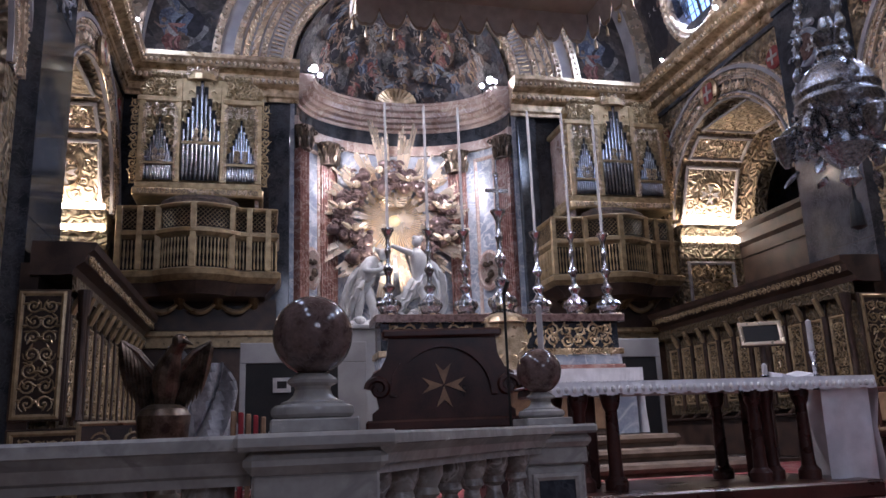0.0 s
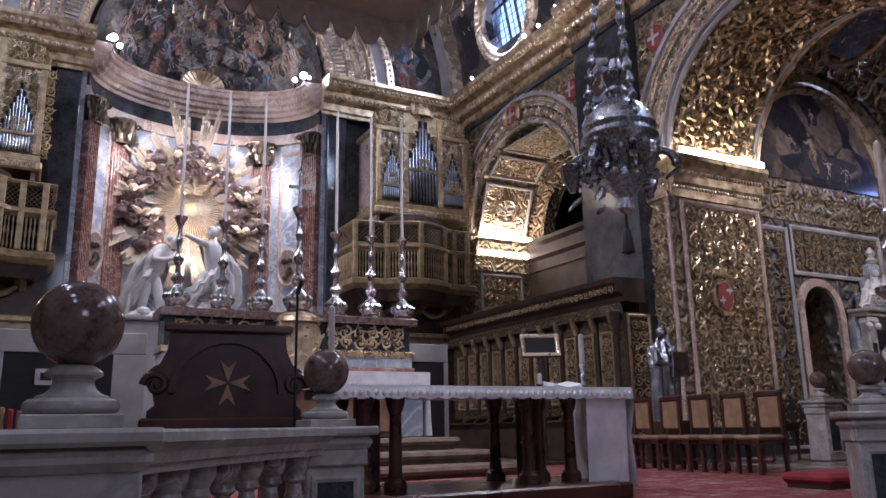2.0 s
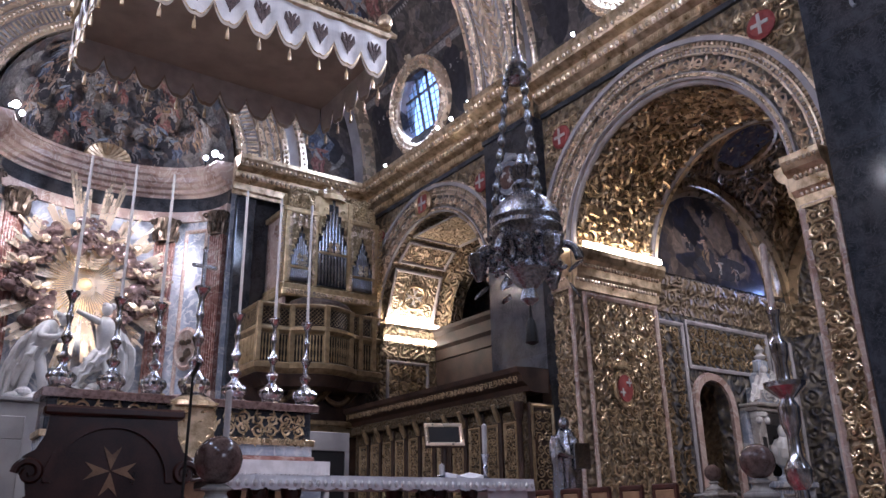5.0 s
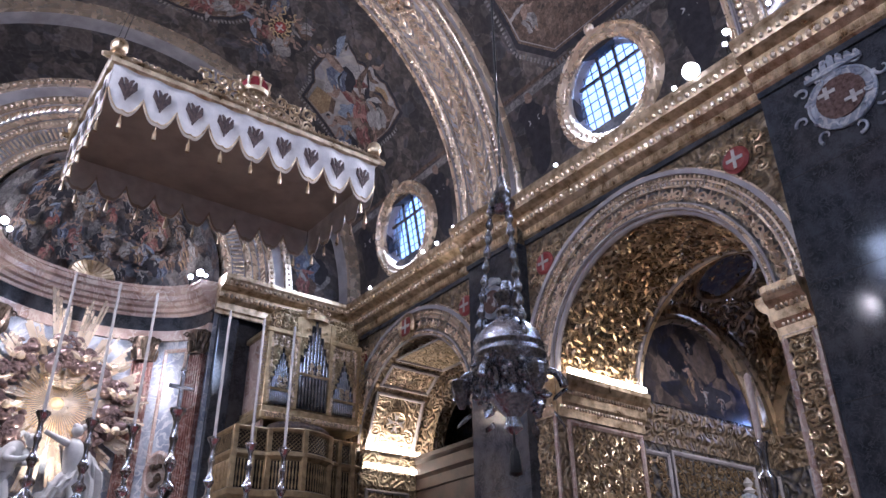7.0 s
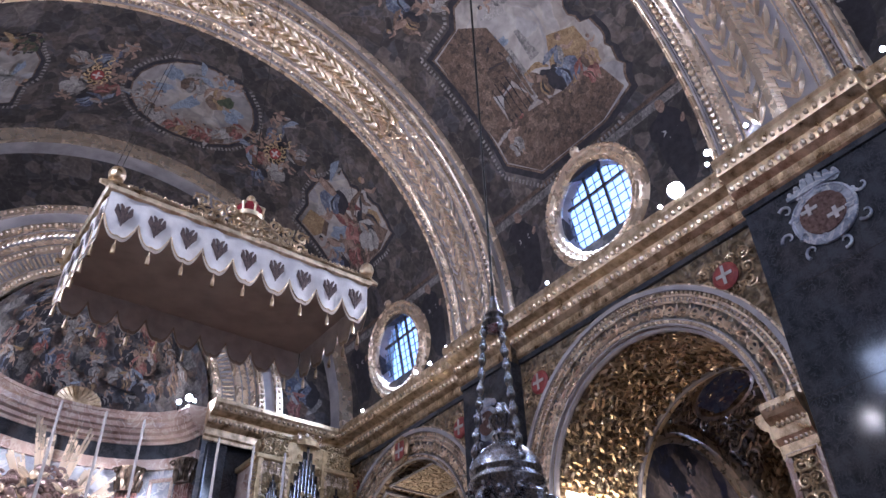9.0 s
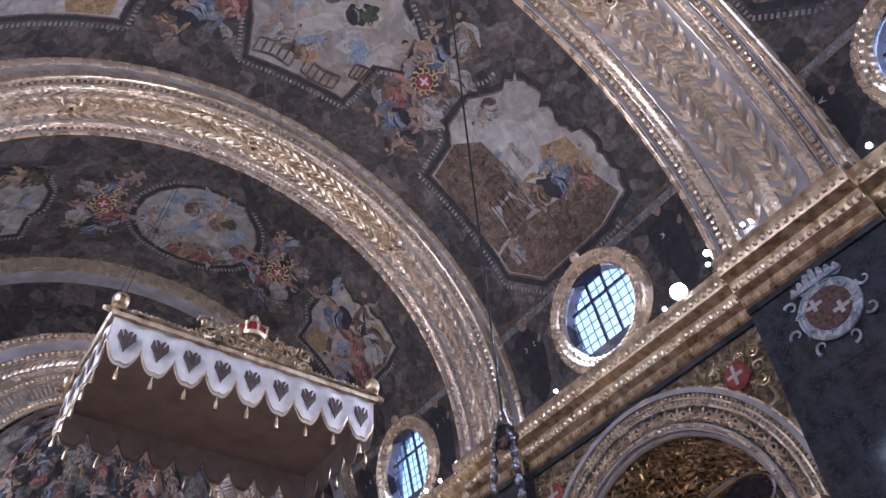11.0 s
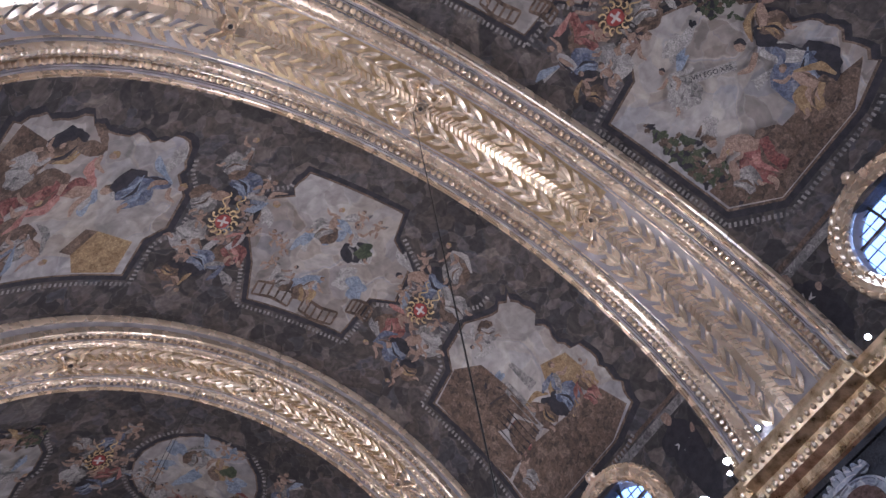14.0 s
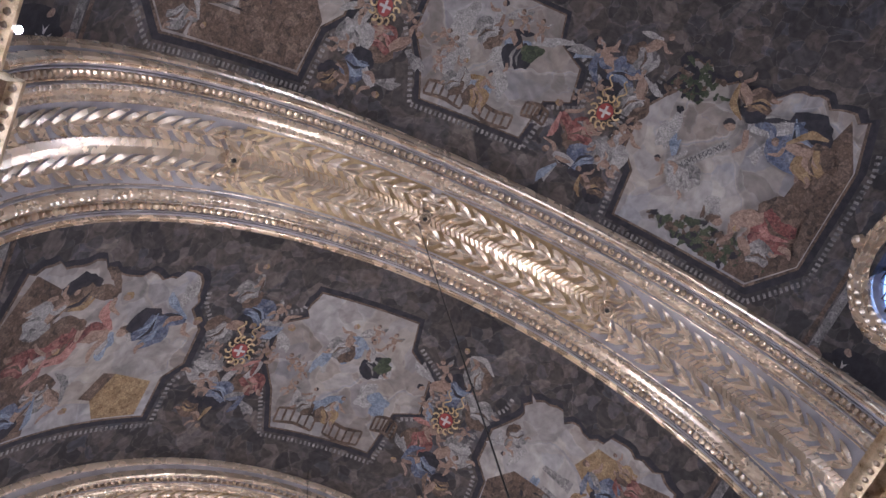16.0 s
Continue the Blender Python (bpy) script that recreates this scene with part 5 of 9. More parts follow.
# strips beside the chapel arch, on the nave side
for yy, w, sd in ((5.83, 0.62, 151), (11.75, 0.76, 152)):
    panel("pier_panel", "narrow gilded panel of scrolls beside the chapel arch", w, 5.0, facing_axis(HW, yy, 3.8, 1), sd, 0.15, CARVED, OLDGOLD, PINKMARBLE)
    th = thing("impost_cap", "gilded impost block of the chapel arch", "capital", kind="structure")
    part("moulding", run([(o + 0.02, z) for o, z in prof], [(HW, yy - w / 2 - 0.02, -1, 0), (HW, yy + w / 2 + 0.02, -1, 0)]), GOLD, th)
    eggs = M()
    for i in range(int(w / 0.09)):
        q = yy - w / 2 + (i + 0.5) * 0.09
        eggs.ball((HW - 0.20, q, 6.70), 0.042, 6, 4, 1.3)
        eggs.ball((HW - 0.10, q, 6.44), 0.034, 6, 4, 1.5)
        eggs.ball((HW - 0.36, q, 6.92), 0.036, 6, 4, 1.2)
    tagged(part("egg_moulding", eggs, PALEGOLD, th, "", True), kind="stuff")
structure("dado", M().box(XJ, 11.75, YF - 0.07, YF, FL, 2.05).box(13.05, XW, YF - 0.07, YF, FL, 2.05), BLACK, "black marble dado of the chapel wall", "dado")
structure("dado", M().box(HW + 0.02, XJ - 0.02, yc + r - 0.09, yc + r - 0.005, FL, 1.5), BLACK, "black marble base of the chapel jamb", "dado")
# unseen white spot added at the near wall to brighten the chapel's far wall
lamp("chapel_lamp", "SPOT", (12.2, YN + 0.5, 8.6), (13.2, YF, 4.2), 400, (1.0, 0.92, 0.84), 0.1, spot=100)
lamp("chapel_blue_lamp", "SPOT", (15.8, YF - 0.6, 7.4), (14.2, YF, 8.3), 18, (0.35, 0.5, 1.0), 0.05, spot=120)
# second bay, north, and rear bays: closed plainly
structure("wall_bay_back", M().box(-12.2, -11.9, 5, 12.6, 0, 12), CARVED, "carved back wall of the north chapel", "wall")
structure("wall_bay_end", M().box(-12, -10.2, 12.0, 12.3, 0, 12), CARVED, "side wall of the north chapel", "wall")
structure("wall_bay_end", M().box(-12, -10.2, 5.2, 5.5, 0, 12), CARVED, "side wall of the north chapel", "wall")
structure("ceiling_bay", M().box(-12.2, -10.2, 5.2, 12.3, 11.2, 11.4), GREYSTONE, "dim ceiling of the north chapel", "ceiling")

# coats of arms on the near pilasters
for sx in (1, -1):
    shield(facing_axis(sx * (HW - 0.31), RIBS[1][0] + 0.05, 9.7, sx), 1.15, 1.05, (PALEMARBLE, BALLMARBLE, PWHITE), label="pale inlaid coat of arms with a crown on dark marble")
    shield(facing_axis(sx * (HW - 0.31), RIBS[2][0], 9.3, sx), 0.8, 0.8, (PALEMARBLE, BALLMARBLE, PWHITE), label="small inlaid coat of arms on dark marble")

# ---------------------------------------------------------------- windows
def on_tangent(deg, y, r, sx):
    """(u, v, n) to the vault: u along y, v up the curve, n inwards."""
    a = radians(deg)
    c, s = math.cos(a), math.sin(a)
    return lambda u, v, n: np.stack([sx * ((r - n) * c - v * s), y + u, ZC + (r - n) * s + v * c], 1)


def window(y, sx):
    fn = on_tangent(10.4, y, RV, sx)
    th = thing("window", "round leaded window in a gilded wreath frame", "window", "round windows", "structure")
    ring = lambda prof, n=40: warp(M().tube([[(q * math.cos(t), q * math.sin(t), o) for q, o in prof] for t in np.linspace(0, 2 * np.pi, n + 1)]), fn)
    rv = part("reveal", ring([(1.16, 0.06), (1.10, -0.05), (1.06, -0.3), (1.5, -0.3), (1.5, 0.0), (1.2, 0.03)]), GREYSTONE, th, "", True)
    part("wreath", ring([(1.10, 0.02), (1.14, 0.10), (1.24, 0.17), (1.36, 0.18), (1.46, 0.12), (1.52, 0.02), (1.52, -0.02), (1.10, -0.02)]), PALEGOLD, th, "gilded wreath", True)
    acc = M()
    for i in range(44):
        t = 2 * math.pi * i / 44
        for k in (-1, 0, 1):
            v, f = leaf(0.26, 0.13, 0.07)
            ang = t + v[:, 0] / 1.3
            rr = 1.3 + k * 0.10 + k * v[:, 0] * 0.35 + v[:, 1]
            acc.add(np.stack([rr * np.cos(ang), rr * np.sin(ang), 0.15 - abs(k) * 0.04 + v[:, 2]], 1), f)
    acc.ball((0.0, 1.55, 0.12), 0.16, 8, 5)
    acc.ball((0.0, -1.45, 0.12), 0.2, 8, 5)
    tagged(part("wreath_leaves", warp(acc, fn), PALEGOLD, th, "", True), kind="stuff")
    bars = M()
    for i in range(-4, 5):
        u = i * 0.25
        hh = math.sqrt(max(1.12 - u * u, 0.02))
        t = 0.030 if abs(i) == 1 else 0.008
        bars.box(u - t, u + t, -hh, hh, -0.22 if t < 0.03 else -0.23, -0.19 if t < 0.03 else -0.16)
    for j in range(-4, 5):
        v = j * 0.23 + 0.04
        hh = math.sqrt(max(1.12 - v * v, 0.02))
        t = 0.031 if j == 2 else 0.008
        bars.box(-hh, hh, v - t, v + t, -0.225 if t < 0.03 else -0.235, -0.195 if t < 0.03 else -0.165)
    part("glazing_bars", warp(bars, fn), BRONZE, rv, "dark glazing bars")
    disc = lambda q, o: [(q * math.cos(t), q * math.sin(t), o) for t in np.linspace(0, 2 * np.pi, 33)[:-1]]
    g = part("pane", warp(M().tube([disc(1.07, -0.25), disc(1.07, -0.255)], True), fn), GLASS, rv)
    g.visible_shadow = False
    b = structure("backdrop", warp(M().tube([disc(1.9, -1.1), disc(1.9, -1.12)], True), fn), DAYLIGHT, "bright blue daylight outside a round window", "sky")
    return th


for sx in (1, -1):
    for y in WINY:
        window(y, sx)

# ---------------------------------------------------------------- frescoes: painted fields and plain painted shapes
def vault_fn(deg, y, sx=1):
    """(u, v, n) on the curved vault: u along y, v up the arc, n inwards."""
    return lambda u, v, n: np.stack([sx * (RV - n) * np.cos(radians(deg) + v / RV), y + u, ZC + (RV - n) * np.sin(radians(deg) + v / RV)], 1)


def blob(m, u, v, w, h, turn, n0, rnd, k=14, rough=0.22):
    """A loose-edged flat patch."""
    k = 24
    t = np.linspace(0, 2 * np.pi, k, endpoint=False)
    p1, p2, p3 = (rnd.uniform(0, 6.28) for _ in range(3))
    q = 1 + rough * (0.75 * np.sin(2 * t + p1) + 0.6 * np.sin(3 * t + p2) + 0.4 * np.sin(5 * t + p3))
    a, b = w * q * np.cos(t), h * q * np.sin(t)
    c, s = math.cos(turn), math.sin(turn)
    ring = np.stack([u + a * c - b * s, v + a * s + b * c], 1)
    v3 = np.concatenate([np.column_stack([ring, np.full(k, n0)]), np.array([[u, v, n0 + 0.004]])])
    m.add(v3, [(i, (i + 1) % k, k) for i in range(k)])


def jagged(corners, rnd, rag=(), step=0.16):
    """Corner points joined by lines of short steps; the sides listed in rag are torn like cloud edges."""
    out = []
    for i, (a, b) in enumerate(zip(corners, corners[1:] + corners[:1])):
        a, b = np.array(a, float), np.array(b, float)
        n = max(1, int(np.linalg.norm(b - a) / step))
        nr = np.array([-(b - a)[1], (b - a)[0]]) / (np.linalg.norm(b - a) + 1e-9)
        for k in range(n):
            out.append(a + (b - a) * k / n + (nr * rnd.uniform(-0.13, 0.13) if i in rag and k else 0))
    return np.array(out)


SIDE = [(-1.95, -2.0), (-2.05, -0.5), (-1.65, 0.5), (-1.75, 2.0), (-0.9, 2.1), (-0.4, 2.45), (0.5, 2.4), (0.9, 2.0), (1.95, 1.9), (1.95, -1.5), (1.1, -2.3), (-1.0, -2.3)]
CROWN = [(-1.9, 1.4), (-2.0, -1.1), (-1.25, -1.25), (-0.8, -1.95), (0.2, -2.1), (0.5, -1.5), (1.8, -1.35), (1.95, 1.25), (0.9, 1.6), (0.2, 2.0), (-0.9, 2.0), (-1.2, 1.45)]
OVAL = [(math.cos(2 * math.pi * i / 20) * 1.5, math.sin(2 * math.pi * i / 20) * 1.8) for i in range(20)]


def fresco_field(deg, y, corners, ku, kv, seed, sx=1, rag=(), label="faded fresco with sky and loosely painted figures"):
    """A light painted field with a dark frame and a row of painted dentils round it."""
    rnd = random.Random(seed)
    fn = vault_fn(deg, y, sx)
    th = thing("fresco", label, "fresco", "vault frescoes")
    ring = jagged([(u * ku, v * kv) for u, v in corners], rnd, rag)

    def sheet(scale, n):
        rows = [[(u * scale * k, v * scale * k, n) for u, v in ring] for k in np.linspace(1.0, 0.0, 16)]
        return warp(M().tube(rows), fn)

    part("border", sheet(1.09, 0.004), PDARK, th, "dark painted frame")
    part("inner_border", sheet(1.025, 0.0065), PBROWN, th, "painted moulding")
    part("field", sheet(1.0, 0.009), SKYFRESCO, th)
    # dentils along the two straight flanks of the frame
    den = M()
    line = jagged([(u * ku * 1.15, v * kv * 1.15) for u, v in corners], rnd, (), 0.115)
    for p, q in zip(line, np.roll(line, -1, 0)):
        t = (q - p) / (np.linalg.norm(q - p) + 1e-9)
        n2 = np.array([-t[1], t[0]])
        if p[0] < -1.45 * ku:
            continue
        for a, b, e in ((0.25, 0.75, 0.055), ):
            c4 = [p + (q - p) * a - n2 * e, p + (q - p) * b - n2 * e, p + (q - p) * b + n2 * e, p + (q - p) * a + n2 * e]
            den.add([(*c, 0.006) for c in c4], [(0, 1, 2, 3)])
    tagged(part("dentil_row", warp(den, fn), PGREY, th, "row of painted dentils"), kind="stuff")
    return th, Painting(th, fn, seed)


def sky_clouds(p, ku, kv):
    for _ in range(7):
        p.patch(p.rnd.choice(("white", "sky", "sky", "paleblue", "white")), p.rnd.uniform(-1.2, 1.0) * ku, p.rnd.uniform(-0.2, 1.7) * kv, p.rnd.uniform(.25, .5), p.rnd.uniform(.12, .3), p.rnd.uniform(-.6, .6), 0.3)


def side_scene(deg, y, ku, kv, seed, sx, kind):
    th, p = fresco_field(deg, y, SIDE, ku, kv, seed, sx, (0, 1, 2, 3))
    sky_clouds(p, ku, kv)
    q = lambda *a: [(u * ku, v * kv) for u, v in a]
    if kind == "prison":
        p.put("ochre", q((-1.7, -1.1), (-1.6, 0.0), (-0.9, 0.3), (-0.5, -0.4), (-0.6, -1.2)))
        p.put("brown", q((-1.6, -1.2), (1.0, -0.75), (1.9, -1.0), (1.9, -1.5), (1.1, -2.28), (-1.0, -2.28), (-1.85, -1.95)))
        p.put("grey", q((0.05, -0.5), (0.05, 0.7), (0.16, 0.75), (0.2, -0.5)))
        p.put("grey", q((-0.5, 0.1), (-0.42, 0.9), (-0.3, 0.95), (-0.2, 0.1)))
        p.put("brown", q((0.15, 0.5), (0.2, 1.5), (0.8, 2.0), (1.9, 1.85), (1.9, -0.9), (0.25, -0.7)))
        p.put("black", q((0.3, 0.55), (0.35, 1.2), (1.3, 0.9), (1.4, 0.3)))
        p.put("sky", q((0.35, -0.6), (0.35, 0.45), (1.25, 0.25), (1.25, -0.8)))
        p.figure(0.8 * ku, -0.45 * kv, 0.95, 0.0, "red", bare=1.0)
        for i in range(5):
            u = 0.42 + i * 0.18
            p.put("black", q((u, -0.75), (u, 0.42), (u + 0.035, 0.42), (u + 0.035, -0.75)))
        p.put("grey", q((0.18, -0.75), (0.2, 0.6), (0.32, 0.6), (0.34, -0.75)))
        p.figure(-0.15 * ku, -0.45 * kv, 1.15, -0.35, "brown", bare=0.6)
        p.figure(-0.75 * ku, -0.55 * kv, 1.25, 0.25, "blue", bare=0.1)
        p.figure(-1.25 * ku, -1.05 * kv, 0.85, 0.1, "red", bare=0.8)
        p.figure(-1.5 * ku, -0.75 * kv, 0.7, 0.3, "ochre", bare=0.8)
        p.figure(1.5 * ku, -1.2 * kv, 0.9, 0.2, "grey", bare=0.6)
        p.figure(-0.55 * ku, 1.95 * kv, 0.85, -1.2, "grey", True)
        p.limb("brown", q((-0.9, -1.0), (-0.4, -1.15), (0.2, -1.05)), [0.03, 0.05, 0.03])
    elif kind == "orchard":
        p.put("brown", q((-1.9, -1.7), (-0.6, -1.35), (0.6, -1.2), (1.9, -0.9), (1.9, -1.5), (1.1, -2.28), (-1.0, -2.28)))
        for _ in range(190):
            a = p.rnd.random()
            u, v = (p.rnd.gauss(1.55, 0.20), p.rnd.gauss(-0.2, 0.55)) if a < 0.6 else (p.rnd.gauss(-1.35, 0.2), p.rnd.gauss(1.65, 0.25))
            if abs(u) < 1.85 and abs(v) < 2.2:
                p.patch(p.rnd.choice(("green", "green", "black", "brown")), u * ku, v * kv, p.rnd.uniform(.05, .13), p.rnd.uniform(.04, .10), p.rnd.uniform(0, 3), 0.35, 14)
        p.figure(-1.3 * ku, -0.75 * kv, 1.9, 0.3, "blue", bare=0.1)
        p.figure(-1.0 * ku, -1.35 * kv, 1.2, 0.5, "ochre", bare=0.7)
        p.figure(-1.45 * ku, 0.35 * kv, 1.1, 0.2, "brown", bare=0.5)
        p.figure(0.55 * ku, -1.2 * kv, 1.75, -0.2, "red", bare=1.0)
        p.figure(1.35 * ku, -1.3 * kv, 1.05, 0.2, "grey", bare=0.9)
        p.figure(0.45 * ku, 0.95 * kv, 1.05, 0.5, "white", True, 0.4)
    else:
        p.put("brown", q((-1.9, -1.8), (-1.5, -1.1), (1.9, -0.9), (1.9, -1.5), (1.1, -2.28), (-1.0, -2.28)))
        p.put("ochre", q((0.75, 0.9), (1.0, 1.8), (1.9, 1.7), (1.9, 0.7), (1.4, 0.5)))
        p.put("brown", q((0.75, 0.9), (1.4, 0.5), (1.3, 0.2), (0.7, 0.6)))
        p.figure(-0.3 * ku, -0.45 * kv, 2.0, 0.2, "red", bare=0.5, seated=False)
        p.figure(-1.35 * ku, -0.4 * kv, 1.6, 0.1, "brown", bare=0.5, seated=False)
        p.figure(0.9 * ku, -0.7 * kv, 1.3, -0.2, "grey", bare=0.6)
        p.figure(1.4 * ku, -1.3 * kv, 1.2, 0.3, "blue", bare=0.5)
        p.figure(0.2 * ku, -1.45 * kv, 1.2, 0.0, "red", bare=0.6)
        p.figure(-0.85 * ku, -1.3 * kv, 1.2, 0.2, "white", bare=0.5)
        p.figure(-0.6 * ku, 1.35 * kv, 1.5, 0.6, "blue", True, 0.3)
    p.done()
    return th, p


def crown_scene(y, ku, kv, seed, corners):
    """The scene along the crown: painted for a viewer facing the apse, its foot towards the apse."""
    th, p = fresco_field(90, y, corners, ku, kv, seed, 1, (11,))
    up = math.pi / 2
    for _ in range(9):
        p.patch(p.rnd.choice(("white", "sky", "paleblue", "white")), p.rnd.uniform(-1.3, 1.2) * ku, p.rnd.uniform(-1.3, 1.3) * kv, p.rnd.uniform(.2, .45), p.rnd.uniform(.12, .3), p.rnd.uniform(0, 3), 0.3)
    p.figure(-0.75 * ku, 0.3 * kv, 1.05, up + 0.3, "grey", True)
    p.figure(-0.55 * ku, -0.45 * kv, 1.05, up - 0.5, "black" if corners is CROWN else "ochre", True)
    p.patch("green", -0.6 * ku, -0.75 * kv, .28, .17, 0.6, 0.25)
    for a, b in ((-1.35, -0.3), (-1.3, -0.75), (0.05, 1.4), (0.2, 1.1), (0.75, 1.2)):
        p.cherub(a * ku, b * kv, 0.62, up + p.rnd.uniform(-.8, .8))
    if corners is CROWN:
        # the rail at the foot of the scene
        for k2, (v0, v1, u0) in enumerate(((1.25, 0.25, 1.35), (-0.05, -1.0, 1.3), (-1.15, -1.75, 0.75))):
            bend = 0.12 if k2 == 1 else -0.1
            for o in (0.0, 0.42):
                p.limb("brown", [((u0 + o) * ku, v0 * kv), ((u0 + o + bend) * ku, (v0 + v1) / 2 * kv), ((u0 + o) * ku, v1 * kv)], [.045, .045, .045], 0.02)
            n = 5
            for i in range(n + 1):
                v = v0 + (v1 - v0) * i / n
                b = bend * math.sin(math.pi * i / n)
                p.limb("brown", [((u0 + b) * ku, v * kv), ((u0 + 0.42 + b) * ku, v * kv)], [.03, .03], 0.02)
        p.figure(1.1 * ku, 0.1 * kv, 0.9, up, "ochre", False, 0.7)
        p.figure(1.05 * ku, 0.6 * kv, 0.8, up + 0.4, "grey", False, 0.7)
    else:
        for i in range(12):
            a = math.pi * (i + 0.5) / 12
            p.figure(1.15 * math.sin(a) * ku, 1.45 * math.cos(a) * kv, 0.75, up + p.rnd.uniform(-.5, .5), p.rnd.choice(("red", "grey", "white", "ochre")), False, 0.7)
    p.done()
    return th


for k, (y, ku, kv) in enumerate(((8.65, 1.0, 1.0), (16.9, 0.75, 0.62), (0.1, 1.0, 0.96))):
    w = 3.95 * ku
    deg = 41 if k == 0 else 45
    if k == 2:
        sc_th = side_scene(deg, y, ku, kv, 11 + k * 5, 1, "orchard")[0]
        cu = bpy.data.curves.new("banner_words", "FONT")
        cu.body, cu.size, cu.align_x, cu.align_y = "NON SVM EGO XPS", 0.15, "CENTER", "CENTER"
        cu.materials.append(PDARK)
        b = M()
        t = np.linspace(-0.75, 0.75, 12)
        b.tube([[(0.04 - 0.77 * a + 0.64 * o, 0.80 - 0.64 * a - 0.77 * o, 0.065 + 0.01 * math.cos(a * 3)) for o in (-0.10, 0.10)] for a in t], False, False)
        part("painted_banner", warp(b, vault_fn(deg, y)), PROBE, sc_th, "pale lettered banner")
        f0 = vault_fn(deg, y)
        P = [Vector(f0(np.array([u]), np.array([v]), np.array([0.085]))[0]) for u, v in ((0.04, 0.80), (0.04 - 0.077, 0.80 - 0.064), (0.04 - 0.064, 0.80 + 0.077))]
        ex, ey = (P[1] - P[0]).normalized(), (P[2] - P[0]).normalized()
        ez = ex.cross(ey)
        ob = new("banner_lettering", cu)
        ob.matrix_world = Matrix(((ex.x, ey.x, ez.x, P[0].x), (ex.y, ey.y, ez.y, P[0].y), (ex.z, ey.z, ez.z, P[0].z), (0, 0, 0, 1)))
        ob.parent = sc_th
        tagged(ob, "dark painted lettering")
    else:
        side_scene(deg, y, ku, kv, 11 + k * 5, 1, ("prison", "trial")[k])
    side_scene(deg, y, ku, kv, 13 + k * 5, -1, ("trial", "orchard", "prison")[k])
    crown_scene(y, (1.0, 1.0, 0.75)[k], (1.0, 1.0, 0.95)[k], 31 + k, OVAL if k == 1 else CROWN)
    for deg, sx in ((68.6, 1), (68.6, -1)):
        fn = vault_fn(deg, y, sx)
        rnd = random.Random(50 + k)
        th = thing("painted_cartouche", "painted shield with scrolling ribbons and seated figures", "fresco", "painted cartouches")
        acc = M()
        for i in range(12):
            t0 = 2 * math.pi * i / 12
            t = np.linspace(0, 4.2, 12)
            q = 0.10 * (1 - t / 5.5)
            acc.path(np.stack([0.29 * math.cos(t0) + q * np.cos(t + t0), 0.25 * math.sin(t0) + q * np.sin(t + t0), np.full(12, 0.07)], 1), np.linspace(0.03, 0.010, 12), 5, 0.5, (0, 0, 1))
        for s in (-1, 1):
            t = np.linspace(0, 1, 14)
            acc.path(np.stack([-0.30 - 0.5 * t, s * 0.18 + 0.07 * np.sin(9 * t), np.full(14, 0.07)], 1), np.full(14, 0.018), 5, 0.5, (0, 0, 1))
        part("scroll_frame", warp(acc, fn), ORGANGOLD, th, "ochre scrolled frame")
        f = M()
        blob(f, 0, 0, 0.20, 0.18, 0, 0.066, rnd, 18, 0.05)
        part("shield", warp(f, fn), SHIELDRED, th)
        part("cross", warp(M().box(-0.14, 0.14, -0.03, 0.03, 0.072, 0.075).box(-0.03, 0.03, -0.14, 0.14, 0.076, 0.079), fn), PWHITE, th)
        p = Painting(th, fn, 60 + k * 3 + sx)
        half = w / 2
        for u, v, s, robe, wg in ((-0.85, 0.25, 1.35, "paleblue", True), (-0.55, -0.55, 1.15, "grey", False), (0.75, 0.45, 1.2, "red", True), (0.65, -0.45, 1.3, "white", False), (1.35, 0.1, 1.15, "blue", True), (-1.55, -0.2, 1.05, "grey", False), (1.7, -0.5, 0.9, "brown", False)):
            if abs(u) < half - 0.1:
                p.figure(u * (0.8 if k == 1 else 1), v, s * (0.75 if k == 1 else 1), rnd.uniform(-0.9, 1.9), {"paleblue": "blue"}.get(robe, robe), wg, 0.5)
        for u, v in ((-0.45, 0.3), (0.42, 0.1), (0.1, -0.55), (-0.1, 0.6), (-1.2, 0.55), (1.05, -0.6)):
            if abs(u) < half - 0.1:
                p.cherub(u, v, rnd.uniform(0.6, 0.85), rnd.uniform(-1, 2))
        p.done()
    # painted architecture between the scenes
    th = thing("painted_architecture", "painted grey mouldings and dark piers between the vault scenes", "fresco", "painted architecture")
    lo, hi = ((5.5, 11.9), (13.9, 19.8), (-5.0, 2.5))[k]
    for deg, wd, mt in ((19.5, 0.10, PGREY), (21.0, 0.05, PBROWN)):
        for sx in (1, -1):
            fn = vault_fn(deg, (lo + hi) / 2, sx)
            part("painted_moulding", warp(M().box(-(hi - lo) / 2, (hi - lo) / 2, -wd, wd, 0.002, 0.003), fn), mt, th)
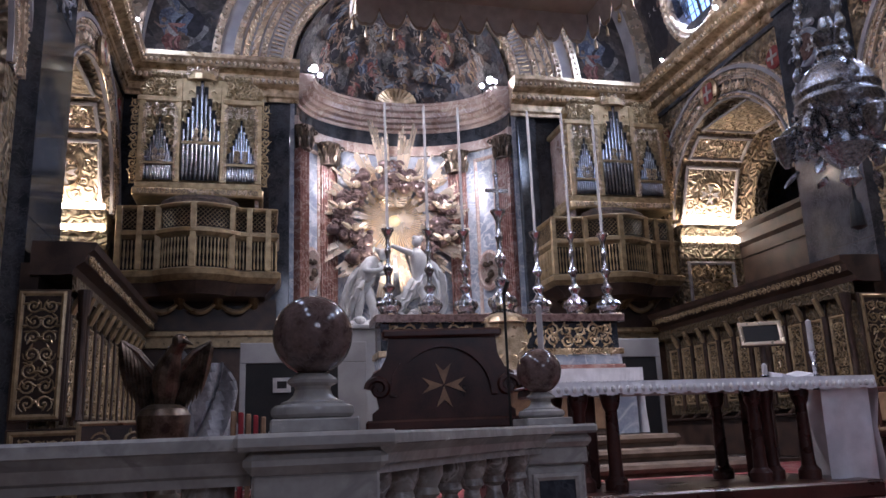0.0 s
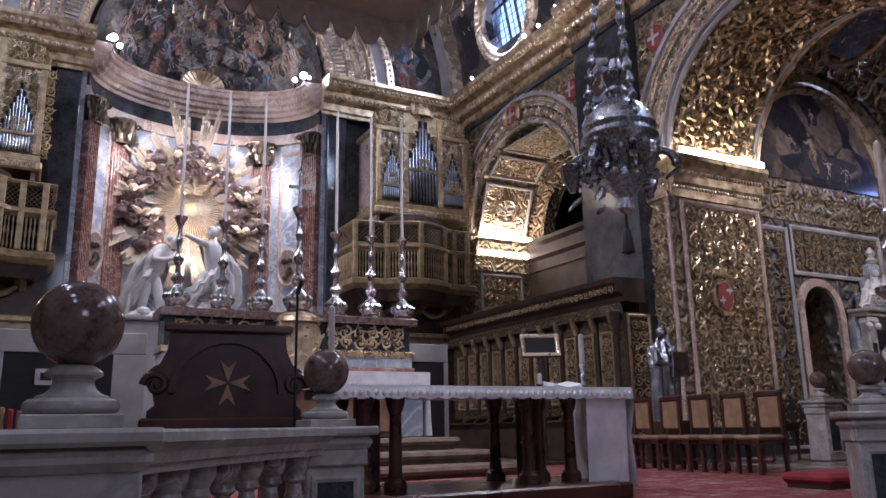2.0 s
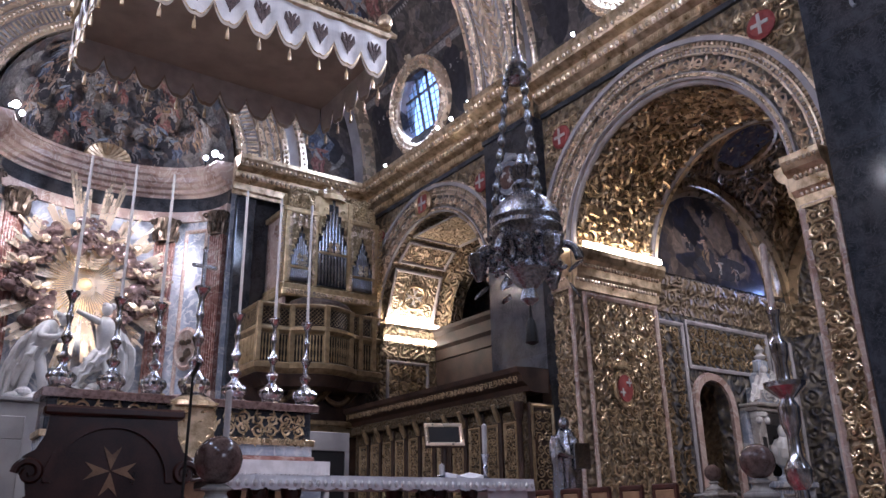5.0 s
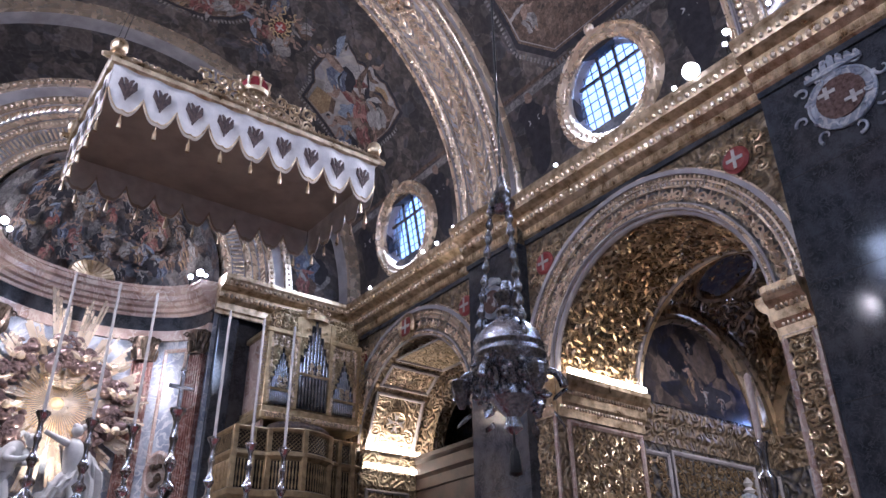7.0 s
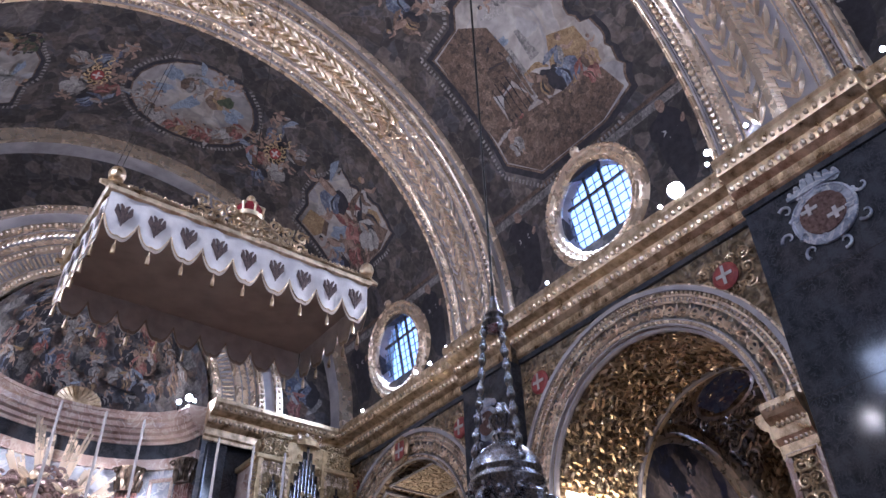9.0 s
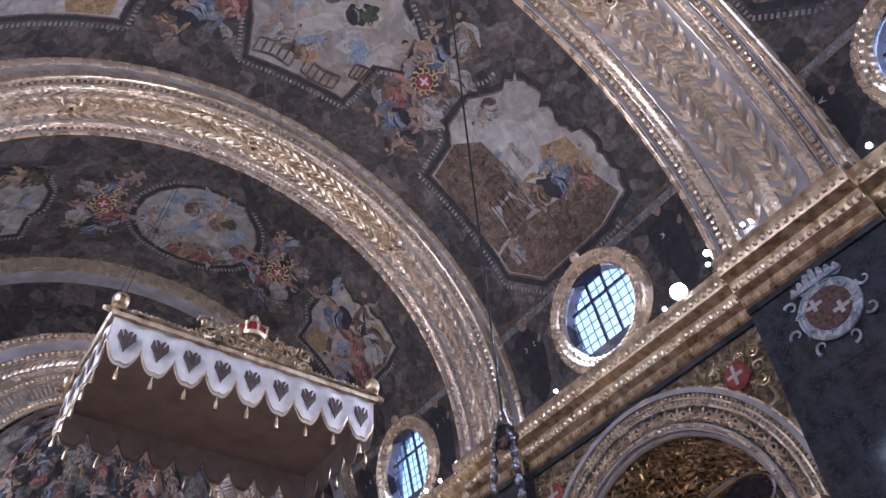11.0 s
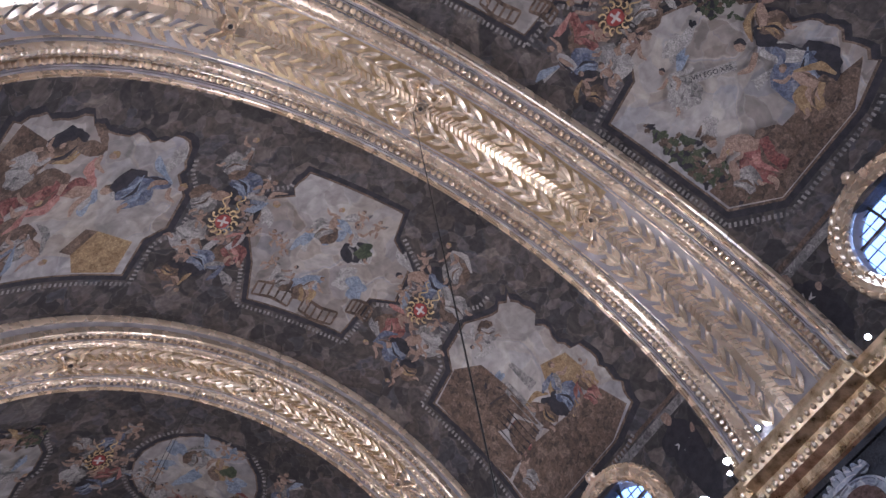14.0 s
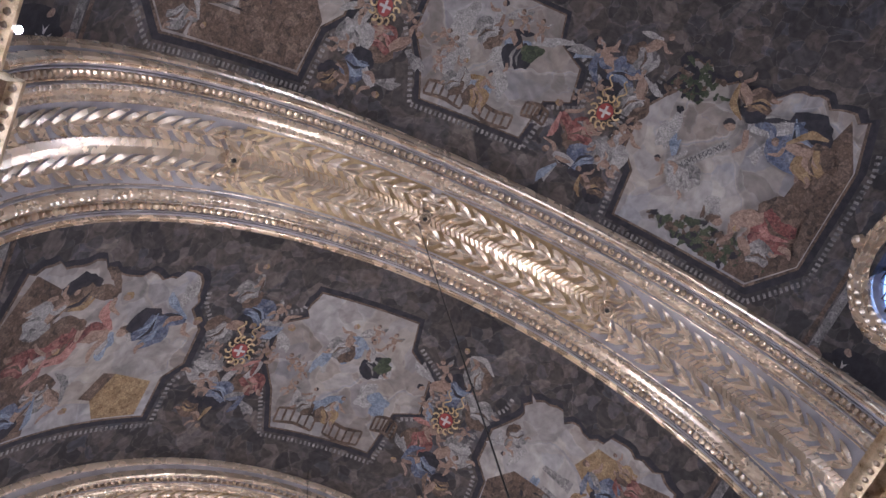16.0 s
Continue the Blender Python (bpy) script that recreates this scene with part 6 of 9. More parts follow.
    # dark robed shapes with a white cross beside the windows
    for sx in (1, -1):
        for dy in (-2.35, 2.35) if k != 1 else (-1.95, 1.95):
            fn = vault_fn(12.5, y + dy, sx)
            rnd = random.Random(int(77 + k * 7 + dy * 3))
            th = thing("painted_figure", "painted dark robed shape with a white cross", "fresco", "painted figures")
            f, g = M(), M()
            blob(f, 0, -0.25, 0.42, 0.95, 0, 0.012, rnd, 20, 0.12)
            blob(f, 0.1, 0.35, 0.40, 0.35, 0.3, 0.014, rnd, 16, 0.15)
            part("robe", warp(f, fn), PDARK, th)
            blob(g, 0.0, 0.82, 0.12, 0.15, 0, 0.02, rnd, 12, 0.1)
            blob(g, -0.35, 0.25, 0.06, 0.1, 0.5, 0.02, rnd, 10, 0.1)
            tagged(part("painted_group", warp(g, fn), FLESH, th), kind="stuff")
            part("cross", warp(star8(0.20, 0.02, 0.004), lambda u, v, n: fn(u + 0.02, v + 0.2, n)), PWHITE, th)
# crowded shapes in the half dome
rnd = random.Random(4)


def dome_fn(u, v, n):
    a, e = math.pi / 2 - u, v
    k = 1 - n / 3.0
    return np.stack([AX * k * np.cos(a) * np.cos(e), EAST + AY * k * np.sin(a) * np.cos(e), 11.5 + 3.3 * k * np.sin(e)], 1)


th = thing("fresco", "crowded painted host in the half dome of the apse", "fresco", "vault frescoes")
cl = M()
for i in range(26):
    blob(cl, rnd.uniform(-1.4, 1.4), rnd.uniform(0.15, 0.9), rnd.uniform(0.08, 0.2), rnd.uniform(0.06, 0.14), rnd.uniform(0, 3), 0.02 + i * 0.001, rnd, 16, 0.25)
tagged(part("painted_clouds", warp(cl, dome_fn), PGREY, th), kind="stuff")
spots = [(rnd.uniform(-1.35, 1.35), rnd.uniform(0.12, 0.95), rnd.choice(("red", "blue", "black", "brown", "brown", "black", "grey"))) for _ in range(85)]
p = Painting(th, dome_fn, 44, 0.055, 0.0004)
for u, v, robe in sorted(spots, key=lambda q: -q[1]):
    p.figure(u, v, rnd.uniform(0.20, 0.30), rnd.uniform(-0.5, 0.5), robe, False, 0.3)
p.done()
# figure shapes on the end wall each side of the apse arch
for sx in (1, -1):
    th = thing("fresco", "painted seated shape in blue and red beside the apse arch", "fresco", "vault frescoes")
    p = Painting(th, facing_west(sx * 6.15, EAST - 0.02, 12.9), 15)
    p.patch("grey", 0.1, -0.4, 0.5, 0.35)
    p.figure(0.0, 0.2, 1.7, 0.1, "blue", False, 0.2)
    p.figure(-0.2, -0.5, 1.0, 0.3, "red", False, 0.8)
    p.done()

# ---------------------------------------------------------------- organs
def organ(sx):
    """A gilded organ case on a curved gallery; u is measured from the case's middle."""
    th = thing("pipe_organ", "gilded carved organ case with grey metal pipes on a gallery", "organ", "pair of organs", at=(sx * 5.55, 19.0, 0))
    part("case", M().box(-1.5, 1.5, 0.06, 1.40, 7.45, 10.0, 0.03), ORGANCARVED, th)
    part("plinth", M().box(-1.68, 1.68, -0.10, 1.40, 7.40, 7.62, 0.04).box(-1.62, 1.62, -0.04, 1.40, 7.62, 7.78, 0.02), ORGANGOLD, th)
    part("side_panel", M().box(-sx * 1.5 - 0.05, -sx * 1.5 + 0.05, 0.1, 1.4, 5.6, 9.9), PINKMARBLE, th, "pink marble side")
    part("cornice", M().box(-1.66, -0.55, -0.06, 1.40, 9.86, 10.02, 0.03), ORGANGOLD, th)
    part("cornice", M().box(0.55, 1.66, -0.06, 1.40, 9.86, 10.02, 0.03), ORGANGOLD, th)
    part("tower_case", M().box(-0.62, 0.62, 0.0, 0.9, 9.9, 10.55, 0.03).lathe([(0.62, 0), (0.60, 0.16), (0.45, 0.34), (0.2, 0.44)], (0, 0.45, 10.5), 20), ORGANGOLD, th)
    for u0 in (-1.52, -0.6, 0.6, 1.52):
        part("pilaster_strip", M().box(u0 - 0.09, u0 + 0.09, -0.04, 0.08, 7.78, 9.9 if abs(u0) > 1 else 10.5, 0.015), ORGANGOLD, th)
    for s in (-1, 1):
        part("crest_block", M().box(s * 0.95 - 0.33, s * 0.95 + 0.33, 0.02, 0.9, 10.0, 10.62, 0.03).box(s * 0.95 - 0.38, s * 0.95 + 0.38, -0.02, 0.9, 10.56, 10.68, 0.02), ORGANCARVED, th)
    for u0, w, n, z0, zt, ze in ((-1.06, 0.74, 11, 7.95, 9.32, 8.42), (0.0, 1.0, 9, 7.95, 10.42, 9.15), (1.06, 0.74, 11, 7.95, 9.32, 8.42)):
        part("pipe_field", M().box(u0 - w / 2, u0 + w / 2, 0.02, 0.058, 7.85, zt + 0.3 if abs(u0) > 0.1 else 10.5), ORGANCARVED, th, "carved ground behind the pipes")
        # no recess is cut: the shade between the pipes is a black board
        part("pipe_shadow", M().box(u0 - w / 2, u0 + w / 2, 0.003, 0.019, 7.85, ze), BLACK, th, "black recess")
        for i in range(n):
            k = abs(i - (n - 1) / 2) / ((n - 1) / 2)
            u = u0 + (i - (n - 1) / 2) * w / n
            ztop = zt - k * (zt - ze)
            p = M().lathe([(0.008, z0 - 0.12), (0.03, z0), (w / n * 0.43, z0 + 0.05), (w / n * 0.43, ztop), (w / n * 0.36, ztop)], (u, -0.01, 0), 10)
            part("pipe", p, PIPE, th, "", True)
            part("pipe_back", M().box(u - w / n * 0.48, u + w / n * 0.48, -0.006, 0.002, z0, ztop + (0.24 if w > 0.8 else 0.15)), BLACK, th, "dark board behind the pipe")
        orn = warp(scrolls(w * 0.5, 0.34, 0.09, int(9 + u0 * 10)), lambda a, v, n2: np.stack([u0 + a, -0.07 - n2, (9.02 if w > 0.8 else 8.45) + v], 1))
        orn.box(u0 - w / 2, u0 + w / 2, -0.08, -0.03, 8.78 if w > 0.8 else 8.22, 8.84 if w > 0.8 else 8.28)
        tagged(part("pipe_ornament", orn, ORGANGOLD, th, "", True), kind="stuff")
        lace = M()
        for s in (-1, 1):
            for i in range(5):
                z = ze + 0.18 + i * (zt + 0.1 - ze) / 5
                u = u0 + s * (w / 2 - 0.02 - 0.062 * i * w)
                t = np.linspace(0, 5, 12)
                q = 0.085 * (1 - t / 7)
                lace.path(np.stack([u + q * np.cos(t), np.full(12, -0.03), z + q * np.sin(t)], 1), np.linspace(0.026, 0.01, 12), 5)
        if lace.n:
            tagged(part("tracery", lace, ORGANGOLD, th, "", True), kind="stuff")
    for s in (-1, 1):
        for u0, w0, z0, h0, sd in ((1.06, 0.8, 9.66, 0.34, 71), (0.0, 0.9, 10.72, 0.36, 72), (0.655, 0.12, 8.8, 1.9, 73), (1.45, 0.12, 8.8, 1.9, 74)):
            w = warp(scrolls(w0, h0, 0.09 if w0 > 0.3 else 0.06, sd, mirror=w0 > 0.3), lambda a, v, n2: np.stack([s * u0 + a, -0.03 - n2, z0 + v], 1))
            tagged(part("case_carving", w, PALEGOLD, th, "", True), kind="stuff")
    # side wings and crown of scrolls
    for s in (-1, 1):
        w = warp(scrolls(0.34, 2.2, 0.12, 21, mirror=False), lambda a, v, n2: np.stack([s * (1.70 + a), 0.02 - n2, 8.8 + v], 1))
        tagged(part("wing_carving", w, ORGANGOLD, th, "", True), kind="stuff")
        w = warp(scrolls(0.9, 0.5, 0.15, 25, mirror=False), lambda a, v, n2: np.stack([s * (1.05 + a), 0.0 - n2, 10.25 + v], 1))
        tagged(part("crest_carving", w, ORGANGOLD, th, "", True), kind="stuff")
        part("finial", M().lathe([(0.09, 0), (0.05, 0.08), (0.12, 0.2), (0.08, 0.32), (0.02, 0.45)], (s * 1.55, 0.2, 10.02), 12), ORGANGOLD, th, "", True)
    fr = warp(scrolls(3.1, 0.16, 0.07, 27), lambda a, v, n2: np.stack([a, -0.11 - n2, 7.52 + v], 1))
    tagged(part("plinth_carving", fr, PALEGOLD, th, "", True), kind="stuff")
    return th


def gallery_plan(grow=0.0, side=1):
    """Front line of the gallery, from one wall to the other: u, depth, and the way out."""
    pts = [(-1.82, 1.3, -1, 0), (-1.82, -0.05, -0.7, -0.7), (-0.98, -0.12, 0, -1)]
    for t in np.linspace(-1, 1, 13):
        pts.append((0.92 * t, -0.15 - 0.42 * math.cos(t * math.pi / 2) ** 0.8, t * 0.55, -1))
    pts += [(0.98, -0.12, 0, -1), (1.82, -0.05, 0.7, -0.7), (1.82, 1.3, 1, 0)]
    return pts


def gallery(sx):
    th = thing("organ_gallery", "curved gilded singing gallery with spindles and lattice", "gallery", "organ galleries", at=(sx * 5.45, 19.0, 0))
    pl = gallery_plan()
    band = lambda prof: run(prof, pl)
    part("floor_slab", band([(-0.6, 5.22), (0.0, 5.26), (0.14, 5.38), (0.16, 5.50), (0.04, 5.56), (-0.6, 5.56)]), GALLERYGOLD, th, "", True)
    part("middle_rail", band([(-0.06, 6.30), (0.02, 6.32), (0.10, 6.40), (0.10, 6.48), (0.0, 6.54), (-0.06, 6.54)]), GALLERYGOLD, th, "", True)
    part("top_rail", band([(-0.05, 7.02), (0.03, 7.04), (0.06, 7.10), (0.03, 7.14), (-0.05, 7.14)]), GALLERYGOLD, th, "", True)
    # black sheet that puts the gallery's inner shade into colour
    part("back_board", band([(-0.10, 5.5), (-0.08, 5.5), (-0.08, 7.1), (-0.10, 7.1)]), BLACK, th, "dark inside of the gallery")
    n = 0
    rail = M()
    lat = M()
    P = np.array([(p[0], p[1]) for p in pl])
    seg = np.linalg.norm(np.diff(P, axis=0), axis=1)
    L = np.concatenate([[0], np.cumsum(seg)])
    tot = L[-1]
    at = lambda s: (np.interp(s, L, P[:, 0]), np.interp(s, L, P[:, 1]))
    s = 0.05
    while s < tot:
        x, y = at(s)
        rail.lathe([(0.012, 5.58), (0.026, 5.66), (0.014, 5.8), (0.03, 5.95), (0.014, 6.1), (0.026, 6.24), (0.012, 6.3)], (x, y - 0.01, 0), 6)
        s += 0.085
    tagged(part("spindle_rail", rail, GALLERYGOLD, th, "turned gilded spindles", True), kind="stuff")
    k = 0
    s = 0.0
    while s < tot - 0.12:
        for z in np.arange(6.56, 7.0, 0.11):
            for d in (-1, 1):
                (x0, y0), (x1, y1) = at(s if d > 0 else s + 0.11), at(s + 0.11 if d > 0 else s)
                lat.rod((x0, y0 - 0.01, z), (x1, y1 - 0.01, z + 0.11), 0.009, 4)
        s += 0.11
    tagged(part("lattice", lat, STALLGOLD, th, "diagonal gilded lattice"), kind="stuff")
    for q in (1.35, 1.40 + 0.42, 2.25, 2.25 + 0.95, 2.25 + 1.9, 4.6, 5.05):
        x, y = at(min(q, tot))
        part("post", M().box(x - 0.07, x + 0.07, y - 0.09, y + 0.03, 5.55, 7.12, 0.012), GALLERYGOLD, th)
    bx = M().tube([[(u * k, y * k + 0.3 * (1 - k), z) for u, y, a, b in pl] for k, z in ((1.0, 5.25), (0.9, 5.05), (0.86, 4.95))], True)
    part("underside", bx, WOOD, th, "dark wooden underside")
    for u in (-1.3, -0.45, 0.45, 1.3):
        t = np.linspace(0, 1, 10)
        c = M().path(np.stack([np.full(10, u), 1.15 - 1.0 * t ** 1.5, 4.25 + 0.85 * t ** 0.6], 1), np.linspace(0.10, 0.14, 10), 8, 1.0, (1, 0, 0))
        part("bracket", c, STALLGOLD, th, "", True)
    for u0 in (-0.87, 0.0, 0.87):
        t = np.linspace(-1, 1, 13)
        part("garland", M().path(np.stack([u0 + 0.36 * t, np.full(13, 0.55), 4.66 + 0.2 * t * t], 1), 0.05 + 0.03 * (1 - t * t), 7), STALLGOLD, th, "", True)
    part("base_wall", M().box(-1.85, 1.85, 0.7, 1.35, FL, 5.0), WOOD, th, "dark panelled wall below")
    part("base_cornice", M().box(-2.0, 2.0, 0.45, 0.75, 4.05, 4.2, 0.03).box(-1.95, 1.95, 0.55, 0.75, 3.8, 4.05), STALLGOLD, th)
    hood = M().tube([[(0.95 * math.cos(t) * q, 0.05 - 0.45 * abs(math.sin(t)) * q, 7.12 + z) for t in np.linspace(0, math.pi, 13)] for q, z in ((1, 0), (0.95, 0.16), (0.7, 0.28), (0.3, 0.33))], True)
    part("hood", hood, PBROWN, th, "brown curved hood", True)
    return th


for sx in (1, -1):
    o = organ(sx)
    o.matrix_world = Matrix.Translation((5.75 if sx > 0 else -5.5, 19.0, 0)) @ Matrix.Diagonal((0.92, 1, 1, 1))
    gallery(sx)

# ---------------------------------------------------------------- apse: pilasters, glory, statue group
def apse_at(x):
    return EAST + AY * math.sqrt(max(1 - (x / AX) ** 2, 0.0))


def fluted(x, y, turn, w, mt):
    th = thing("pilaster", "fluted red marble pilaster with a dark leafy capital", "pilaster", "apse pilasters", at=(x, y, 0), turn=turn)
    prof = []
    nf = 6
    for i in range(nf):
        u = -w / 2 + (i + 0.5) * w / nf
        prof += [(u - w / nf / 2, -0.16), (u - w / nf * 0.3, -0.16), (u - w / nf * 0.15, -0.12), (u + w / nf * 0.15, -0.12), (u + w / nf * 0.3, -0.16)]
    prof += [(w / 2, -0.16), (w / 2, 0.05), (-w / 2, 0.05)]
    part("shaft", M().tube([[(u, v, z) for u, v in prof] for z in (4.9, 9.35)], True), mt, th)
    part("pedestal", M().box(-w / 2 - 0.06, w / 2 + 0.06, -0.22, 0.05, FL, 4.7, 0.02).box(-w / 2 - 0.03, w / 2 + 0.03, -0.2, 0.05, 4.7, 4.9, 0.02), PINKMARBLE, th)
    part("capital", M().lathe([(w * 0.48, 9.35), (w * 0.5, 9.5), (w * 0.55, 9.8), (w * 0.68, 9.95), (w * 0.7, 10.02)], (0, -0.08, 0), 12), BRONZE, th, "dark bronze capital", True)
    lv = M()
    for row, z in ((0, 9.38), (1, 9.62)):
        for i in range(7):
            a = math.pi * (i + 0.5 * row) / 6.5
            v, f = leaf(0.34, 0.2, 0.08)
            rr = w * 0.5 + v[:, 2] + 0.25 * np.maximum(v[:, 0] - 0.15, 0)
            aa = -a + v[:, 1] / w
            lv.add(np.stack([rr * np.cos(aa), -0.08 + rr * np.sin(aa), z + v[:, 0]], 1), f)
    for s in (-1, 1):
        t = np.linspace(0, 6, 14)
        lv.path(np.stack([s * (w * 0.62 + 0.10 * (1 - t / 8) * np.cos(t)), np.full(14, -0.32), 9.9 + 0.10 * (1 - t / 8) * np.sin(t)], 1), np.full(14, 0.03), 5)
    tagged(part("leaves", lv, BRONZE, th, "", True), kind="stuff")


for x in (-2.15, 1.9, -2.98, 2.98):
    y = apse_at(x) + 0.02
    fluted(x, y if abs(x) < 2.5 else EAST + 0.25, -math.degrees(math.atan2(x * AY / AX ** 2 * 1.0, math.sqrt(max(1 - (x / AX) ** 2, 0.05)) )) if abs(x) < 2.5 else (55 if x < 0 else -55), 0.56 if abs(x) < 2.5 else 0.45, REDMARBLE)
for sx in (-1, 1):
    x = sx * 2.62
    y = apse_at(x)
    th = thing("oval_relief", "oval bronze relief in a pale stone frame on pale blue marble", "relief", "oval reliefs", at=(x, y - 0.04, 6.2), turn=-sx * 48)
    fn = lambda u, v, n: np.stack([u, -n, v * 1.55], 1)
    part("frame", warp(M().lathe([(0.36, 0), (0.40, 0.05), (0.34, 0.09), (0.30, 0.05)], n=24), fn), PINKMARBLE, th, "", True)
    part("field", warp(M().lathe([(0.30, 0.0), (0.30, 0.05)], n=24), fn), BRONZE, th)
    b = M()
    rnd = random.Random(6)
    for i in range(12):
        b.ball((rnd.uniform(-.15, .15), -0.07, rnd.uniform(-.3, .3)), rnd.uniform(.05, .1), 7, 5)
    part("relief_figure", b, BRONZE, th, "", True)
    th = thing("marble_panel", "tall pink marble frame round a pale blue panel", "wall panel", "apse wall panels", at=(x, y - 0.03, 0), turn=-sx * 48)
    part("frame", warp(frame_of(0.74, 4.9, 0.10, 0.05), lambda u, v, n: np.stack([u, -n, 7.3 + v], 1)), PINKMARBLE, th)

GX, GY, GZ = -0.15, 22.1, 7.75
th = thing("glory", "gilded sunburst with silvered clouds and cherub-like forms", "sunburst", at=(GX, GY, GZ))
part("disc", M().lathe([(0.95, 0), (0.85, 0.05), (0.4, 0.10), (0.05, 0.12)], n=32).moved(Matrix.Rotation(radians(90), 4, "X")), mat("bright_gilding", (0.85, 0.62, 0.30), (0.95, 0.80, 0.52), 0.35, 0.35, 5, 50, 0.2, 0.004), th, "bright gilded disc", True)
rnd = random.Random(12)


def stick(m, a, r0, r1, w, y0, y1):
    """A square gilded ray from r0 to r1 at the angle a."""
    ca, sa = math.cos(a), math.sin(a)
    row = lambda r, y, k: [(r * ca - k * sa, y, r * sa + k * ca), (r * ca + k * sa, y, r * sa - k * ca), (r * ca + k * sa, y + 0.05, r * sa - k * ca), (r * ca - k * sa, y + 0.05, r * sa + k * ca)]
    m.tube([row(r0, y0, w * 0.6), row(r1, y1, w)], True)


fan = M()
for i in range(64):
    stick(fan, 2 * math.pi * i / 64, 0.18, rnd.uniform(0.75, 1.12), 0.016, -0.16, -0.12)
tagged(part("ray_fan", fan, PALEGOLD, th, "fine gilded rays"), kind="stuff")
for i in range(20):
    a = 2 * math.pi * (i + 0.5) / 20
    up = math.sin(a) > 0.95
    for j in range(6):
        m2 = M()
        b = a + (j - 2.5) * 0.034
        stick(m2, b, 0.8, (3.2 if up else 2.45) * rnd.uniform(0.8, 1.0), 0.036, -0.06 - 0.04 * (j % 2), -0.26 - 0.05 * (j % 3))
        part("ray", m2, PALEGOLD, th)
for i in range(34):
    a = 2 * math.pi * i / 34 + rnd.uniform(-0.1, 0.1)
    if abs(a - 4.71) < 0.55:
        continue
    q = rnd.uniform(1.0, 1.5) * (1.0 + 0.12 * abs(math.cos(a)))
    c = M()
    for k in range(7):
        g = rnd.uniform(.09, .21)
        c.ball((q * math.cos(a) + rnd.uniform(-.24, .24), -0.34 + rnd.uniform(-.16, .1), q * math.sin(a) + rnd.uniform(-.2, .2)), g, 10, 7, rnd.uniform(.7, 1.0))
    for k in range(4):
        t = np.linspace(0, 5, 12)
        x0, z0, g = q * math.cos(a) + rnd.uniform(-.2, .2), q * math.sin(a) + rnd.uniform(-.2, .2), rnd.uniform(.07, .13)
        c.path(np.stack([x0 + g * (1 - t / 7) * np.cos(t), np.full(12, -0.56), z0 + g * (1 - t / 7) * np.sin(t)], 1), np.linspace(.045, .02, 12), 6)
    part("cloud", c, CLOUDWOOD, th, "", True)
for a in (0.25, 0.75, 1.25, 1.9, 2.45, 2.95, 3.4, 5.9):
    q = rnd.uniform(1.0, 1.7)
    c = M().ball((q * math.cos(a), -0.62, q * math.sin(a)), 0.12, 10, 7)
    for s in (-1, 1):
        v, f = leaf(0.42, 0.2, 0.05)
        c.add(np.stack([q * math.cos(a) + s * (0.08 + v[:, 0] * 0.8), -0.56 - v[:, 2], q * math.sin(a) - 0.05 + v[:, 0] * 0.45 + v[:, 1]], 1), f)
    part("winged_head", c, PALEGOLD, th, "", True)
dv = M().path([(0, -0.3, 0.72), (0, -0.36, 0.55), (0, -0.34, 0.38)], [.04, .09, .05], 8)
for s in (-1, 1):
    for k in range(4):
        v, f = leaf(0.5 - 0.07 * k, 0.12, 0.03)
        dv.add(np.stack([s * v[:, 0], -0.34 - v[:, 2], 0.60 - 0.05 * k + v[:, 0] * (0.25 - 0.12 * k) + v[:, 1]], 1), f)
part("dove", dv, PALEGOLD, th, "gilded bird with spread wings", True)
# unseen spot added before the disc in place of light from inside it
lamp("glory_light", "SPOT", (GX - 0.2, 20.9, 5.2), (GX, 22.1, 7.9), 260, (1.0, 0.88, 0.66), 0.06, spot=80)

st = M()


def soft_limb(m, pts, radii, n=16):
    """A rounded limb along a smoothed line."""
    P = np.array(pts, float)
    t = np.linspace(0, len(P) - 1, 19)
    Q = np.stack([np.interp(t, range(len(P)), P[:, i]) for i in range(3)], 1)
    W = np.interp(t, range(len(P)), radii)
    for _ in range(6):
        Q[1:-1] = (Q[:-2] + 2 * Q[1:-1] + Q[2:]) / 4
        W[1:-1] = (W[:-2] + 2 * W[1:-1] + W[2:]) / 4
    W[0], W[-1] = W[0] * 0.7, W[-1] * 0.7
    m.path(Q, W, n, 1.0, (0.1, 1, 0.05))


def draped(m, pts, radii, folds, seed, n=40):
    """A body of cloth round a bent axis, with folds."""
    rnd = random.Random(seed)
    pts = np.array(pts, float)
    t = np.linspace(0, len(pts) - 1, 26)
    P = np.stack([np.interp(t, range(len(pts)), pts[:, i]) for i in range(3)], 1)
    R = np.interp(t, range(len(pts)), radii)
    for _ in range(6):
        P[1:-1] = (P[:-2] + 2 * P[1:-1] + P[2:]) / 4
        R[1:-1] = (R[:-2] + 2 * R[1:-1] + R[2:]) / 4
    ph = [rnd.uniform(0, 6) for _ in range(3)]
    rows = []
    for k, (p, r) in enumerate(zip(P, R)):
        a = np.linspace(0, 2 * np.pi, n, endpoint=False)
        q = r * (1 + folds * np.sin(4 * a + ph[0] + k * 0.16) + folds * 0.8 * np.sin(7 * a + ph[1] - k * 0.25) + folds * 0.4 * np.sin(11 * a + k * 0.3))
        rows.append(np.stack([p[0] + q * np.cos(a), p[1] + q * np.sin(a), np.full(n, p[2]) + 0.04 * np.sin(3 * a + k)], 1))
    m.tube(rows, True)


B = 4.35
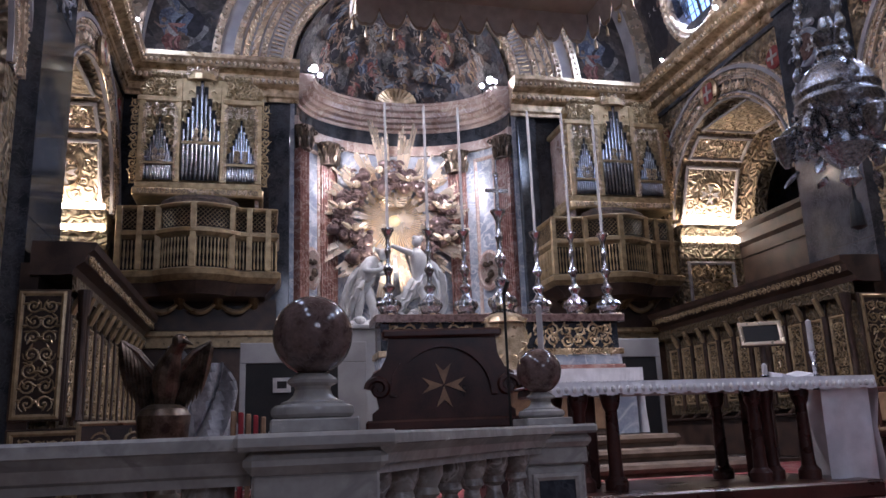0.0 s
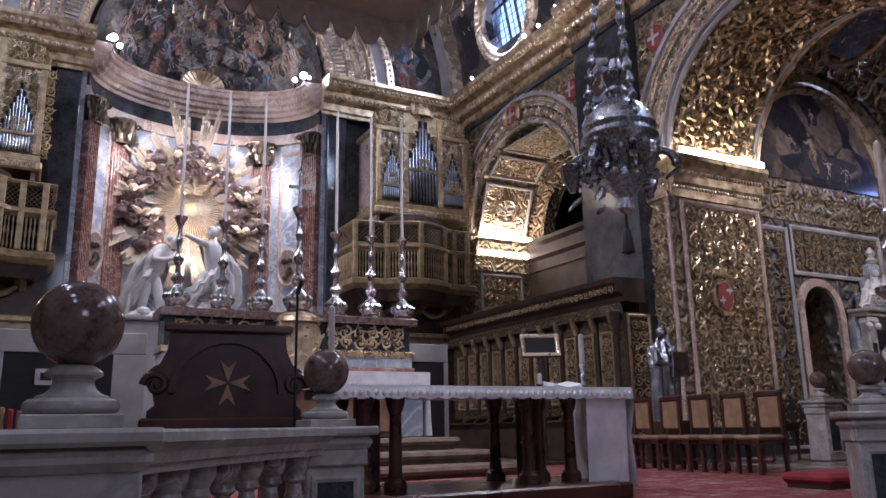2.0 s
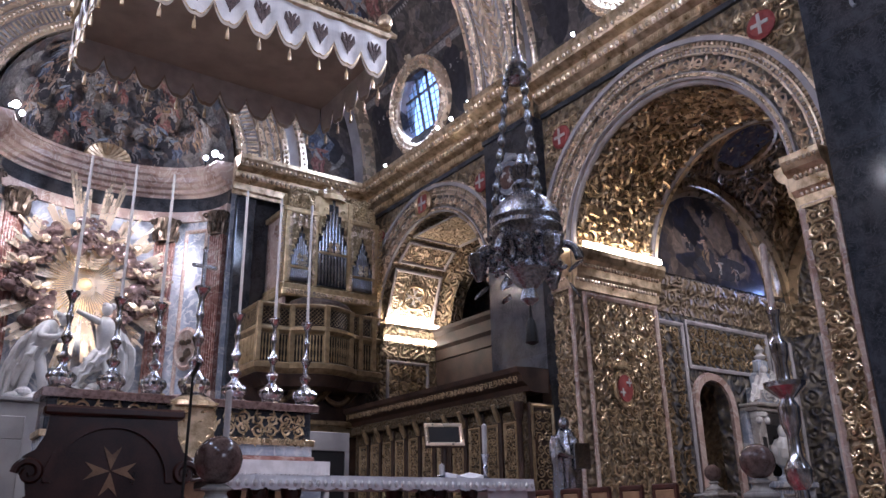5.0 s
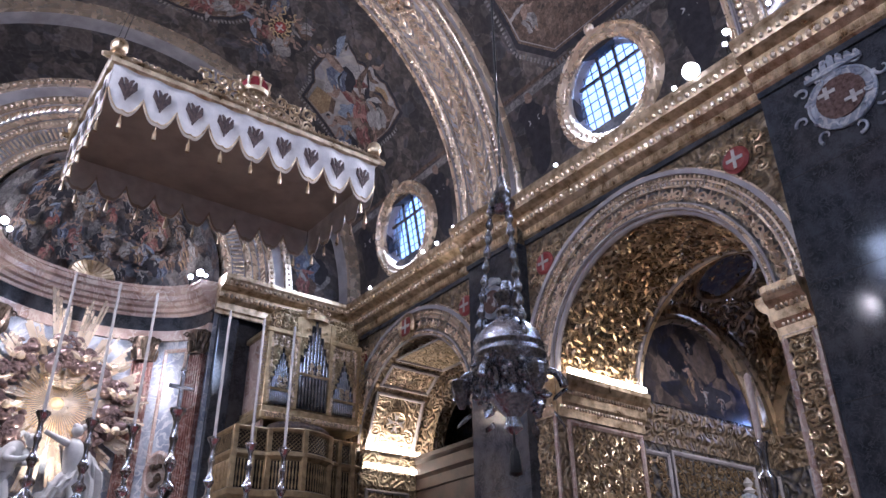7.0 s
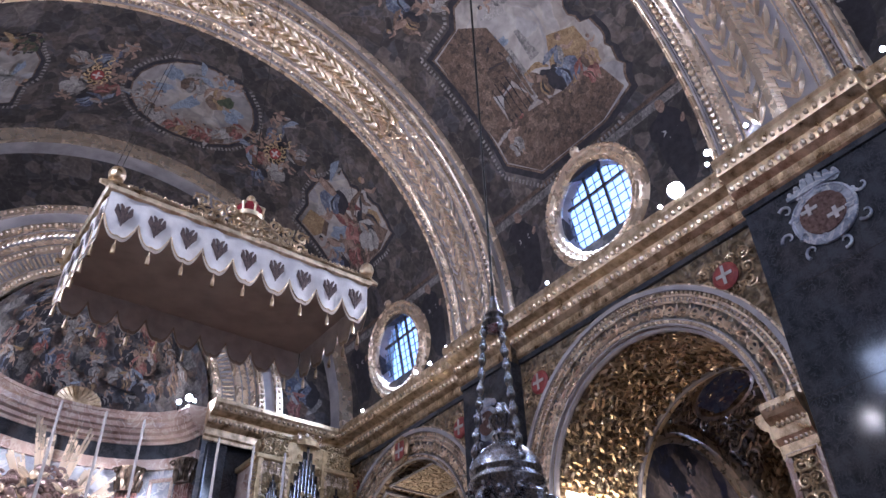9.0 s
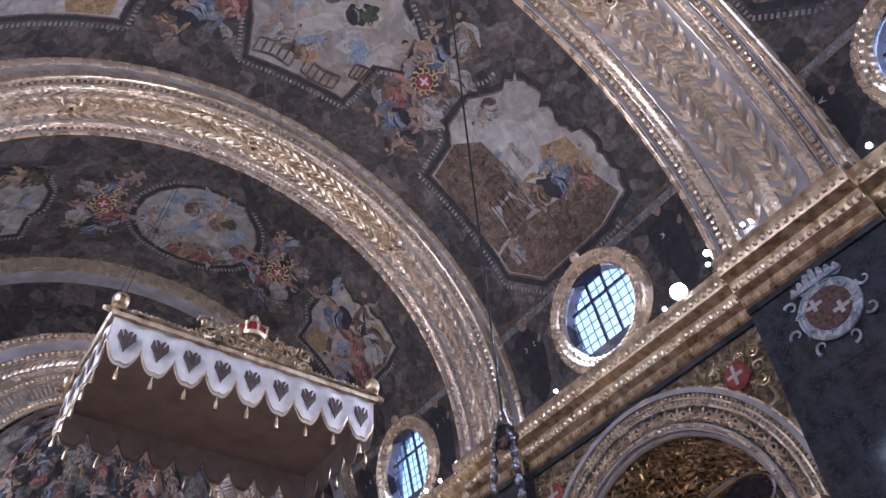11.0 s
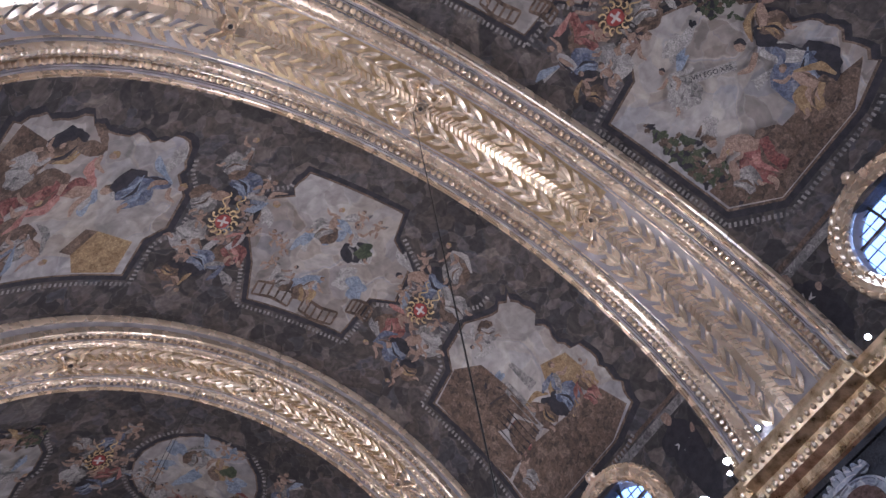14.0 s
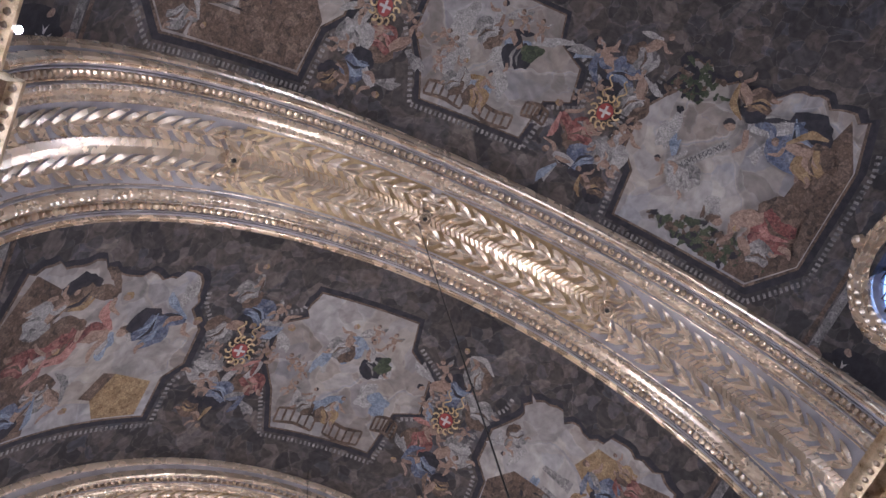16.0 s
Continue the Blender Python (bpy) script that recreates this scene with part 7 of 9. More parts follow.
# bowed figure
soft_limb(st, [(-1.52, 0, B), (-1.46, -.08, B + .55), (-1.36, 0, B + 1.1)], [.08, .11, .16])
soft_limb(st, [(-1.02, .02, B), (-1.08, -.12, B + .55), (-1.25, 0, B + 1.1)], [.08, .12, .16])
draped(st, [(-1.72, .12, B + .35), (-1.58, .05, B + .8), (-1.36, 0, B + 1.15), (-1.22, 0, B + 1.42)], [.08, .24, .27, .20], 0.22, 1)
draped(st, [(-1.85, .2, B + .02), (-1.74, .2, B + .7), (-1.5, .18, B + 1.5), (-1.3, .15, B + 1.75)], [.16, .20, .17, .06], 0.3, 4)
soft_limb(st, [(-1.3, 0, B + 1.25), (-1.24, -.04, B + 1.55), (-1.08, -.08, B + 1.82), (-0.95, -.12, B + 1.92)], [.21, .26, .23, .10])
st.ball((-0.80, -0.2, B + 2.02), 0.145, 18, 12, 1.15)
for i in range(9):
    st.ball((-0.84 + 0.11 * math.cos(i), -0.18 + 0.1 * math.sin(i * 1.7), B + 2.09 + 0.03 * math.sin(i * 2.3)), 0.07, 7, 5)
soft_limb(st, [(-1.15, -.22, B + 1.78), (-1.36, -.38, B + 1.5), (-1.0, -.46, B + 1.5), (-0.85, -.42, B + 1.62)], [.10, .085, .065, .05])
soft_limb(st, [(-0.92, -.1, B + 1.78), (-0.72, -.3, B + 1.5), (-0.95, -.42, B + 1.42)], [.09, .08, .05])
# upright figure with an outstretched arm
soft_limb(st, [(0.18, -.15, B + .25), (0.34, -.3, B + .8), (0.18, 0, B + 1.3)], [.08, .115, .17])
soft_limb(st, [(0.42, .05, B), (0.42, -.02, B + .65), (0.28, .02, B + 1.3)], [.08, .115, .17])
draped(st, [(-0.42, -.1, B + .42), (-0.25, -.12, B + .75), (0.02, -.1, B + 1.05), (0.30, 0, B + 1.42)], [.07, .19, .24, .21], 0.24, 2)
draped(st, [(0.72, .15, B + .25), (0.80, .12, B + .9), (0.72, .1, B + 1.5), (0.46, .08, B + 2.0)], [.12, .20, .22, .07], 0.26, 3)
soft_limb(st, [(0.25, 0, B + 1.35), (0.22, -.02, B + 1.75), (0.17, -.04, B + 2.1), (0.17, -.05, B + 2.24)], [.19, .25, .22, .08])
st.ball((0.16, -0.1, B + 2.42), 0.14, 18, 12, 1.2)
for i in range(9):
    st.ball((0.19 + 0.10 * math.cos(i), -0.06 + 0.1 * math.sin(i * 1.7), B + 2.50 + 0.03 * math.sin(i * 2.3)), 0.07, 7, 5)
soft_limb(st, [(0.02, -.1, B + 2.08), (-0.25, -.28, B + 2.12), (-0.52, -.32, B + 2.22), (-0.60, -.32, B + 2.25)], [.095, .08, .06, .06])
soft_limb(st, [(0.38, -.02, B + 2.05), (0.56, -.14, B + 1.68), (0.40, -.3, B + 1.42)], [.095, .085, .055])
for i in range(26):
    a = i * 2.4
    st.ball((-0.1 + 0.55 * math.cos(a), 0.1 + 0.25 * math.sin(a), B + 0.12 + 0.5 * (i % 5) / 5), 0.17 - 0.01 * (i % 5), 7, 5, 0.8)
rnd = random.Random(31)
for i in range(22):
    st.ball((rnd.uniform(-1.7, 0.7), rnd.uniform(-.35, .3), B + rnd.uniform(-0.06, 0.2)), rnd.uniform(.12, .26), 8, 5, 0.7)
ob = part("statue", st.moved(Matrix.Translation((0.05, 20.6, 0))), STATUE, None, "", True)
tagged(ob, "white marble group of two draped standing statues", "statue")
th = thing("statue_plinth", "grey stone plinth under the marble statue group", "plinth")
part("block", M().box(-2.2, 1.6, 20.0, 21.4, FL, 4.28, 0.03), GREYPAINT, th)
part("cap", M().box(-2.3, 1.7, 19.9, 21.4, 4.28, 4.38, 0.02), GREYPAINT, th)
shell = M()
for i in range(11):
    a = math.pi * (i + 0.5) / 11
    shell.path([(0, 22.1, 11.55), (0.36 * math.cos(a), 22.05, 11.55 + 0.26 * math.sin(a)), (0.62 * math.cos(a), 21.95, 11.58 + 0.44 * math.sin(a))], [0.03, 0.06, 0.09], 6)
tagged(part("shell_ornament", shell, GOLD, None, "", True), "gilded scallop shell above the apse cornice", "ornament", "", "stuff")

# ---------------------------------------------------------------- choir stalls
def stalls(sx):
    th = thing("choir_stalls", "dark walnut choir stalls with gilded inlay and carved canopy", "choir stalls", "choir stalls", at=(sx * 6.78, 0, 0))
    y0, y1 = 11.95, 19.2
    b = lambda a0, a1, *r: M().box(min(-sx * a0, -sx * a1), max(-sx * a0, -sx * a1), *r)
    part("back", b(-0.55, -0.3, y0, y1, FL, 4.2), WOOD, th)
    part("canopy", run([(0.0, 4.0), (0.15, 4.02), (0.2, 4.12), (0.32, 4.2), (0.36, 4.32), (0.44, 4.38), (0.47, 4.48), (0.0, 4.5), (-0.4, 4.5), (-0.4, 4.0)], [(0, y0 - 0.12, -sx, 0), (0, y1, -sx, 0)]), WOOD, th, "moulded canopy")
    part("frieze", b(0.15, 0.205, y0, y1, 3.78, 4.0), INLAY, th)
    sc = warp(scrolls(y1 - y0, 0.16, 0.08, 33), facing_axis(-sx * 0.35, (y0 + y1) / 2, 4.26, sx))
    tagged(part("canopy_carving", sc, STALLGOLD, th, "", True), kind="stuff")
    part("dorsal", b(-0.3, 0.04, y0 + 0.1, y1, FL + 0.9, 3.8), INLAY, th, "inlaid back panels")
    n = 11
    for i in range(n):
        y = y0 + 0.35 + i * (y1 - y0 - 0.5) / n
        w = (y1 - y0 - 0.5) / n
        part("pilaster", b(0.04, 0.10, y - 0.06, y + 0.06, FL + 1.0, 3.75, 0.01), WOOD, th)
        part("bracket", M().path([(-sx * 0.10, y, 3.5), (-sx * 0.16, y, 3.65), (-sx * 0.26, y, 3.85)], [0.05, 0.07, 0.05], 7), STALLGOLD, th, "", True)
        part("panel_frame", warp(frame_of(w - 0.2, 1.45, 0.06, 0.03), facing_axis(-sx * 0.043, y + w / 2, 2.75, sx)), STALLGOLD, th, "gilded panel frame")
        s2 = warp(scrolls(w - 0.36, 1.25, 0.10, 300 + i, 3, 0.12), facing_axis(-sx * 0.045, y + w / 2, 2.75, sx))
        tagged(part("panel_inlay", s2, STALLGOLD, th, "", True), kind="stuff")
        t = np.linspace(0, 1, 10)
        part("armrest", M().path(np.stack([-sx * (0.04 + 0.5 * t), np.full(10, y), FL + 0.72 + 0.16 * np.cos(t * 3)], 1), np.full(10, 0.04), 7), WOOD, th, "", True)
        part("seat", b(0.04, 0.45, y + 0.08, y + w - 0.08, FL + 0.42, FL + 0.47, 0.01), WOOD, th)
        part("divider", b(0.04, 0.45, y - 0.03, y + 0.03, FL, FL + 0.8, 0.01), WOOD, th)
    # end panel, facing down the nave
    for k, (z0, z1, u0, u1) in enumerate(((FL, FL + 0.95, 0.5, -0.55), (FL + 1.05, 3.8, 0.15, -0.55))):
        part("end_panel", b(u1, u0, y0 - 0.06, y0, z0, z1, 0.01), WOOD, th)
        uc, w, h = -sx * (u0 + u1) / 2, abs(u0 - u1), z1 - z0
        part("panel_frame", warp(frame_of(w - 0.08, h - 0.06, 0.07, 0.03), facing_west(uc, y0 - 0.06, (z0 + z1) / 2)), STALLGOLD, th, "gilded panel frame")
        s2 = warp(scrolls(w - 0.28, h - 0.26, 0.12, 340 + k, 3, 0.13), facing_west(uc, y0 - 0.055, (z0 + z1) / 2))
        tagged(part("panel_inlay", s2, STALLGOLD, th, "", True), kind="stuff")
    part("end_column", M().lathe([(0.09, FL + 1.05), (0.06, FL + 1.15), (0.05, 3.4), (0.08, 3.5), (0.1, 3.8)], (-sx * 0.32, y0 + 0.05, 0), 12), WOOD, th, "", True)
    part("front_desk", b(0.95, 1.05, y0 + 0.9, y1 - 1.5, FL + 0.02, FL + 0.75, 0.01), WOOD, th)
    part("desk_top", b(0.85, 1.2, y0 + 0.85, y1 - 1.45, FL + 0.75, FL + 0.79, 0.01), WOOD, th)
    return th


for sx in (1, -1):
    stalls(sx)

# ---------------------------------------------------------------- high altar
def step(k, hw, y0, z1):
    th = thing("altar_step", "broad altar step covered in tan carpet with rounded nosing", "step", "altar steps")
    prof = [(0.0, FL), (0.0, z1 - 0.13), (0.05, z1 - 0.11), (0.08, z1 - 0.06), (0.05, z1 - 0.01), (0.0, z1), (-0.6, z1), (-0.6, FL)]
    part("tread", run(prof, [(-hw, 13.4, -1, 0), (-hw, y0 + 0.1, -0.7, -0.7), (-hw + 0.1, y0, 0, -1), (hw - 0.1, y0, 0, -1), (hw, y0 + 0.1, 0.7, -0.7), (hw, 13.4, 1, 0)]), TAN, th, "", True)
    part("core", M().box(-hw + 0.05, hw - 0.05, y0 + 0.05, 13.4, FL, z1 - 0.002), TAN, th)


for k, (hw, y0, z1) in enumerate(((2.85, 9.8, 1.08), (2.55, 10.4, 1.26), (2.25, 11.0, 1.45))):
    step(k, hw, y0, z1)
AZ = 1.45
th = thing("high_altar", "ornate high altar with gilded gradines and blue stone front", "altar", at=(0.05, 12.3, AZ))
part("body", M().box(-1.95, 1.95, -0.3, 0.5, 0, 0.95, 0.02), PBROWN, th)
part("front_panel", M().box(-1.5, 1.5, -0.33, -0.29, 0.1, 0.8, 0.01), LEATHER, th, "yellow stone altar front")
for s in (-1, 1):
    part("corner_pier", M().box(s * 1.85 - 0.2, s * 1.85 + 0.2, -0.36, 0.0, 0, 0.95, 0.02), PALEMARBLE, th)
part("mensa", M().box(-2.1, 2.1, -0.45, 0.5, 0.95, 1.05, 0.02), WHITEMARBLE, th)
for k, (hw, y0, z0, z1, mt) in enumerate(((2.15, 0.15, 1.05, 1.18, REDMARBLE), (2.12, 0.2, 1.18, 1.36, PALEMARBLE), (2.16, 0.17, 1.36, 1.46, GOLD), (2.1, 0.24, 1.46, 1.92, BLUEMARBLE), (2.2, 0.12, 1.92, 2.05, BALLMARBLE))):
    part("gradine", M().box(-hw, hw, y0, 0.9, z0, z1, 0.012), mt, th)
orn = M()
for s in (-1, 1):
    orn.join(warp(scrolls(1.5, 0.36, 0.12, 400), lambda u, v, n: np.stack([s * 1.25 + u, 0.235 - n, 1.69 + v], 1)))
orn.join(warp(scrolls(4.0, 0.14, 0.07, 402), lambda u, v, n: np.stack([u, 0.165 - n, 1.41 + v], 1)))
orn.join(warp(scrolls(0.9, 0.8, 0.16, 403), lambda u, v, n: np.stack([u, 0.1 - n, 1.6 + v], 1)))
tagged(part("scrollwork", orn, OLDGOLD, th, "gilded bronze scrolls", True), kind="stuff")
part("tabernacle", M().box(-0.35, 0.35, 0.05, 0.5, 1.05, 1.9, 0.03).lathe([(0.42, 1.9), (0.4, 1.98), (0.3, 2.05)], (0, 0.3, 0), 16), GOLD, th)
th = thing("altar_cloth", "white lace-edged linen cloth over the high altar", "altar cloth", at=(0.05, 12.3, AZ))
cl = M().box(-2.13, 2.13, -0.47, 0.13, 1.052, 1.066)
for i in range(60):
    u0, u1 = -2.13 + i * 4.26 / 60, -2.13 + (i + 1) * 4.26 / 60
    cl.add([(u0, -0.475, 1.06), (u1, -0.475, 1.06), (u1, -0.48, 0.86), ((u0 + u1) / 2, -0.485, 0.82), (u0, -0.48, 0.86)], [(0, 1, 2, 3, 4)])
for s in (-1, 1):
    rows = [[(s * (2.135 + 0.03 * math.sin(y * 9 + z * 3) * (1.06 - z)), y, z) for y in np.linspace(-0.47, 0.1, 12)] for z in (1.06, 0.7, 0.35, 0.02)]
    cl.tube(rows, False, False)
part("cloth", cl, CLOTH, th)

STICK = [(0.0, 0), (0.20, 0.0), (0.21, 0.04), (0.15, 0.07), (0.19, 0.16), (0.17, 0.26), (0.09, 0.34), (0.05, 0.40), (0.09, 0.46), (0.10, 0.52), (0.05, 0.58), (0.04, 0.70), (0.075, 0.78), (0.08, 0.84), (0.04, 0.92), (0.035, 1.05), (0.06, 1.14), (0.04, 1.22), (0.035, 1.35), (0.07, 1.44), (0.11, 1.50), (0.11, 1.53), (0.03, 1.56)]


def candlestick(scale=1.0, candle=2.3):
    th = thing("candlestick", "tall ornate silver altar candlestick with a white candle", "candlestick", "altar candlesticks")
    s = scale
    part("stem", M().lathe([(r * s, z * s) for r, z in STICK[1:]], n=16), BRIGHTSILVER, th, "", True)
    lob = M()
    for i in range(8):
        a = 2 * math.pi * i / 8
        lob.ball((0.15 * s * math.cos(a), 0.15 * s * math.sin(a), 0.2 * s), 0.07 * s, 8, 5, 1.2)
        lob.ball((0.075 * s * math.cos(a), 0.075 * s * math.sin(a), 0.50 * s), 0.035 * s, 6, 4)
        lob.ball((0.06 * s * math.cos(a), 0.06 * s * math.sin(a), 0.81 * s), 0.03 * s, 6, 4)
    tagged(part("chasing", lob, BRIGHTSILVER, th, "", True), kind="stuff")
    for i in range(3):
        a = 2 * math.pi * i / 3 + 0.5
        part("foot", M().ball((0.2 * s * math.cos(a), 0.2 * s * math.sin(a), 0.02), 0.05, 8, 5, 0.5), GOLD, th, "gilded foot", True)
    if candle:
        part("candle", M().lathe([(0.027, 1.54 * s), (0.023, 1.54 * s + candle), (0.01, 1.54 * s + candle + 0.03)], n=10), WAX, th, "white candle", True)
    return th


first = candlestick()
first.matrix_world = pose(-1.87, 12.75, 3.50)
for i, x in enumerate((-1.16, -0.53, 0.81, 1.48, 2.11)):
    copy_thing(first, pose(x, 12.75, 3.50, 0, 0, 40 * i))
th = candlestick(1.25, 0)
th.name = "altar_cross"
tagged(th, "tall silver altar cross on a chased silver base", "cross", "altar cross")
part("cross", M().box(-0.035, 0.035, -0.02, 0.02, 1.9, 2.55, 0.01).box(-0.22, 0.22, -0.019, 0.019, 2.25, 2.32, 0.01).lathe([(0.02, 2.55), (0.06, 2.58), (0.02, 2.64)], n=8), BRIGHTSILVER, th)
th.matrix_world = pose(0.13, 12.75, 3.50)

# boards with black openings each side of the altar
for x0, x1, bx0, bx1 in ((-4.3, -2.15, -4.2, -2.65), (2.45, 3.5, 2.6, 3.4)):
    th = thing("screen_board", "pale grey screen board with a black opening beside the altar", "screen", "screens beside the altar", at=(0, 13.6, 0))
    part("top_board", M().box(x0, x1, 0, 0.08, 2.85, 3.2, 0.01), GREYPAINT, th)
    part("black_panel", M().box(bx0, bx1, 0.02, 0.07, FL, 2.85), BLACK, th, "matt black panel")
    for a, b in ((x0, bx0), (bx1, x1)):
        part("upright", M().box(a, b, 0, 0.08, FL, 2.85, 0.008), GREYPAINT, th)
    if x0 < 0:
        part("notice", M().box(-3.75, -3.45, -0.012, 0.018, 2.35, 2.6, 0.004), PWHITE, th, "small white notice")
        part("symbol", M().box(-3.68, -3.52, -0.018, -0.013, 2.42, 2.54), BLACK, th)

# ---------------------------------------------------------------- celebrant's table
th = thing("altar_table", "mahogany communion table on clustered columns and a low platform", "table", at=(-0.02, 6.7, FL))
part("platform", M().box(-1.55, 1.35, -0.75, 0.75, 0.013, 0.16, 0.02), REDWOOD, th, "dark polished platform")
part("tabletop", M().box(-1.55, 1.55, -0.45, 0.45, 0.97, 1.05, 0.015), REDWOOD, th)
LEG = [(0.10, 0.16), (0.10, 0.24), (0.065, 0.28), (0.06, 0.34), (0.052, 0.82), (0.07, 0.86), (0.085, 0.92), (0.09, 0.97)]
for u, v in ((-1.25, -0.3), (-0.95, -0.3), (-1.25, 0.3), (-0.95, 0.3), (0.45, -0.3), (0.72, -0.1), (0.95, -0.3), (0.45, 0.3), (0.95, 0.3)):
    part("leg", M().lathe(LEG, (u, v, 0), 14), REDWOOD, th, "", True)
part("central_pier", M().box(-1.2, -1.0, -0.1, 0.1, 0.16, 0.97, 0.02), REDWOOD, th)
part("central_pier", M().box(0.6, 0.8, -0.05, 0.15, 0.16, 0.97, 0.02), REDWOOD, th)
th = thing("tablecloth", "white lace-edged cloth hanging over the communion table", "tablecloth", at=(-0.02, 6.7, FL))
cl = M().box(-1.62, 1.62, -0.5, 0.5, 1.052, 1.066)
rnd = random.Random(5)
N = 90
for i in range(N):
    u0, u1 = -1.62 + i * 3.24 / N, -1.62 + (i + 1) * 3.24 / N
    d0, d1 = 0.02 * math.sin(i * 0.9), 0.02 * math.sin((i + 1) * 0.9)
    h = 0.095 + 0.02 * abs(math.sin(i * 0.7))
    cl.add([(u0, -0.503 + d0 * 0.2, 1.06), (u1, -0.503 + d1 * 0.2, 1.06), (u1, -0.51 - abs(d1), 1.06 - h), (u0, -0.51 - abs(d0), 1.06 - h)], [(0, 1, 2, 3)])
rows = [[(1.625 + (0.045 * math.sin(y * 11) + 0.05) * (1.06 - z) - (0.10 if z < 0.9 else 0.0), y * (1 + 0.06 * (1.06 - z)), z) for y in np.linspace(-0.5, 0.5, 30)] for z in (1.06, 0.9, 0.6, 0.3, 0.10)]
cl.tube(rows, False, False)
rows = [[(u, -0.47 - 0.03 * math.sin(u * 23) * (1.06 - z), z) for u in np.linspace(1.05, 1.56, 16)] for z in (1.0, 0.6, 0.12)]
cl.tube(rows, False, False)
part("cloth", cl, CLOTH, th, "", True)
dots = M()
for i in range(46):
    u = -1.58 + i * 3.16 / 45
    dots.ball((u, -0.525, 1.0), 0.022, 6, 4, 1.3)
tagged(part("lace_edge", dots, DAMASK, th), kind="stuff")


def small_candle(x, y, z, h, stick):
    th = thing("table_candle", "white candle in a small silver candlestick on the cloth", "candlestick", "table candles", at=(x, y, z))
    hd = part("holder", M().lathe([(0.07, 0), (0.075, 0.015), (0.02, 0.04), (0.03, stick * 0.5), (0.018, stick * 0.6), (0.05, stick), (0.02, stick + 0.01)], n=14), SILVER, th, "", True)
    part("candle", M().lathe([(0.027, stick), (0.027, stick + h), (0.006, stick + h + 0.02)], n=12), WAX, hd, "white candle", True)


small_candle(-1.52, 6.55, FL + 1.067, 0.46, 0.24)
small_candle(1.30, 6.60, FL + 1.067, 0.30, 0.26)
small_candle(0.85, 6.75, FL + 1.067, 0.10, 0.05)
th = thing("open_book", "open white book lying on the table", "book", at=(1.05, 6.65, FL + 1.067))
for s in (-1, 1):
    part("page_block", M().add([(0, -0.12, 0.01), (s * 0.17, -0.12, 0.05), (s * 0.17, 0.12, 0.09), (0, 0.12, 0.05), (0, -0.12, 0), (s * 0.17, -0.12, 0.0), (s * 0.17, 0.12, 0.0), (0, 0.12, 0.0)], [(0, 1, 2, 3), (4, 5, 6, 7), (0, 1, 5, 4), (1, 2, 6, 5), (2, 3, 7, 6), (3, 0, 4, 7)]), CLOTH, th)

# wooden seat back with the eight-pointed cross
th = thing("wooden_throne", "dark carved wooden seat back inlaid with an eight-pointed cross", "throne", at=(-2.30, 7.1, FL - 0.02), turn=-6)
t = np.linspace(0, math.pi, 13)
out = [(-0.66, 0.78), (-0.66, 0.9), (-0.60, 0.95), (-0.62, 1.05), (-0.70, 1.15), (-0.66, 1.25), (-0.58, 1.3), (-0.52, 1.42), (-0.5, 1.62), (0.5, 1.62), (0.52, 1.42), (0.58, 1.3), (0.66, 1.25), (0.70, 1.15), (0.62, 1.05), (0.60, 0.95), (0.66, 0.9), (0.66, 0.78)]
part("backrest", M().tube([[(u, -0.05, z) for u, z in out], [(u, 0.05, z) for u, z in out]], True), EBONY, th)
part("arched_moulding", arch([(0.44, -0.05), (0.44, -0.09), (0.50, -0.09), (0.50, -0.05)], (0, 0, 1.05), n=24), EBONY, th)
part("cornice", M().box(-0.56, 0.56, -0.10, 0.10, 1.58, 1.66, 0.02), EBONY, th)
part("lower_rail", M().box(-0.72, 0.72, -0.10, 0.10, 0.74, 0.84, 0.02), EBONY, th)
for s in (-1, 1):
    u = np.linspace(0, 7, 20)
    part("scroll", M().path(np.stack([s * (0.60 + 0.11 * (1 - u / 9) * np.cos(u)), np.full(20, -0.06), 1.12 + 0.11 * (1 - u / 9) * np.sin(u)], 1), np.full(20, 0.03), 6), EBONY, th, "", True)
    part("leg", M().box(s * 0.5 - 0.12, s * 0.5 + 0.12, -0.1, 0.5, 0.0, 0.74, 0.02), EBONY, th)
part("seat", M().box(-0.6, 0.6, 0.05, 0.6, 0.40, 0.46, 0.02), EBONY, th)
part("inlaid_cross", warp(star8(0.20, 0.05, 0.012), lambda u, v, n: np.stack([u, -n, 1.14 + v], 1)), LEATHER, th, "pale inlaid eight-pointed cross")
th = thing("microphone_stand", "thin black microphone stand behind the balustrade", "microphone stand", at=(-2.05, 5.9, FL))
part("pole", M().rod((0, 0, 0.02), (0, 0, 1.78), 0.011, 6), IRON, th)
part("base", M().lathe([(0.14, 0.013), (0.14, 0.03), (0.02, 0.05)], n=16), IRON, th)
part("microphone", M().rod((0, 0, 1.76), (0.02, -0.06, 1.86), 0.018, 8), IRON, th)

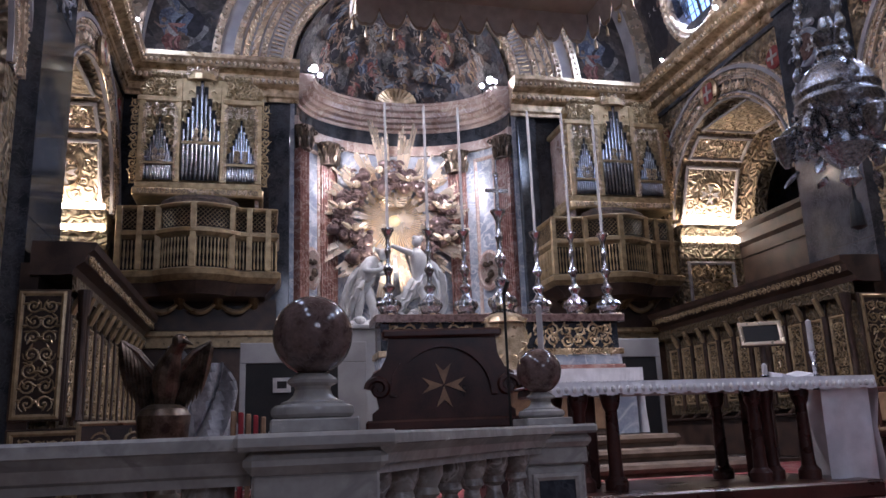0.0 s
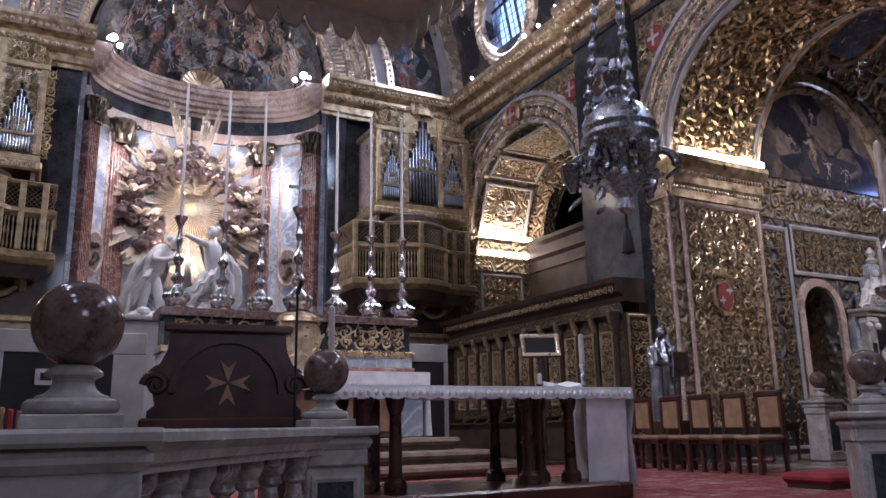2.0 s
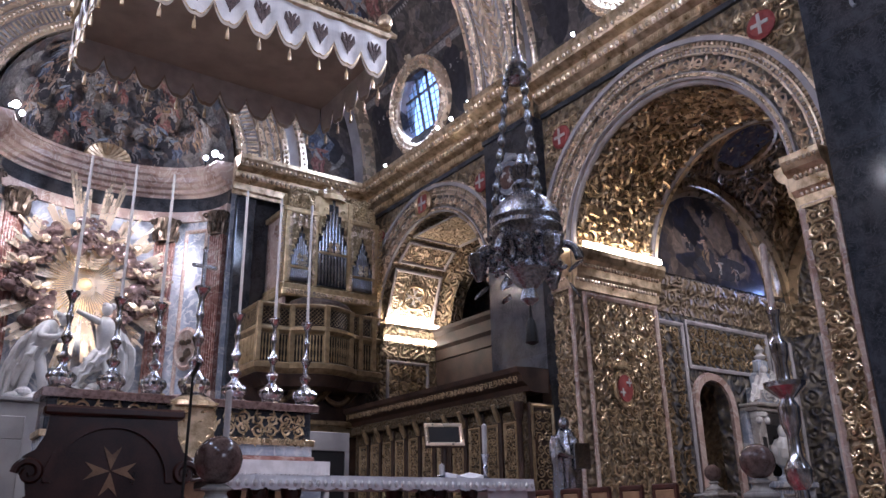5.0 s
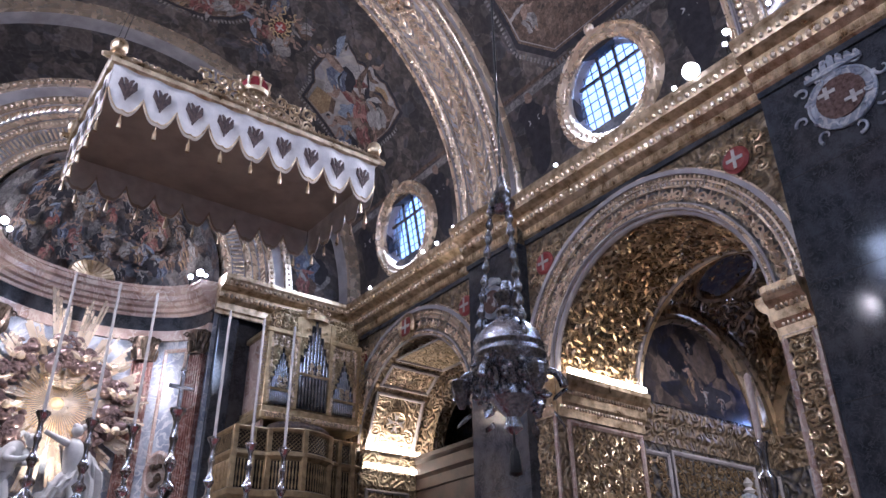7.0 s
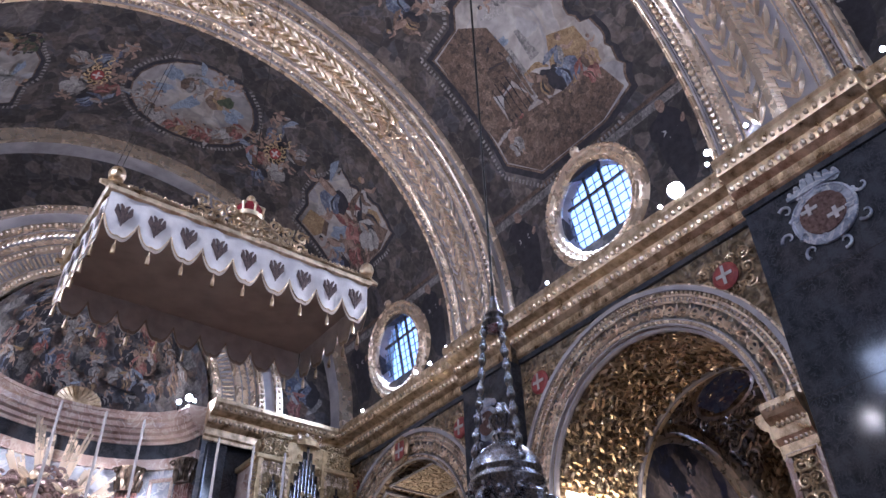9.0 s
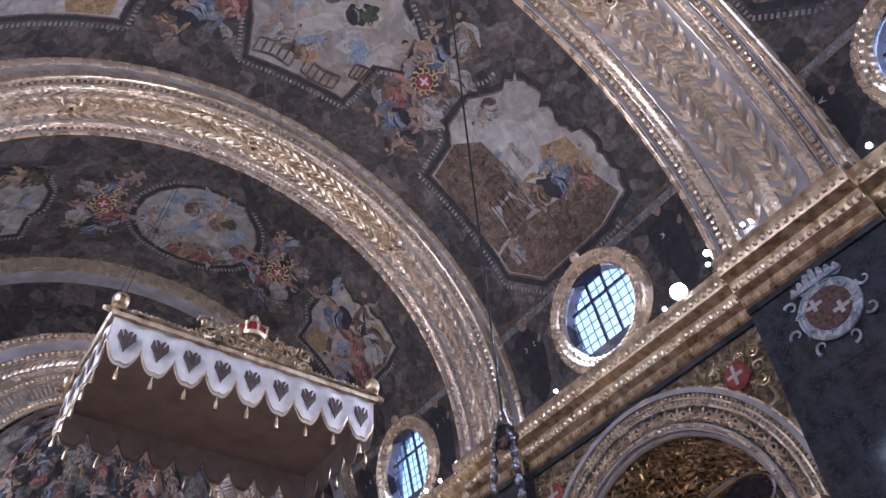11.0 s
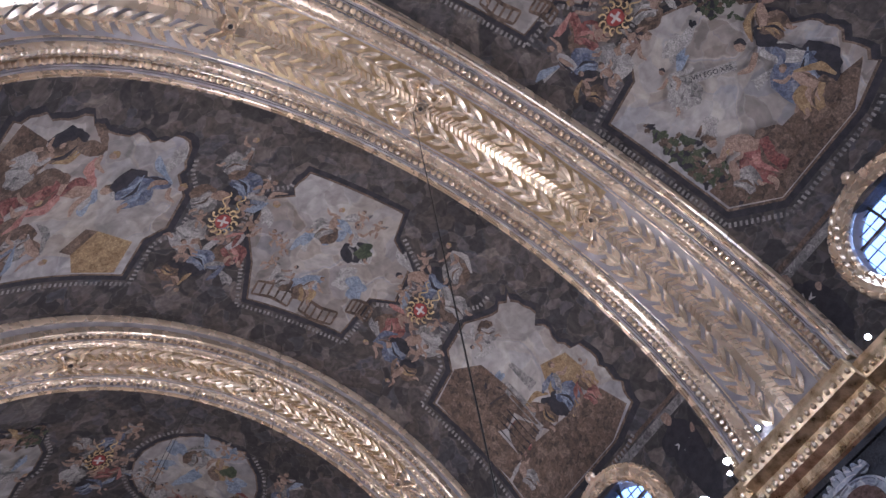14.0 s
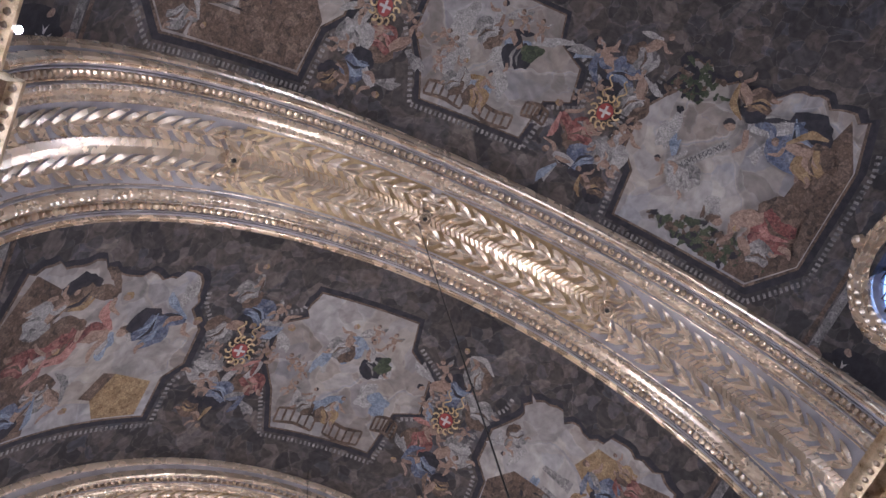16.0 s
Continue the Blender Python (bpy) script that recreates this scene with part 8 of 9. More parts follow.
# ---------------------------------------------------------------- balustrade
RT = 1.615
RAILP = [(-0.15, RT - 0.17), (-0.15, RT - 0.14), (-0.18, RT - 0.13), (-0.20, RT - 0.09), (-0.25, RT - 0.055), (-0.27, RT - 0.05), (-0.27, RT - 0.012), (-0.255, RT), (0.255, RT), (0.27, RT - 0.012), (0.27, RT - 0.05), (0.25, RT - 0.055), (0.20, RT - 0.09), (0.18, RT - 0.13), (0.15, RT - 0.14), (0.15, RT - 0.17)]
BAL = [(0.085, 0.0), (0.085, 0.06), (0.05, 0.09), (0.065, 0.13), (0.10, 0.20), (0.09, 0.28), (0.05, 0.36), (0.042, 0.40), (0.07, 0.42), (0.06, 0.45), (0.09, 0.50), (0.09, 0.54)]


def line_pts(pts):
    P = np.array(pts, float)
    T = np.gradient(P, axis=0)
    T /= np.linalg.norm(T, axis=1)[:, None]
    return [(p[0], p[1], t[1], -t[0]) for p, t in zip(P, T)]


def balustrade(pts, floor, label):
    th = thing("balustrade", label, "balustrade", "marble balustrades")
    part("handrail", run([(o * 0.8, z) for o, z in RAILP], line_pts(pts)), WHITEMARBLE, th)
    part("plinth", run([(-0.17, floor), (-0.17, floor + 0.16), (-0.13, floor + 0.2), (0.13, floor + 0.2), (0.17, floor + 0.16), (0.17, floor)], line_pts(pts)), WHITEMARBLE, th)
    P = np.array(pts, float)
    L = np.concatenate([[0], np.cumsum(np.linalg.norm(np.diff(P, axis=0), axis=1))])
    h0, h1 = floor + 0.2, RT - 0.17
    n = max(2, int(L[-1] / 0.27))
    for i in range(n):
        s = (i + 0.5) * L[-1] / n
        x, y = np.interp(s, L, P[:, 0]), np.interp(s, L, P[:, 1])
        part("baluster", M().lathe([(r, h0 + z / 0.54 * (h1 - h0)) for r, z in BAL], (x, y, 0), 14), BALUSTER, th, "", True)


def ball_post(x, y, floor, turn, size=0.30, top=RT):
    th = thing("balustrade_post", "white marble post carrying a polished brown marble ball", "post", "ball posts", at=(x, y, 0), turn=turn)
    pr = part("pier", M().box(-0.20, 0.20, -0.20, 0.20, floor, top - 0.24, 0.015), WHITEMARBLE, th)
    for hw2, z0, z1, bv in ((0.215, top - 0.24, top - 0.135, 0.01), (0.245, top - 0.135, top - 0.055, 0.03), (0.275, top - 0.055, top + 0.003, 0.015)):
        part("cap_moulding", M().box(-hw2, hw2, -hw2, hw2, z0, z1, bv), WHITEMARBLE, th)
    part("inlay", M().box(-0.12, 0.12, -0.208, -0.19, floor + 0.15, top - 0.32, 0.004), BLUEMARBLE, pr, "mottled dark marble inlay")
    part("inlay_frame", warp(frame_of(0.32, top - 0.42 - floor, 0.04, 0.015), lambda u, v, n: np.stack([u, -0.2 - n, (floor + top - 0.17) / 2 + v], 1)), WHITEMARBLE, pr)
    part("ball_base", M().box(-0.155, 0.155, -0.155, 0.155, top, top + 0.05, 0.006), WHITEMARBLE, th)
    prof = [(0.12, 0.05), (0.142, 0.054), (0.152, 0.066), (0.154, 0.078), (0.150, 0.091), (0.138, 0.101), (0.118, 0.104), (0.116, 0.112), (0.092, 0.120), (0.074, 0.136), (0.066, 0.155), (0.068, 0.168), (0.082, 0.174), (0.092, 0.180), (0.094, 0.190), (0.086, 0.199), (0.06, 0.215)]
    nk = part("neck", M().lathe([(q, top + z) for q, z in prof], n=32), WHITEMARBLE, th, "", True)
    part("ball", M().ball((0, 0, top + 0.36), size / 2, 32, 20), BALLMARBLE, nk, "polished brown marble ball", True)


F2 = FL
balustrade([(-7.2, 2.98), (-5.6, 2.98), (-3.98, 2.98)], 0.55, "white marble altar rail with turned coloured balusters")
cur = [(-3.72, 3.12), (-3.42, 3.55), (-3.05, 4.05), (-2.68, 4.5), (-2.3, 4.86)]
balustrade(cur, 0.62, "curved white marble altar rail with coloured marble balusters")
ball_post(-3.76, 2.97, 0.55, 0)
ball_post(-2.13, 4.98, 0.62, 0)
ball_post(2.35, 4.12, 0.62, -40, 0.30, RT + 0.05)
ball_post(8.70, 9.25, FL + 0.013, 0, 0.30, FL + 1.05)
bn = thing("side_bench", "small dark wooden bench beside a marble post", "bench", at=(8.35, 9.95, FL + 0.013))
part("bench_top", M().box(-0.4, 0.4, -0.2, 0.2, 0.60, 0.67, 0.012), EBONY, bn)
part("apron", M().box(-0.36, 0.36, -0.16, 0.16, 0.50, 0.60, 0.01), EBONY, bn)
for sx in (-1, 1):
    for sy in (-1, 1):
        part("leg", M().lathe([(0.035, 0), (0.035, 0.06), (0.022, 0.1), (0.034, 0.3), (0.022, 0.42), (0.034, 0.5)], (sx * 0.33, sy * 0.14, 0), 10), EBONY, bn, "", True)
balustrade([(2.55, 3.9), (3.0, 3.45), (3.5, 3.1), (4.0, 2.98)], 0.62, "curved white marble altar rail with coloured marble balusters")
balustrade([(4.0, 2.97), (5.6, 2.97), (7.2, 2.97)], 0.55, "white marble altar rail with turned coloured balusters")

# ---------------------------------------------------------------- sanctuary lamp
LX, LY = -0.16, 4.15
th = thing("sanctuary_lamp", "large ornate silver hanging lamp on beaded chains", "hanging lamp", at=(LX, LY, 0))
part("bowl", M().lathe([(0.02, 3.08), (0.07, 3.12), (0.05, 3.2), (0.11, 3.26), (0.17, 3.34), (0.15, 3.42), (0.19, 3.50), (0.24, 3.55), (0.275, 3.60), (0.285, 3.66), (0.265, 3.70), (0.275, 3.74), (0.25, 3.82), (0.19, 3.90), (0.12, 3.95), (0.08, 3.99), (0.09, 4.03), (0.07, 4.07), (0.10, 4.13), (0.11, 4.18), (0.06, 4.22), (0.04, 4.30)], n=28), CHASED, th, "", True)
rnd = random.Random(2)
for i in range(10):
    a = 2 * math.pi * i / 10
    g = M()
    for k in range(7):
        g.ball((0.25 * math.cos(a) + rnd.uniform(-.05, .05), 0.25 * math.sin(a) + rnd.uniform(-.05, .05), 3.36 + k * 0.04), rnd.uniform(.02, .04), 7, 5)
    tagged(part("chased_boss", g, CHASED, th, "", True), kind="stuff")
for i in range(6):
    a = 2 * math.pi * i / 6 + 0.3
    ca, sa = math.cos(a), math.sin(a)
    t = np.linspace(0, 5.2, 16)
    q = 0.12 * (1 - t / 8)
    part("scroll_arm", M().path(np.stack([ca * (0.27 + q * np.cos(t)), sa * (0.27 + q * np.cos(t)), 3.42 + q * np.sin(t) * 1.3], 1), np.linspace(.035, .015, 16), 6, 1, (-sa, ca, 0)), CHASED, th, "", True)
    lf = M()
    for k in range(2):
        v, f = leaf(0.14, 0.07, 0.03)
        e = rnd.uniform(-1.2, 1.2)
        r0 = 0.30 + v[:, 0] * math.cos(e)
        lf.add(np.stack([ca * r0 - sa * v[:, 1], sa * r0 + ca * v[:, 1], 3.22 + 0.09 * k + v[:, 0] * math.sin(e) + v[:, 2]], 1), f)
    part("silver_leaves", lf, CHASED, th, "", True)
    if i % 2 == 0:
        ch = M()
        x0, y0, z0, x1, y1, z1 = 0.26 * ca, 0.26 * sa, 3.72, 0.09 * ca, 0.09 * sa, 5.02
        n = 30
        for k in range(n):
            s = (k + 0.5) / n
            big = (0.016, 0.034, 0.022)[k % 3]
            ch.ball((x0 + (x1 - x0) * s ** 0.8, y0 + (y1 - y0) * s ** 0.8, z0 + (z1 - z0) * s), big, 7, 5, 1.5)
        part("chain", ch, CHASED, th, "beaded silver chain", True)
        part("lamp_branch", M().rod((0.25 * ca, 0.25 * sa, 3.50), (0.37 * ca, 0.37 * sa, 3.40), 0.02, 6).lathe([(0.02, -0.12), (0.06, -0.04), (0.08, 0.02), (0.085, 0.08), (0.06, 0.1)], (0.37 * ca, 0.37 * sa, 3.40), 12), CHASED, th, "", True)
part("crown_plate", M().lathe([(0.03, 4.96), (0.10, 4.98), (0.115, 5.03), (0.07, 5.07), (0.085, 5.11), (0.05, 5.16), (0.02, 5.3)], n=20), CHASED, th, "", True)
part("cable", M().rod((0, 0, 5.3), (0.05, 0, ZC + RR), 0.012, 6), IRON, th, "thin dark cable")
part("tassel", M().lathe([(0.012, 2.78), (0.05, 2.8), (0.035, 2.95), (0.015, 2.98), (0.006, 3.1)], n=10), IRON, th, "dark tassel", True)

# ---------------------------------------------------------------- canopy over the altar
CX0, CX1, CY0, CY1, CZ = -2.3, 2.75, 11.15, 13.9, 10.5
th = thing("altar_canopy", "hanging canopy with scalloped white silk valance and gilded frame", "canopy", at=(0, 0, 0))
part("lining", M().box(CX0 - 0.012, CX1 + 0.012, CY0 - 0.012, CY1 + 0.012, CZ - 0.30, CZ - 0.26), CREAM, th, "plain cream lining")
prof = [(0.02, CZ - 0.06), (0.08, CZ - 0.03), (0.10, CZ + 0.04), (0.06, CZ + 0.08), (0.10, CZ + 0.13), (0.0, CZ + 0.16), (-0.06, CZ + 0.16), (-0.06, CZ - 0.06)]
part("gilded_frame", run(prof, [(CX0, CY0, -1, -1), (CX1, CY0, 1, -1), (CX1, CY1, 1, 1), (CX0, CY1, -1, 1), (CX0, CY0, -1, -1)]), GOLD, th, "gilded moulded frame")


def valance(p, q, nscallop, name):
    """A scalloped strip from p to q."""
    p, q = np.array(p, float), np.array(q, float)
    k = nscallop * 12
    s = np.linspace(0, 1, k + 1)
    drop = 0.62 + 0.34 * np.abs(np.sin(np.pi * s * nscallop)) ** 0.8 + 0.06 * np.abs(np.sin(2 * np.pi * s * nscallop)) 
    P = p + np.outer(s, q - p)
    nrm = np.array([(q - p)[1], -(q - p)[0]])
    nrm = nrm / np.linalg.norm(nrm)
    P = P + np.outer(0.015 * np.sin(s * nscallop * 2 * np.pi), nrm)
    top = np.column_stack([P, np.full(k + 1, CZ - 0.02)])
    bot = np.column_stack([P, CZ - drop])
    mid = np.column_stack([P, CZ - drop + 0.075])
    o = np.append(nrm * 0.008, 0)
    v = M().tube([top + o, mid + o, mid, top, top + o], False, False)
    part(name, v, DAMASK, th, "white silk with embroidered emblems")
    part("braid", M().tube([mid + o * 1.5, bot + o * 1.5, bot, mid, mid + o * 1.5], False, False), CREAM, th, "buff braid edge")
    line = M().path(mid + o * 2, np.full(k + 1, 0.013), 5)
    part("braid_cord", line, GOLD, th)
    ang = math.atan2((q - p)[1], (q - p)[0])
    ca, sa = math.cos(ang), math.sin(ang)
    for i in range(nscallop):
        c = p + (q - p) * (i + 0.5) / nscallop
        e = M()
        for s2 in (-1, 1):
            e.path([(s2 * .02, 0, -.18), (s2 * .05, 0, -.08), (s2 * .12, 0, .0), (s2 * .13, 0, .10)], [.02, .05, .05, .015], 6, 0.25, (0, 1, 0))
            e.path([(s2 * .02, 0, -.02), (s2 * .04, 0, .08), (s2 * .08, 0, .12)], [.04, .03, .015], 6, 0.25, (0, 1, 0))
        e.path([(0, 0, -.24), (0, 0, -.1), (0, 0, .04)], [.012, .05, .03], 6, 0.25, (0, 1, 0))
        R = Matrix.Translation((c[0] + nrm[0] * 0.03, c[1] + nrm[1] * 0.03, CZ - 0.40)) @ Matrix.Rotation(ang, 4, "Z") @ Matrix.Diagonal((0.95, 1.0, 1.25, 1.0))
        part("emblem", e.moved(R), EMBROIDERY, th, "dark embroidered emblem", True)
        part("tassel", M().rod((c[0], c[1], CZ - 0.93), (c[0], c[1], CZ - 1.06), 0.008, 5).lathe([(0.035, -1.24), (0.03, -1.10), (0.014, -1.05)], (c[0], c[1], CZ), 8), GOLD, th, "gold tassel", True)


valance((CX0 - 0.02, CY0 - 0.02), (CX1 + 0.02, CY0 - 0.02), 9, "valance")
valance((CX0 - 0.02, CY1), (CX0 - 0.02, CY0), 5, "valance")
valance((CX1 + 0.02, CY0), (CX1 + 0.02, CY1), 5, "valance")
valance((CX1, CY1 + 0.02), (CX0, CY1 + 0.02), 9, "valance")
for x, y in ((CX0, CY0), (CX1, CY0), (CX0, CY1), (CX1, CY1)):
    part("corner_finial", M().ball((x, y, CZ + 0.34), 0.15, 10, 7, 1.2).lathe([(0.12, 0.1), (0.08, 0.18), (0.13, 0.22), (0.05, 0.26)], (x, y, CZ), 12).rod((x, y, CZ + 0.12), (x + (0.24 if x > 0 else -0.24), y - 0.05, CZ + 0.06), 0.09, 8, 0.04), GOLD, th, "gilded corner finial", True)
sc = warp(scrolls(2.3, 0.50, 0.16, 501), lambda u, v, n: np.stack([0.2 + u, CY0 - 0.06 - n, CZ + 0.33 + v], 1))
sc.join(warp(scrolls(4.6, 0.05, 0.05, 502, 2), lambda u, v, n: np.stack([0.2 + u, CY0 - 0.11 - n, CZ + 0.12 + v], 1)))
tagged(part("crest_scrolls", sc, GOLD, th, "", True), kind="stuff")
cr = M().lathe([(0.28, 0), (0.30, 0.08), (0.26, 0.11)], (0.15, CY0 + 0.1, CZ + 0.50), 18)
for i in range(8):
    a = 2 * math.pi * i / 8
    cr.path([(0.15 + 0.28 * math.cos(a), CY0 + 0.1 + 0.28 * math.sin(a), CZ + 0.58), (0.15 + 0.30 * math.cos(a), CY0 + 0.1 + 0.30 * math.sin(a), CZ + 0.76), (0.15, CY0 + 0.1, CZ + 0.98)], [.02, .035, .025], 5)
cr.ball((0.15, CY0 + 0.1, CZ + 1.05), 0.09, 10, 6)
cr.lathe([(0.2, 0.1), (0.12, 0.3), (0.22, 0.5)], (0.15, CY0 + 0.1, CZ), 12)
cw = part("crown", cr, GOLD, th, "gilded crown", True)
part("crown_cap", M().lathe([(0.25, 0.56), (0.265, 0.74), (0.2, 0.86), (0.06, 0.94)], (0.15, CY0 + 0.1, CZ), 14), VELVET, cw, "red velvet cap", True)
part("cable", M().rod((0.15, CY0 + 0.1, CZ + 0.7), (0.15, CY0 + 0.4, ZC + RV), 0.008, 5), IRON, th, "thin dark cable")
for x, y in ((CX0, CY1), (CX1, CY1), (CX0, CY0), (CX1, CY0)):
    part("cable", M().rod((x, y, CZ + 0.2), (x * 0.6, (y + 12.5) / 2, ZC + 6.5), 0.006, 4), IRON, th)

# ---------------------------------------------------------------- chairs, lecterns, small things
def chair():
    th = thing("chair", "dark wooden chair with tan leather seat and back", "chair", "row of chairs")
    part("seat", M().box(-0.24, 0.24, -0.24, 0.22, 0.44, 0.51, 0.025), LEATHER, th, "tan leather seat")
    part("seat_frame", M().box(-0.24, 0.24, -0.23, 0.23, 0.38, 0.44, 0.01), REDWOOD, th)
    part("backrest", M().box(-0.19, 0.19, 0.20, 0.25, 0.60, 1.02, 0.015), LEATHER, th, "tan leather back")
    part("top_rail", M().box(-0.24, 0.24, 0.19, 0.25, 1.02, 1.10, 0.015), REDWOOD, th)
    for s in (-1, 1):
        part("leg", M().box(s * 0.21 - 0.03, s * 0.21 + 0.03, -0.24, -0.18, 0, 0.44, 0.008), REDWOOD, th)
        part("back_post", M().box(s * 0.215 - 0.028, s * 0.215 + 0.028, 0.19, 0.25, 0, 1.08, 0.008), REDWOOD, th)
    part("stretcher", M().box(-0.2, 0.2, -0.02, 0.02, 0.14, 0.18, 0.006), REDWOOD, th)
    return th


c0 = chair()
spots = [(4.85, 9.90), (4.88, 9.30), (4.90, 8.70), (4.93, 8.10), (4.95, 7.50)]
c0.matrix_world = pose(*spots[0], FL + 0.013, 0, 0, -97)
for x, y in spots[1:]:
    copy_thing(c0, pose(x, y, FL + 0.013, 0, 0, -97))

th = thing("lectern", "black lectern with a sloping framed screen before the stalls", "lectern", at=(4.6, 12.0, FL))
part("post", M().rod((0, 0, 0.05), (0, 0, 1.95), 0.06, 10), WOOD, th)
part("base", M().box(-0.3, 0.3, -0.25, 0.25, 0.0, 0.06, 0.01), WOOD, th)
R = pose(0, 0, 2.15, 62, 0, -25)
sn = part("screen", M().box(-0.36, 0.36, -0.24, 0.24, -0.03, 0.03, 0.01).moved(R), WOOD, th)
part("screen_frame", frame_of(0.72, 0.48, 0.07, 0.03, 0.03).moved(R), PALEGOLD, sn, "pale frame")
part("screen_glass", M().box(-0.28, 0.28, -0.16, 0.16, 0.03, 0.036).moved(R), BLACK, sn)

th = thing("eagle_lectern", "bronze eagle lectern on a turned stand and inlaid pedestal", "lectern", at=(-5.1, 9.2, FL), turn=10)
part("pedestal", M().box(-0.75, 0.05, -0.1, 0.5, 0, 0.95, 0.02), WOOD, th)
part("pedestal_panel", warp(scrolls(0.6, 0.72, 0.12, 61, 3, 0.13), lambda u, v, n: np.stack([-0.35 + u, -0.1 - n * 0.5, 0.5 + v], 1)), STALLGOLD, th, "gilded inlay", True)
part("pedestal_frame", warp(frame_of(0.8, 0.95, 0.05, 0.02), lambda u, v, n: np.stack([-0.35 + u, -0.1 - n, 0.475 + v], 1)), STALLGOLD, th)
part("stand", M().lathe([(0.30, 0), (0.30, 0.1), (0.16, 0.18), (0.12, 0.4), (0.22, 0.55), (0.26, 0.75), (0.28, 0.98), (0.24, 1.05), (0.16, 1.1)], (0.1, -0.25, 0), 20), BRONZE, th, "", True)
eg = M().path([(0.1, -0.2, 1.08), (0.1, -0.22, 1.3), (0.12, -0.28, 1.5), (0.18, -0.36, 1.66), (0.22, -0.44, 1.74)], [.10, .16, .14, .08, .07], 12)
eg.ball((0.22, -0.45, 1.76), 0.085, 10, 7)
eg.rod((0.25, -0.5, 1.76), (0.34, -0.6, 1.71), 0.035, 6, 0.008)
part("eagle_body", eg, BRONZE, th, "", True)
for s in (-1, 1):
    wg = M()
    for k in range(10):
        a = k / 9
        ex, ez = 0.1 + s * (0.10 + 0.36 * a), 1.42 + 0.34 * a ** 0.7
        v, f = leaf(0.78 - 0.22 * a, 0.10, 0.03)
        for row, q in ((0, 1.0), (1, 0.55)):
            wg.add(np.stack([ex - s * 0.16 * v[:, 0] * q + v[:, 1], -0.16 - 0.10 * a - 0.03 * row - v[:, 2], ez - v[:, 0] * q], 1), f)
    wg.path([(0.1 + s * 0.08, -0.22, 1.40), (0.1 + s * 0.3, -0.24, 1.66), (0.1 + s * 0.47, -0.28, 1.78)], [.05, .05, .02], 8)
    tagged(part("wing", wg, BRONZE, th, "bronze feathered wing", True), kind="stuff")

# dust sheets, stool chairs and things by the north stalls
for x, y, z0, z1, w, lab in ((-5.3, 13.2, FL, 3.1, 0.9, "translucent dust sheet hung over the stalls"), (-4.6, 12.4, FL, 2.75, 0.8, "crumpled translucent dust sheet over stored furniture")):
    th = thing("dust_sheet", lab, "dust sheet", "dust sheets", at=(x, y, 0))
    rows = []
    for k in range(14):
        s = k / 13
        rows.append([(w * u * (0.25 + 0.75 * s ** 0.6) + 0.06 * math.sin(u * 9 + k), 0.25 * math.sin(u * 4 + k * 0.5) * s - 0.1 + 0.05 * math.sin(u * 17 + k), z1 - (z1 - z0 - 0.02) * s) for u in np.linspace(-0.6, 0.6, 22)])
    part("sheet", M().tube(rows, False, False), PLASTIC, th, "", True)
th = thing("folded_stools", "row of folded wooden stools with red edges", "stools", at=(-4.1, 10.2, FL))
for i in range(5):
    part("stool", M().box(-0.2 + i * 0.09, -0.14 + i * 0.09, -0.2, 0.2, 0.0, 1.05 - 0.02 * i, 0.012), VELVET if i % 2 else LEATHER, th)
th = thing("side_table", "small side table with a white cloth and glass bottles", "side table", at=(-3.55, 9.6, FL))
part("cloth", M().box(-0.3, 0.3, -0.25, 0.25, 0.0, 0.80, 0.02), CLOTH, th)
part("bottle", M().lathe([(0.04, 0.8), (0.045, 0.92), (0.015, 1.0), (0.015, 1.06)], (-0.05, 0, 0), 10), SILVER, th, "", True)
part("bottle", M().lathe([(0.03, 0.8), (0.035, 0.9), (0.012, 0.96)], (0.08, 0.05, 0), 10), PIPE, th, "", True)

th = thing("paschal_candlestick", "very tall turned silver and dark marble candlestick", "candlestick", at=(5.35, 5.55, FL))
part("stem", M().lathe([(q * (1.0 if z < 0.1 else 1.45), z) for q, z in [(0.216, 0), (0.216, 0.08), (0.115, 0.16), (0.086, 0.4), (0.115, 0.55), (0.158, 0.62), (0.072, 0.72), (0.058, 0.95), (0.101, 1.05), (0.115, 1.2), (0.058, 1.35), (0.05, 1.6), (0.086, 1.75), (0.094, 1.95), (0.058, 2.05), (0.173, 2.2), (0.18, 2.26), (0.058, 2.3), (0.05, 2.5), (0.072, 2.6), (0.079, 2.75), (0.036, 2.85), (0.043, 3.1), (0.065, 3.2), (0.029, 3.25)]], n=20), BRIGHTSILVER, th, "", True)
part("candle", M().lathe([(0.045, 3.2), (0.045, 4.1), (0.01, 4.14)], n=12), PINKMARBLE, th, "tall candle", True)
part("marble_knop", M().lathe([(0.13, 0.0), (0.17, 0.1), (0.13, 0.2)], (0, 0, 0.38), 16), REDMARBLE, th, "", True)
th = thing("kneeler", "long low kneeler upholstered in red velvet", "kneeler", at=(4.6, 5.6, FL))
part("cushion", M().box(-1.3, 1.5, -0.3, 0.3, 0.06, 0.17, 0.04), VELVET, th)
part("base", M().box(-1.25, 1.45, -0.25, 0.25, 0.013, 0.07), WOOD, th)
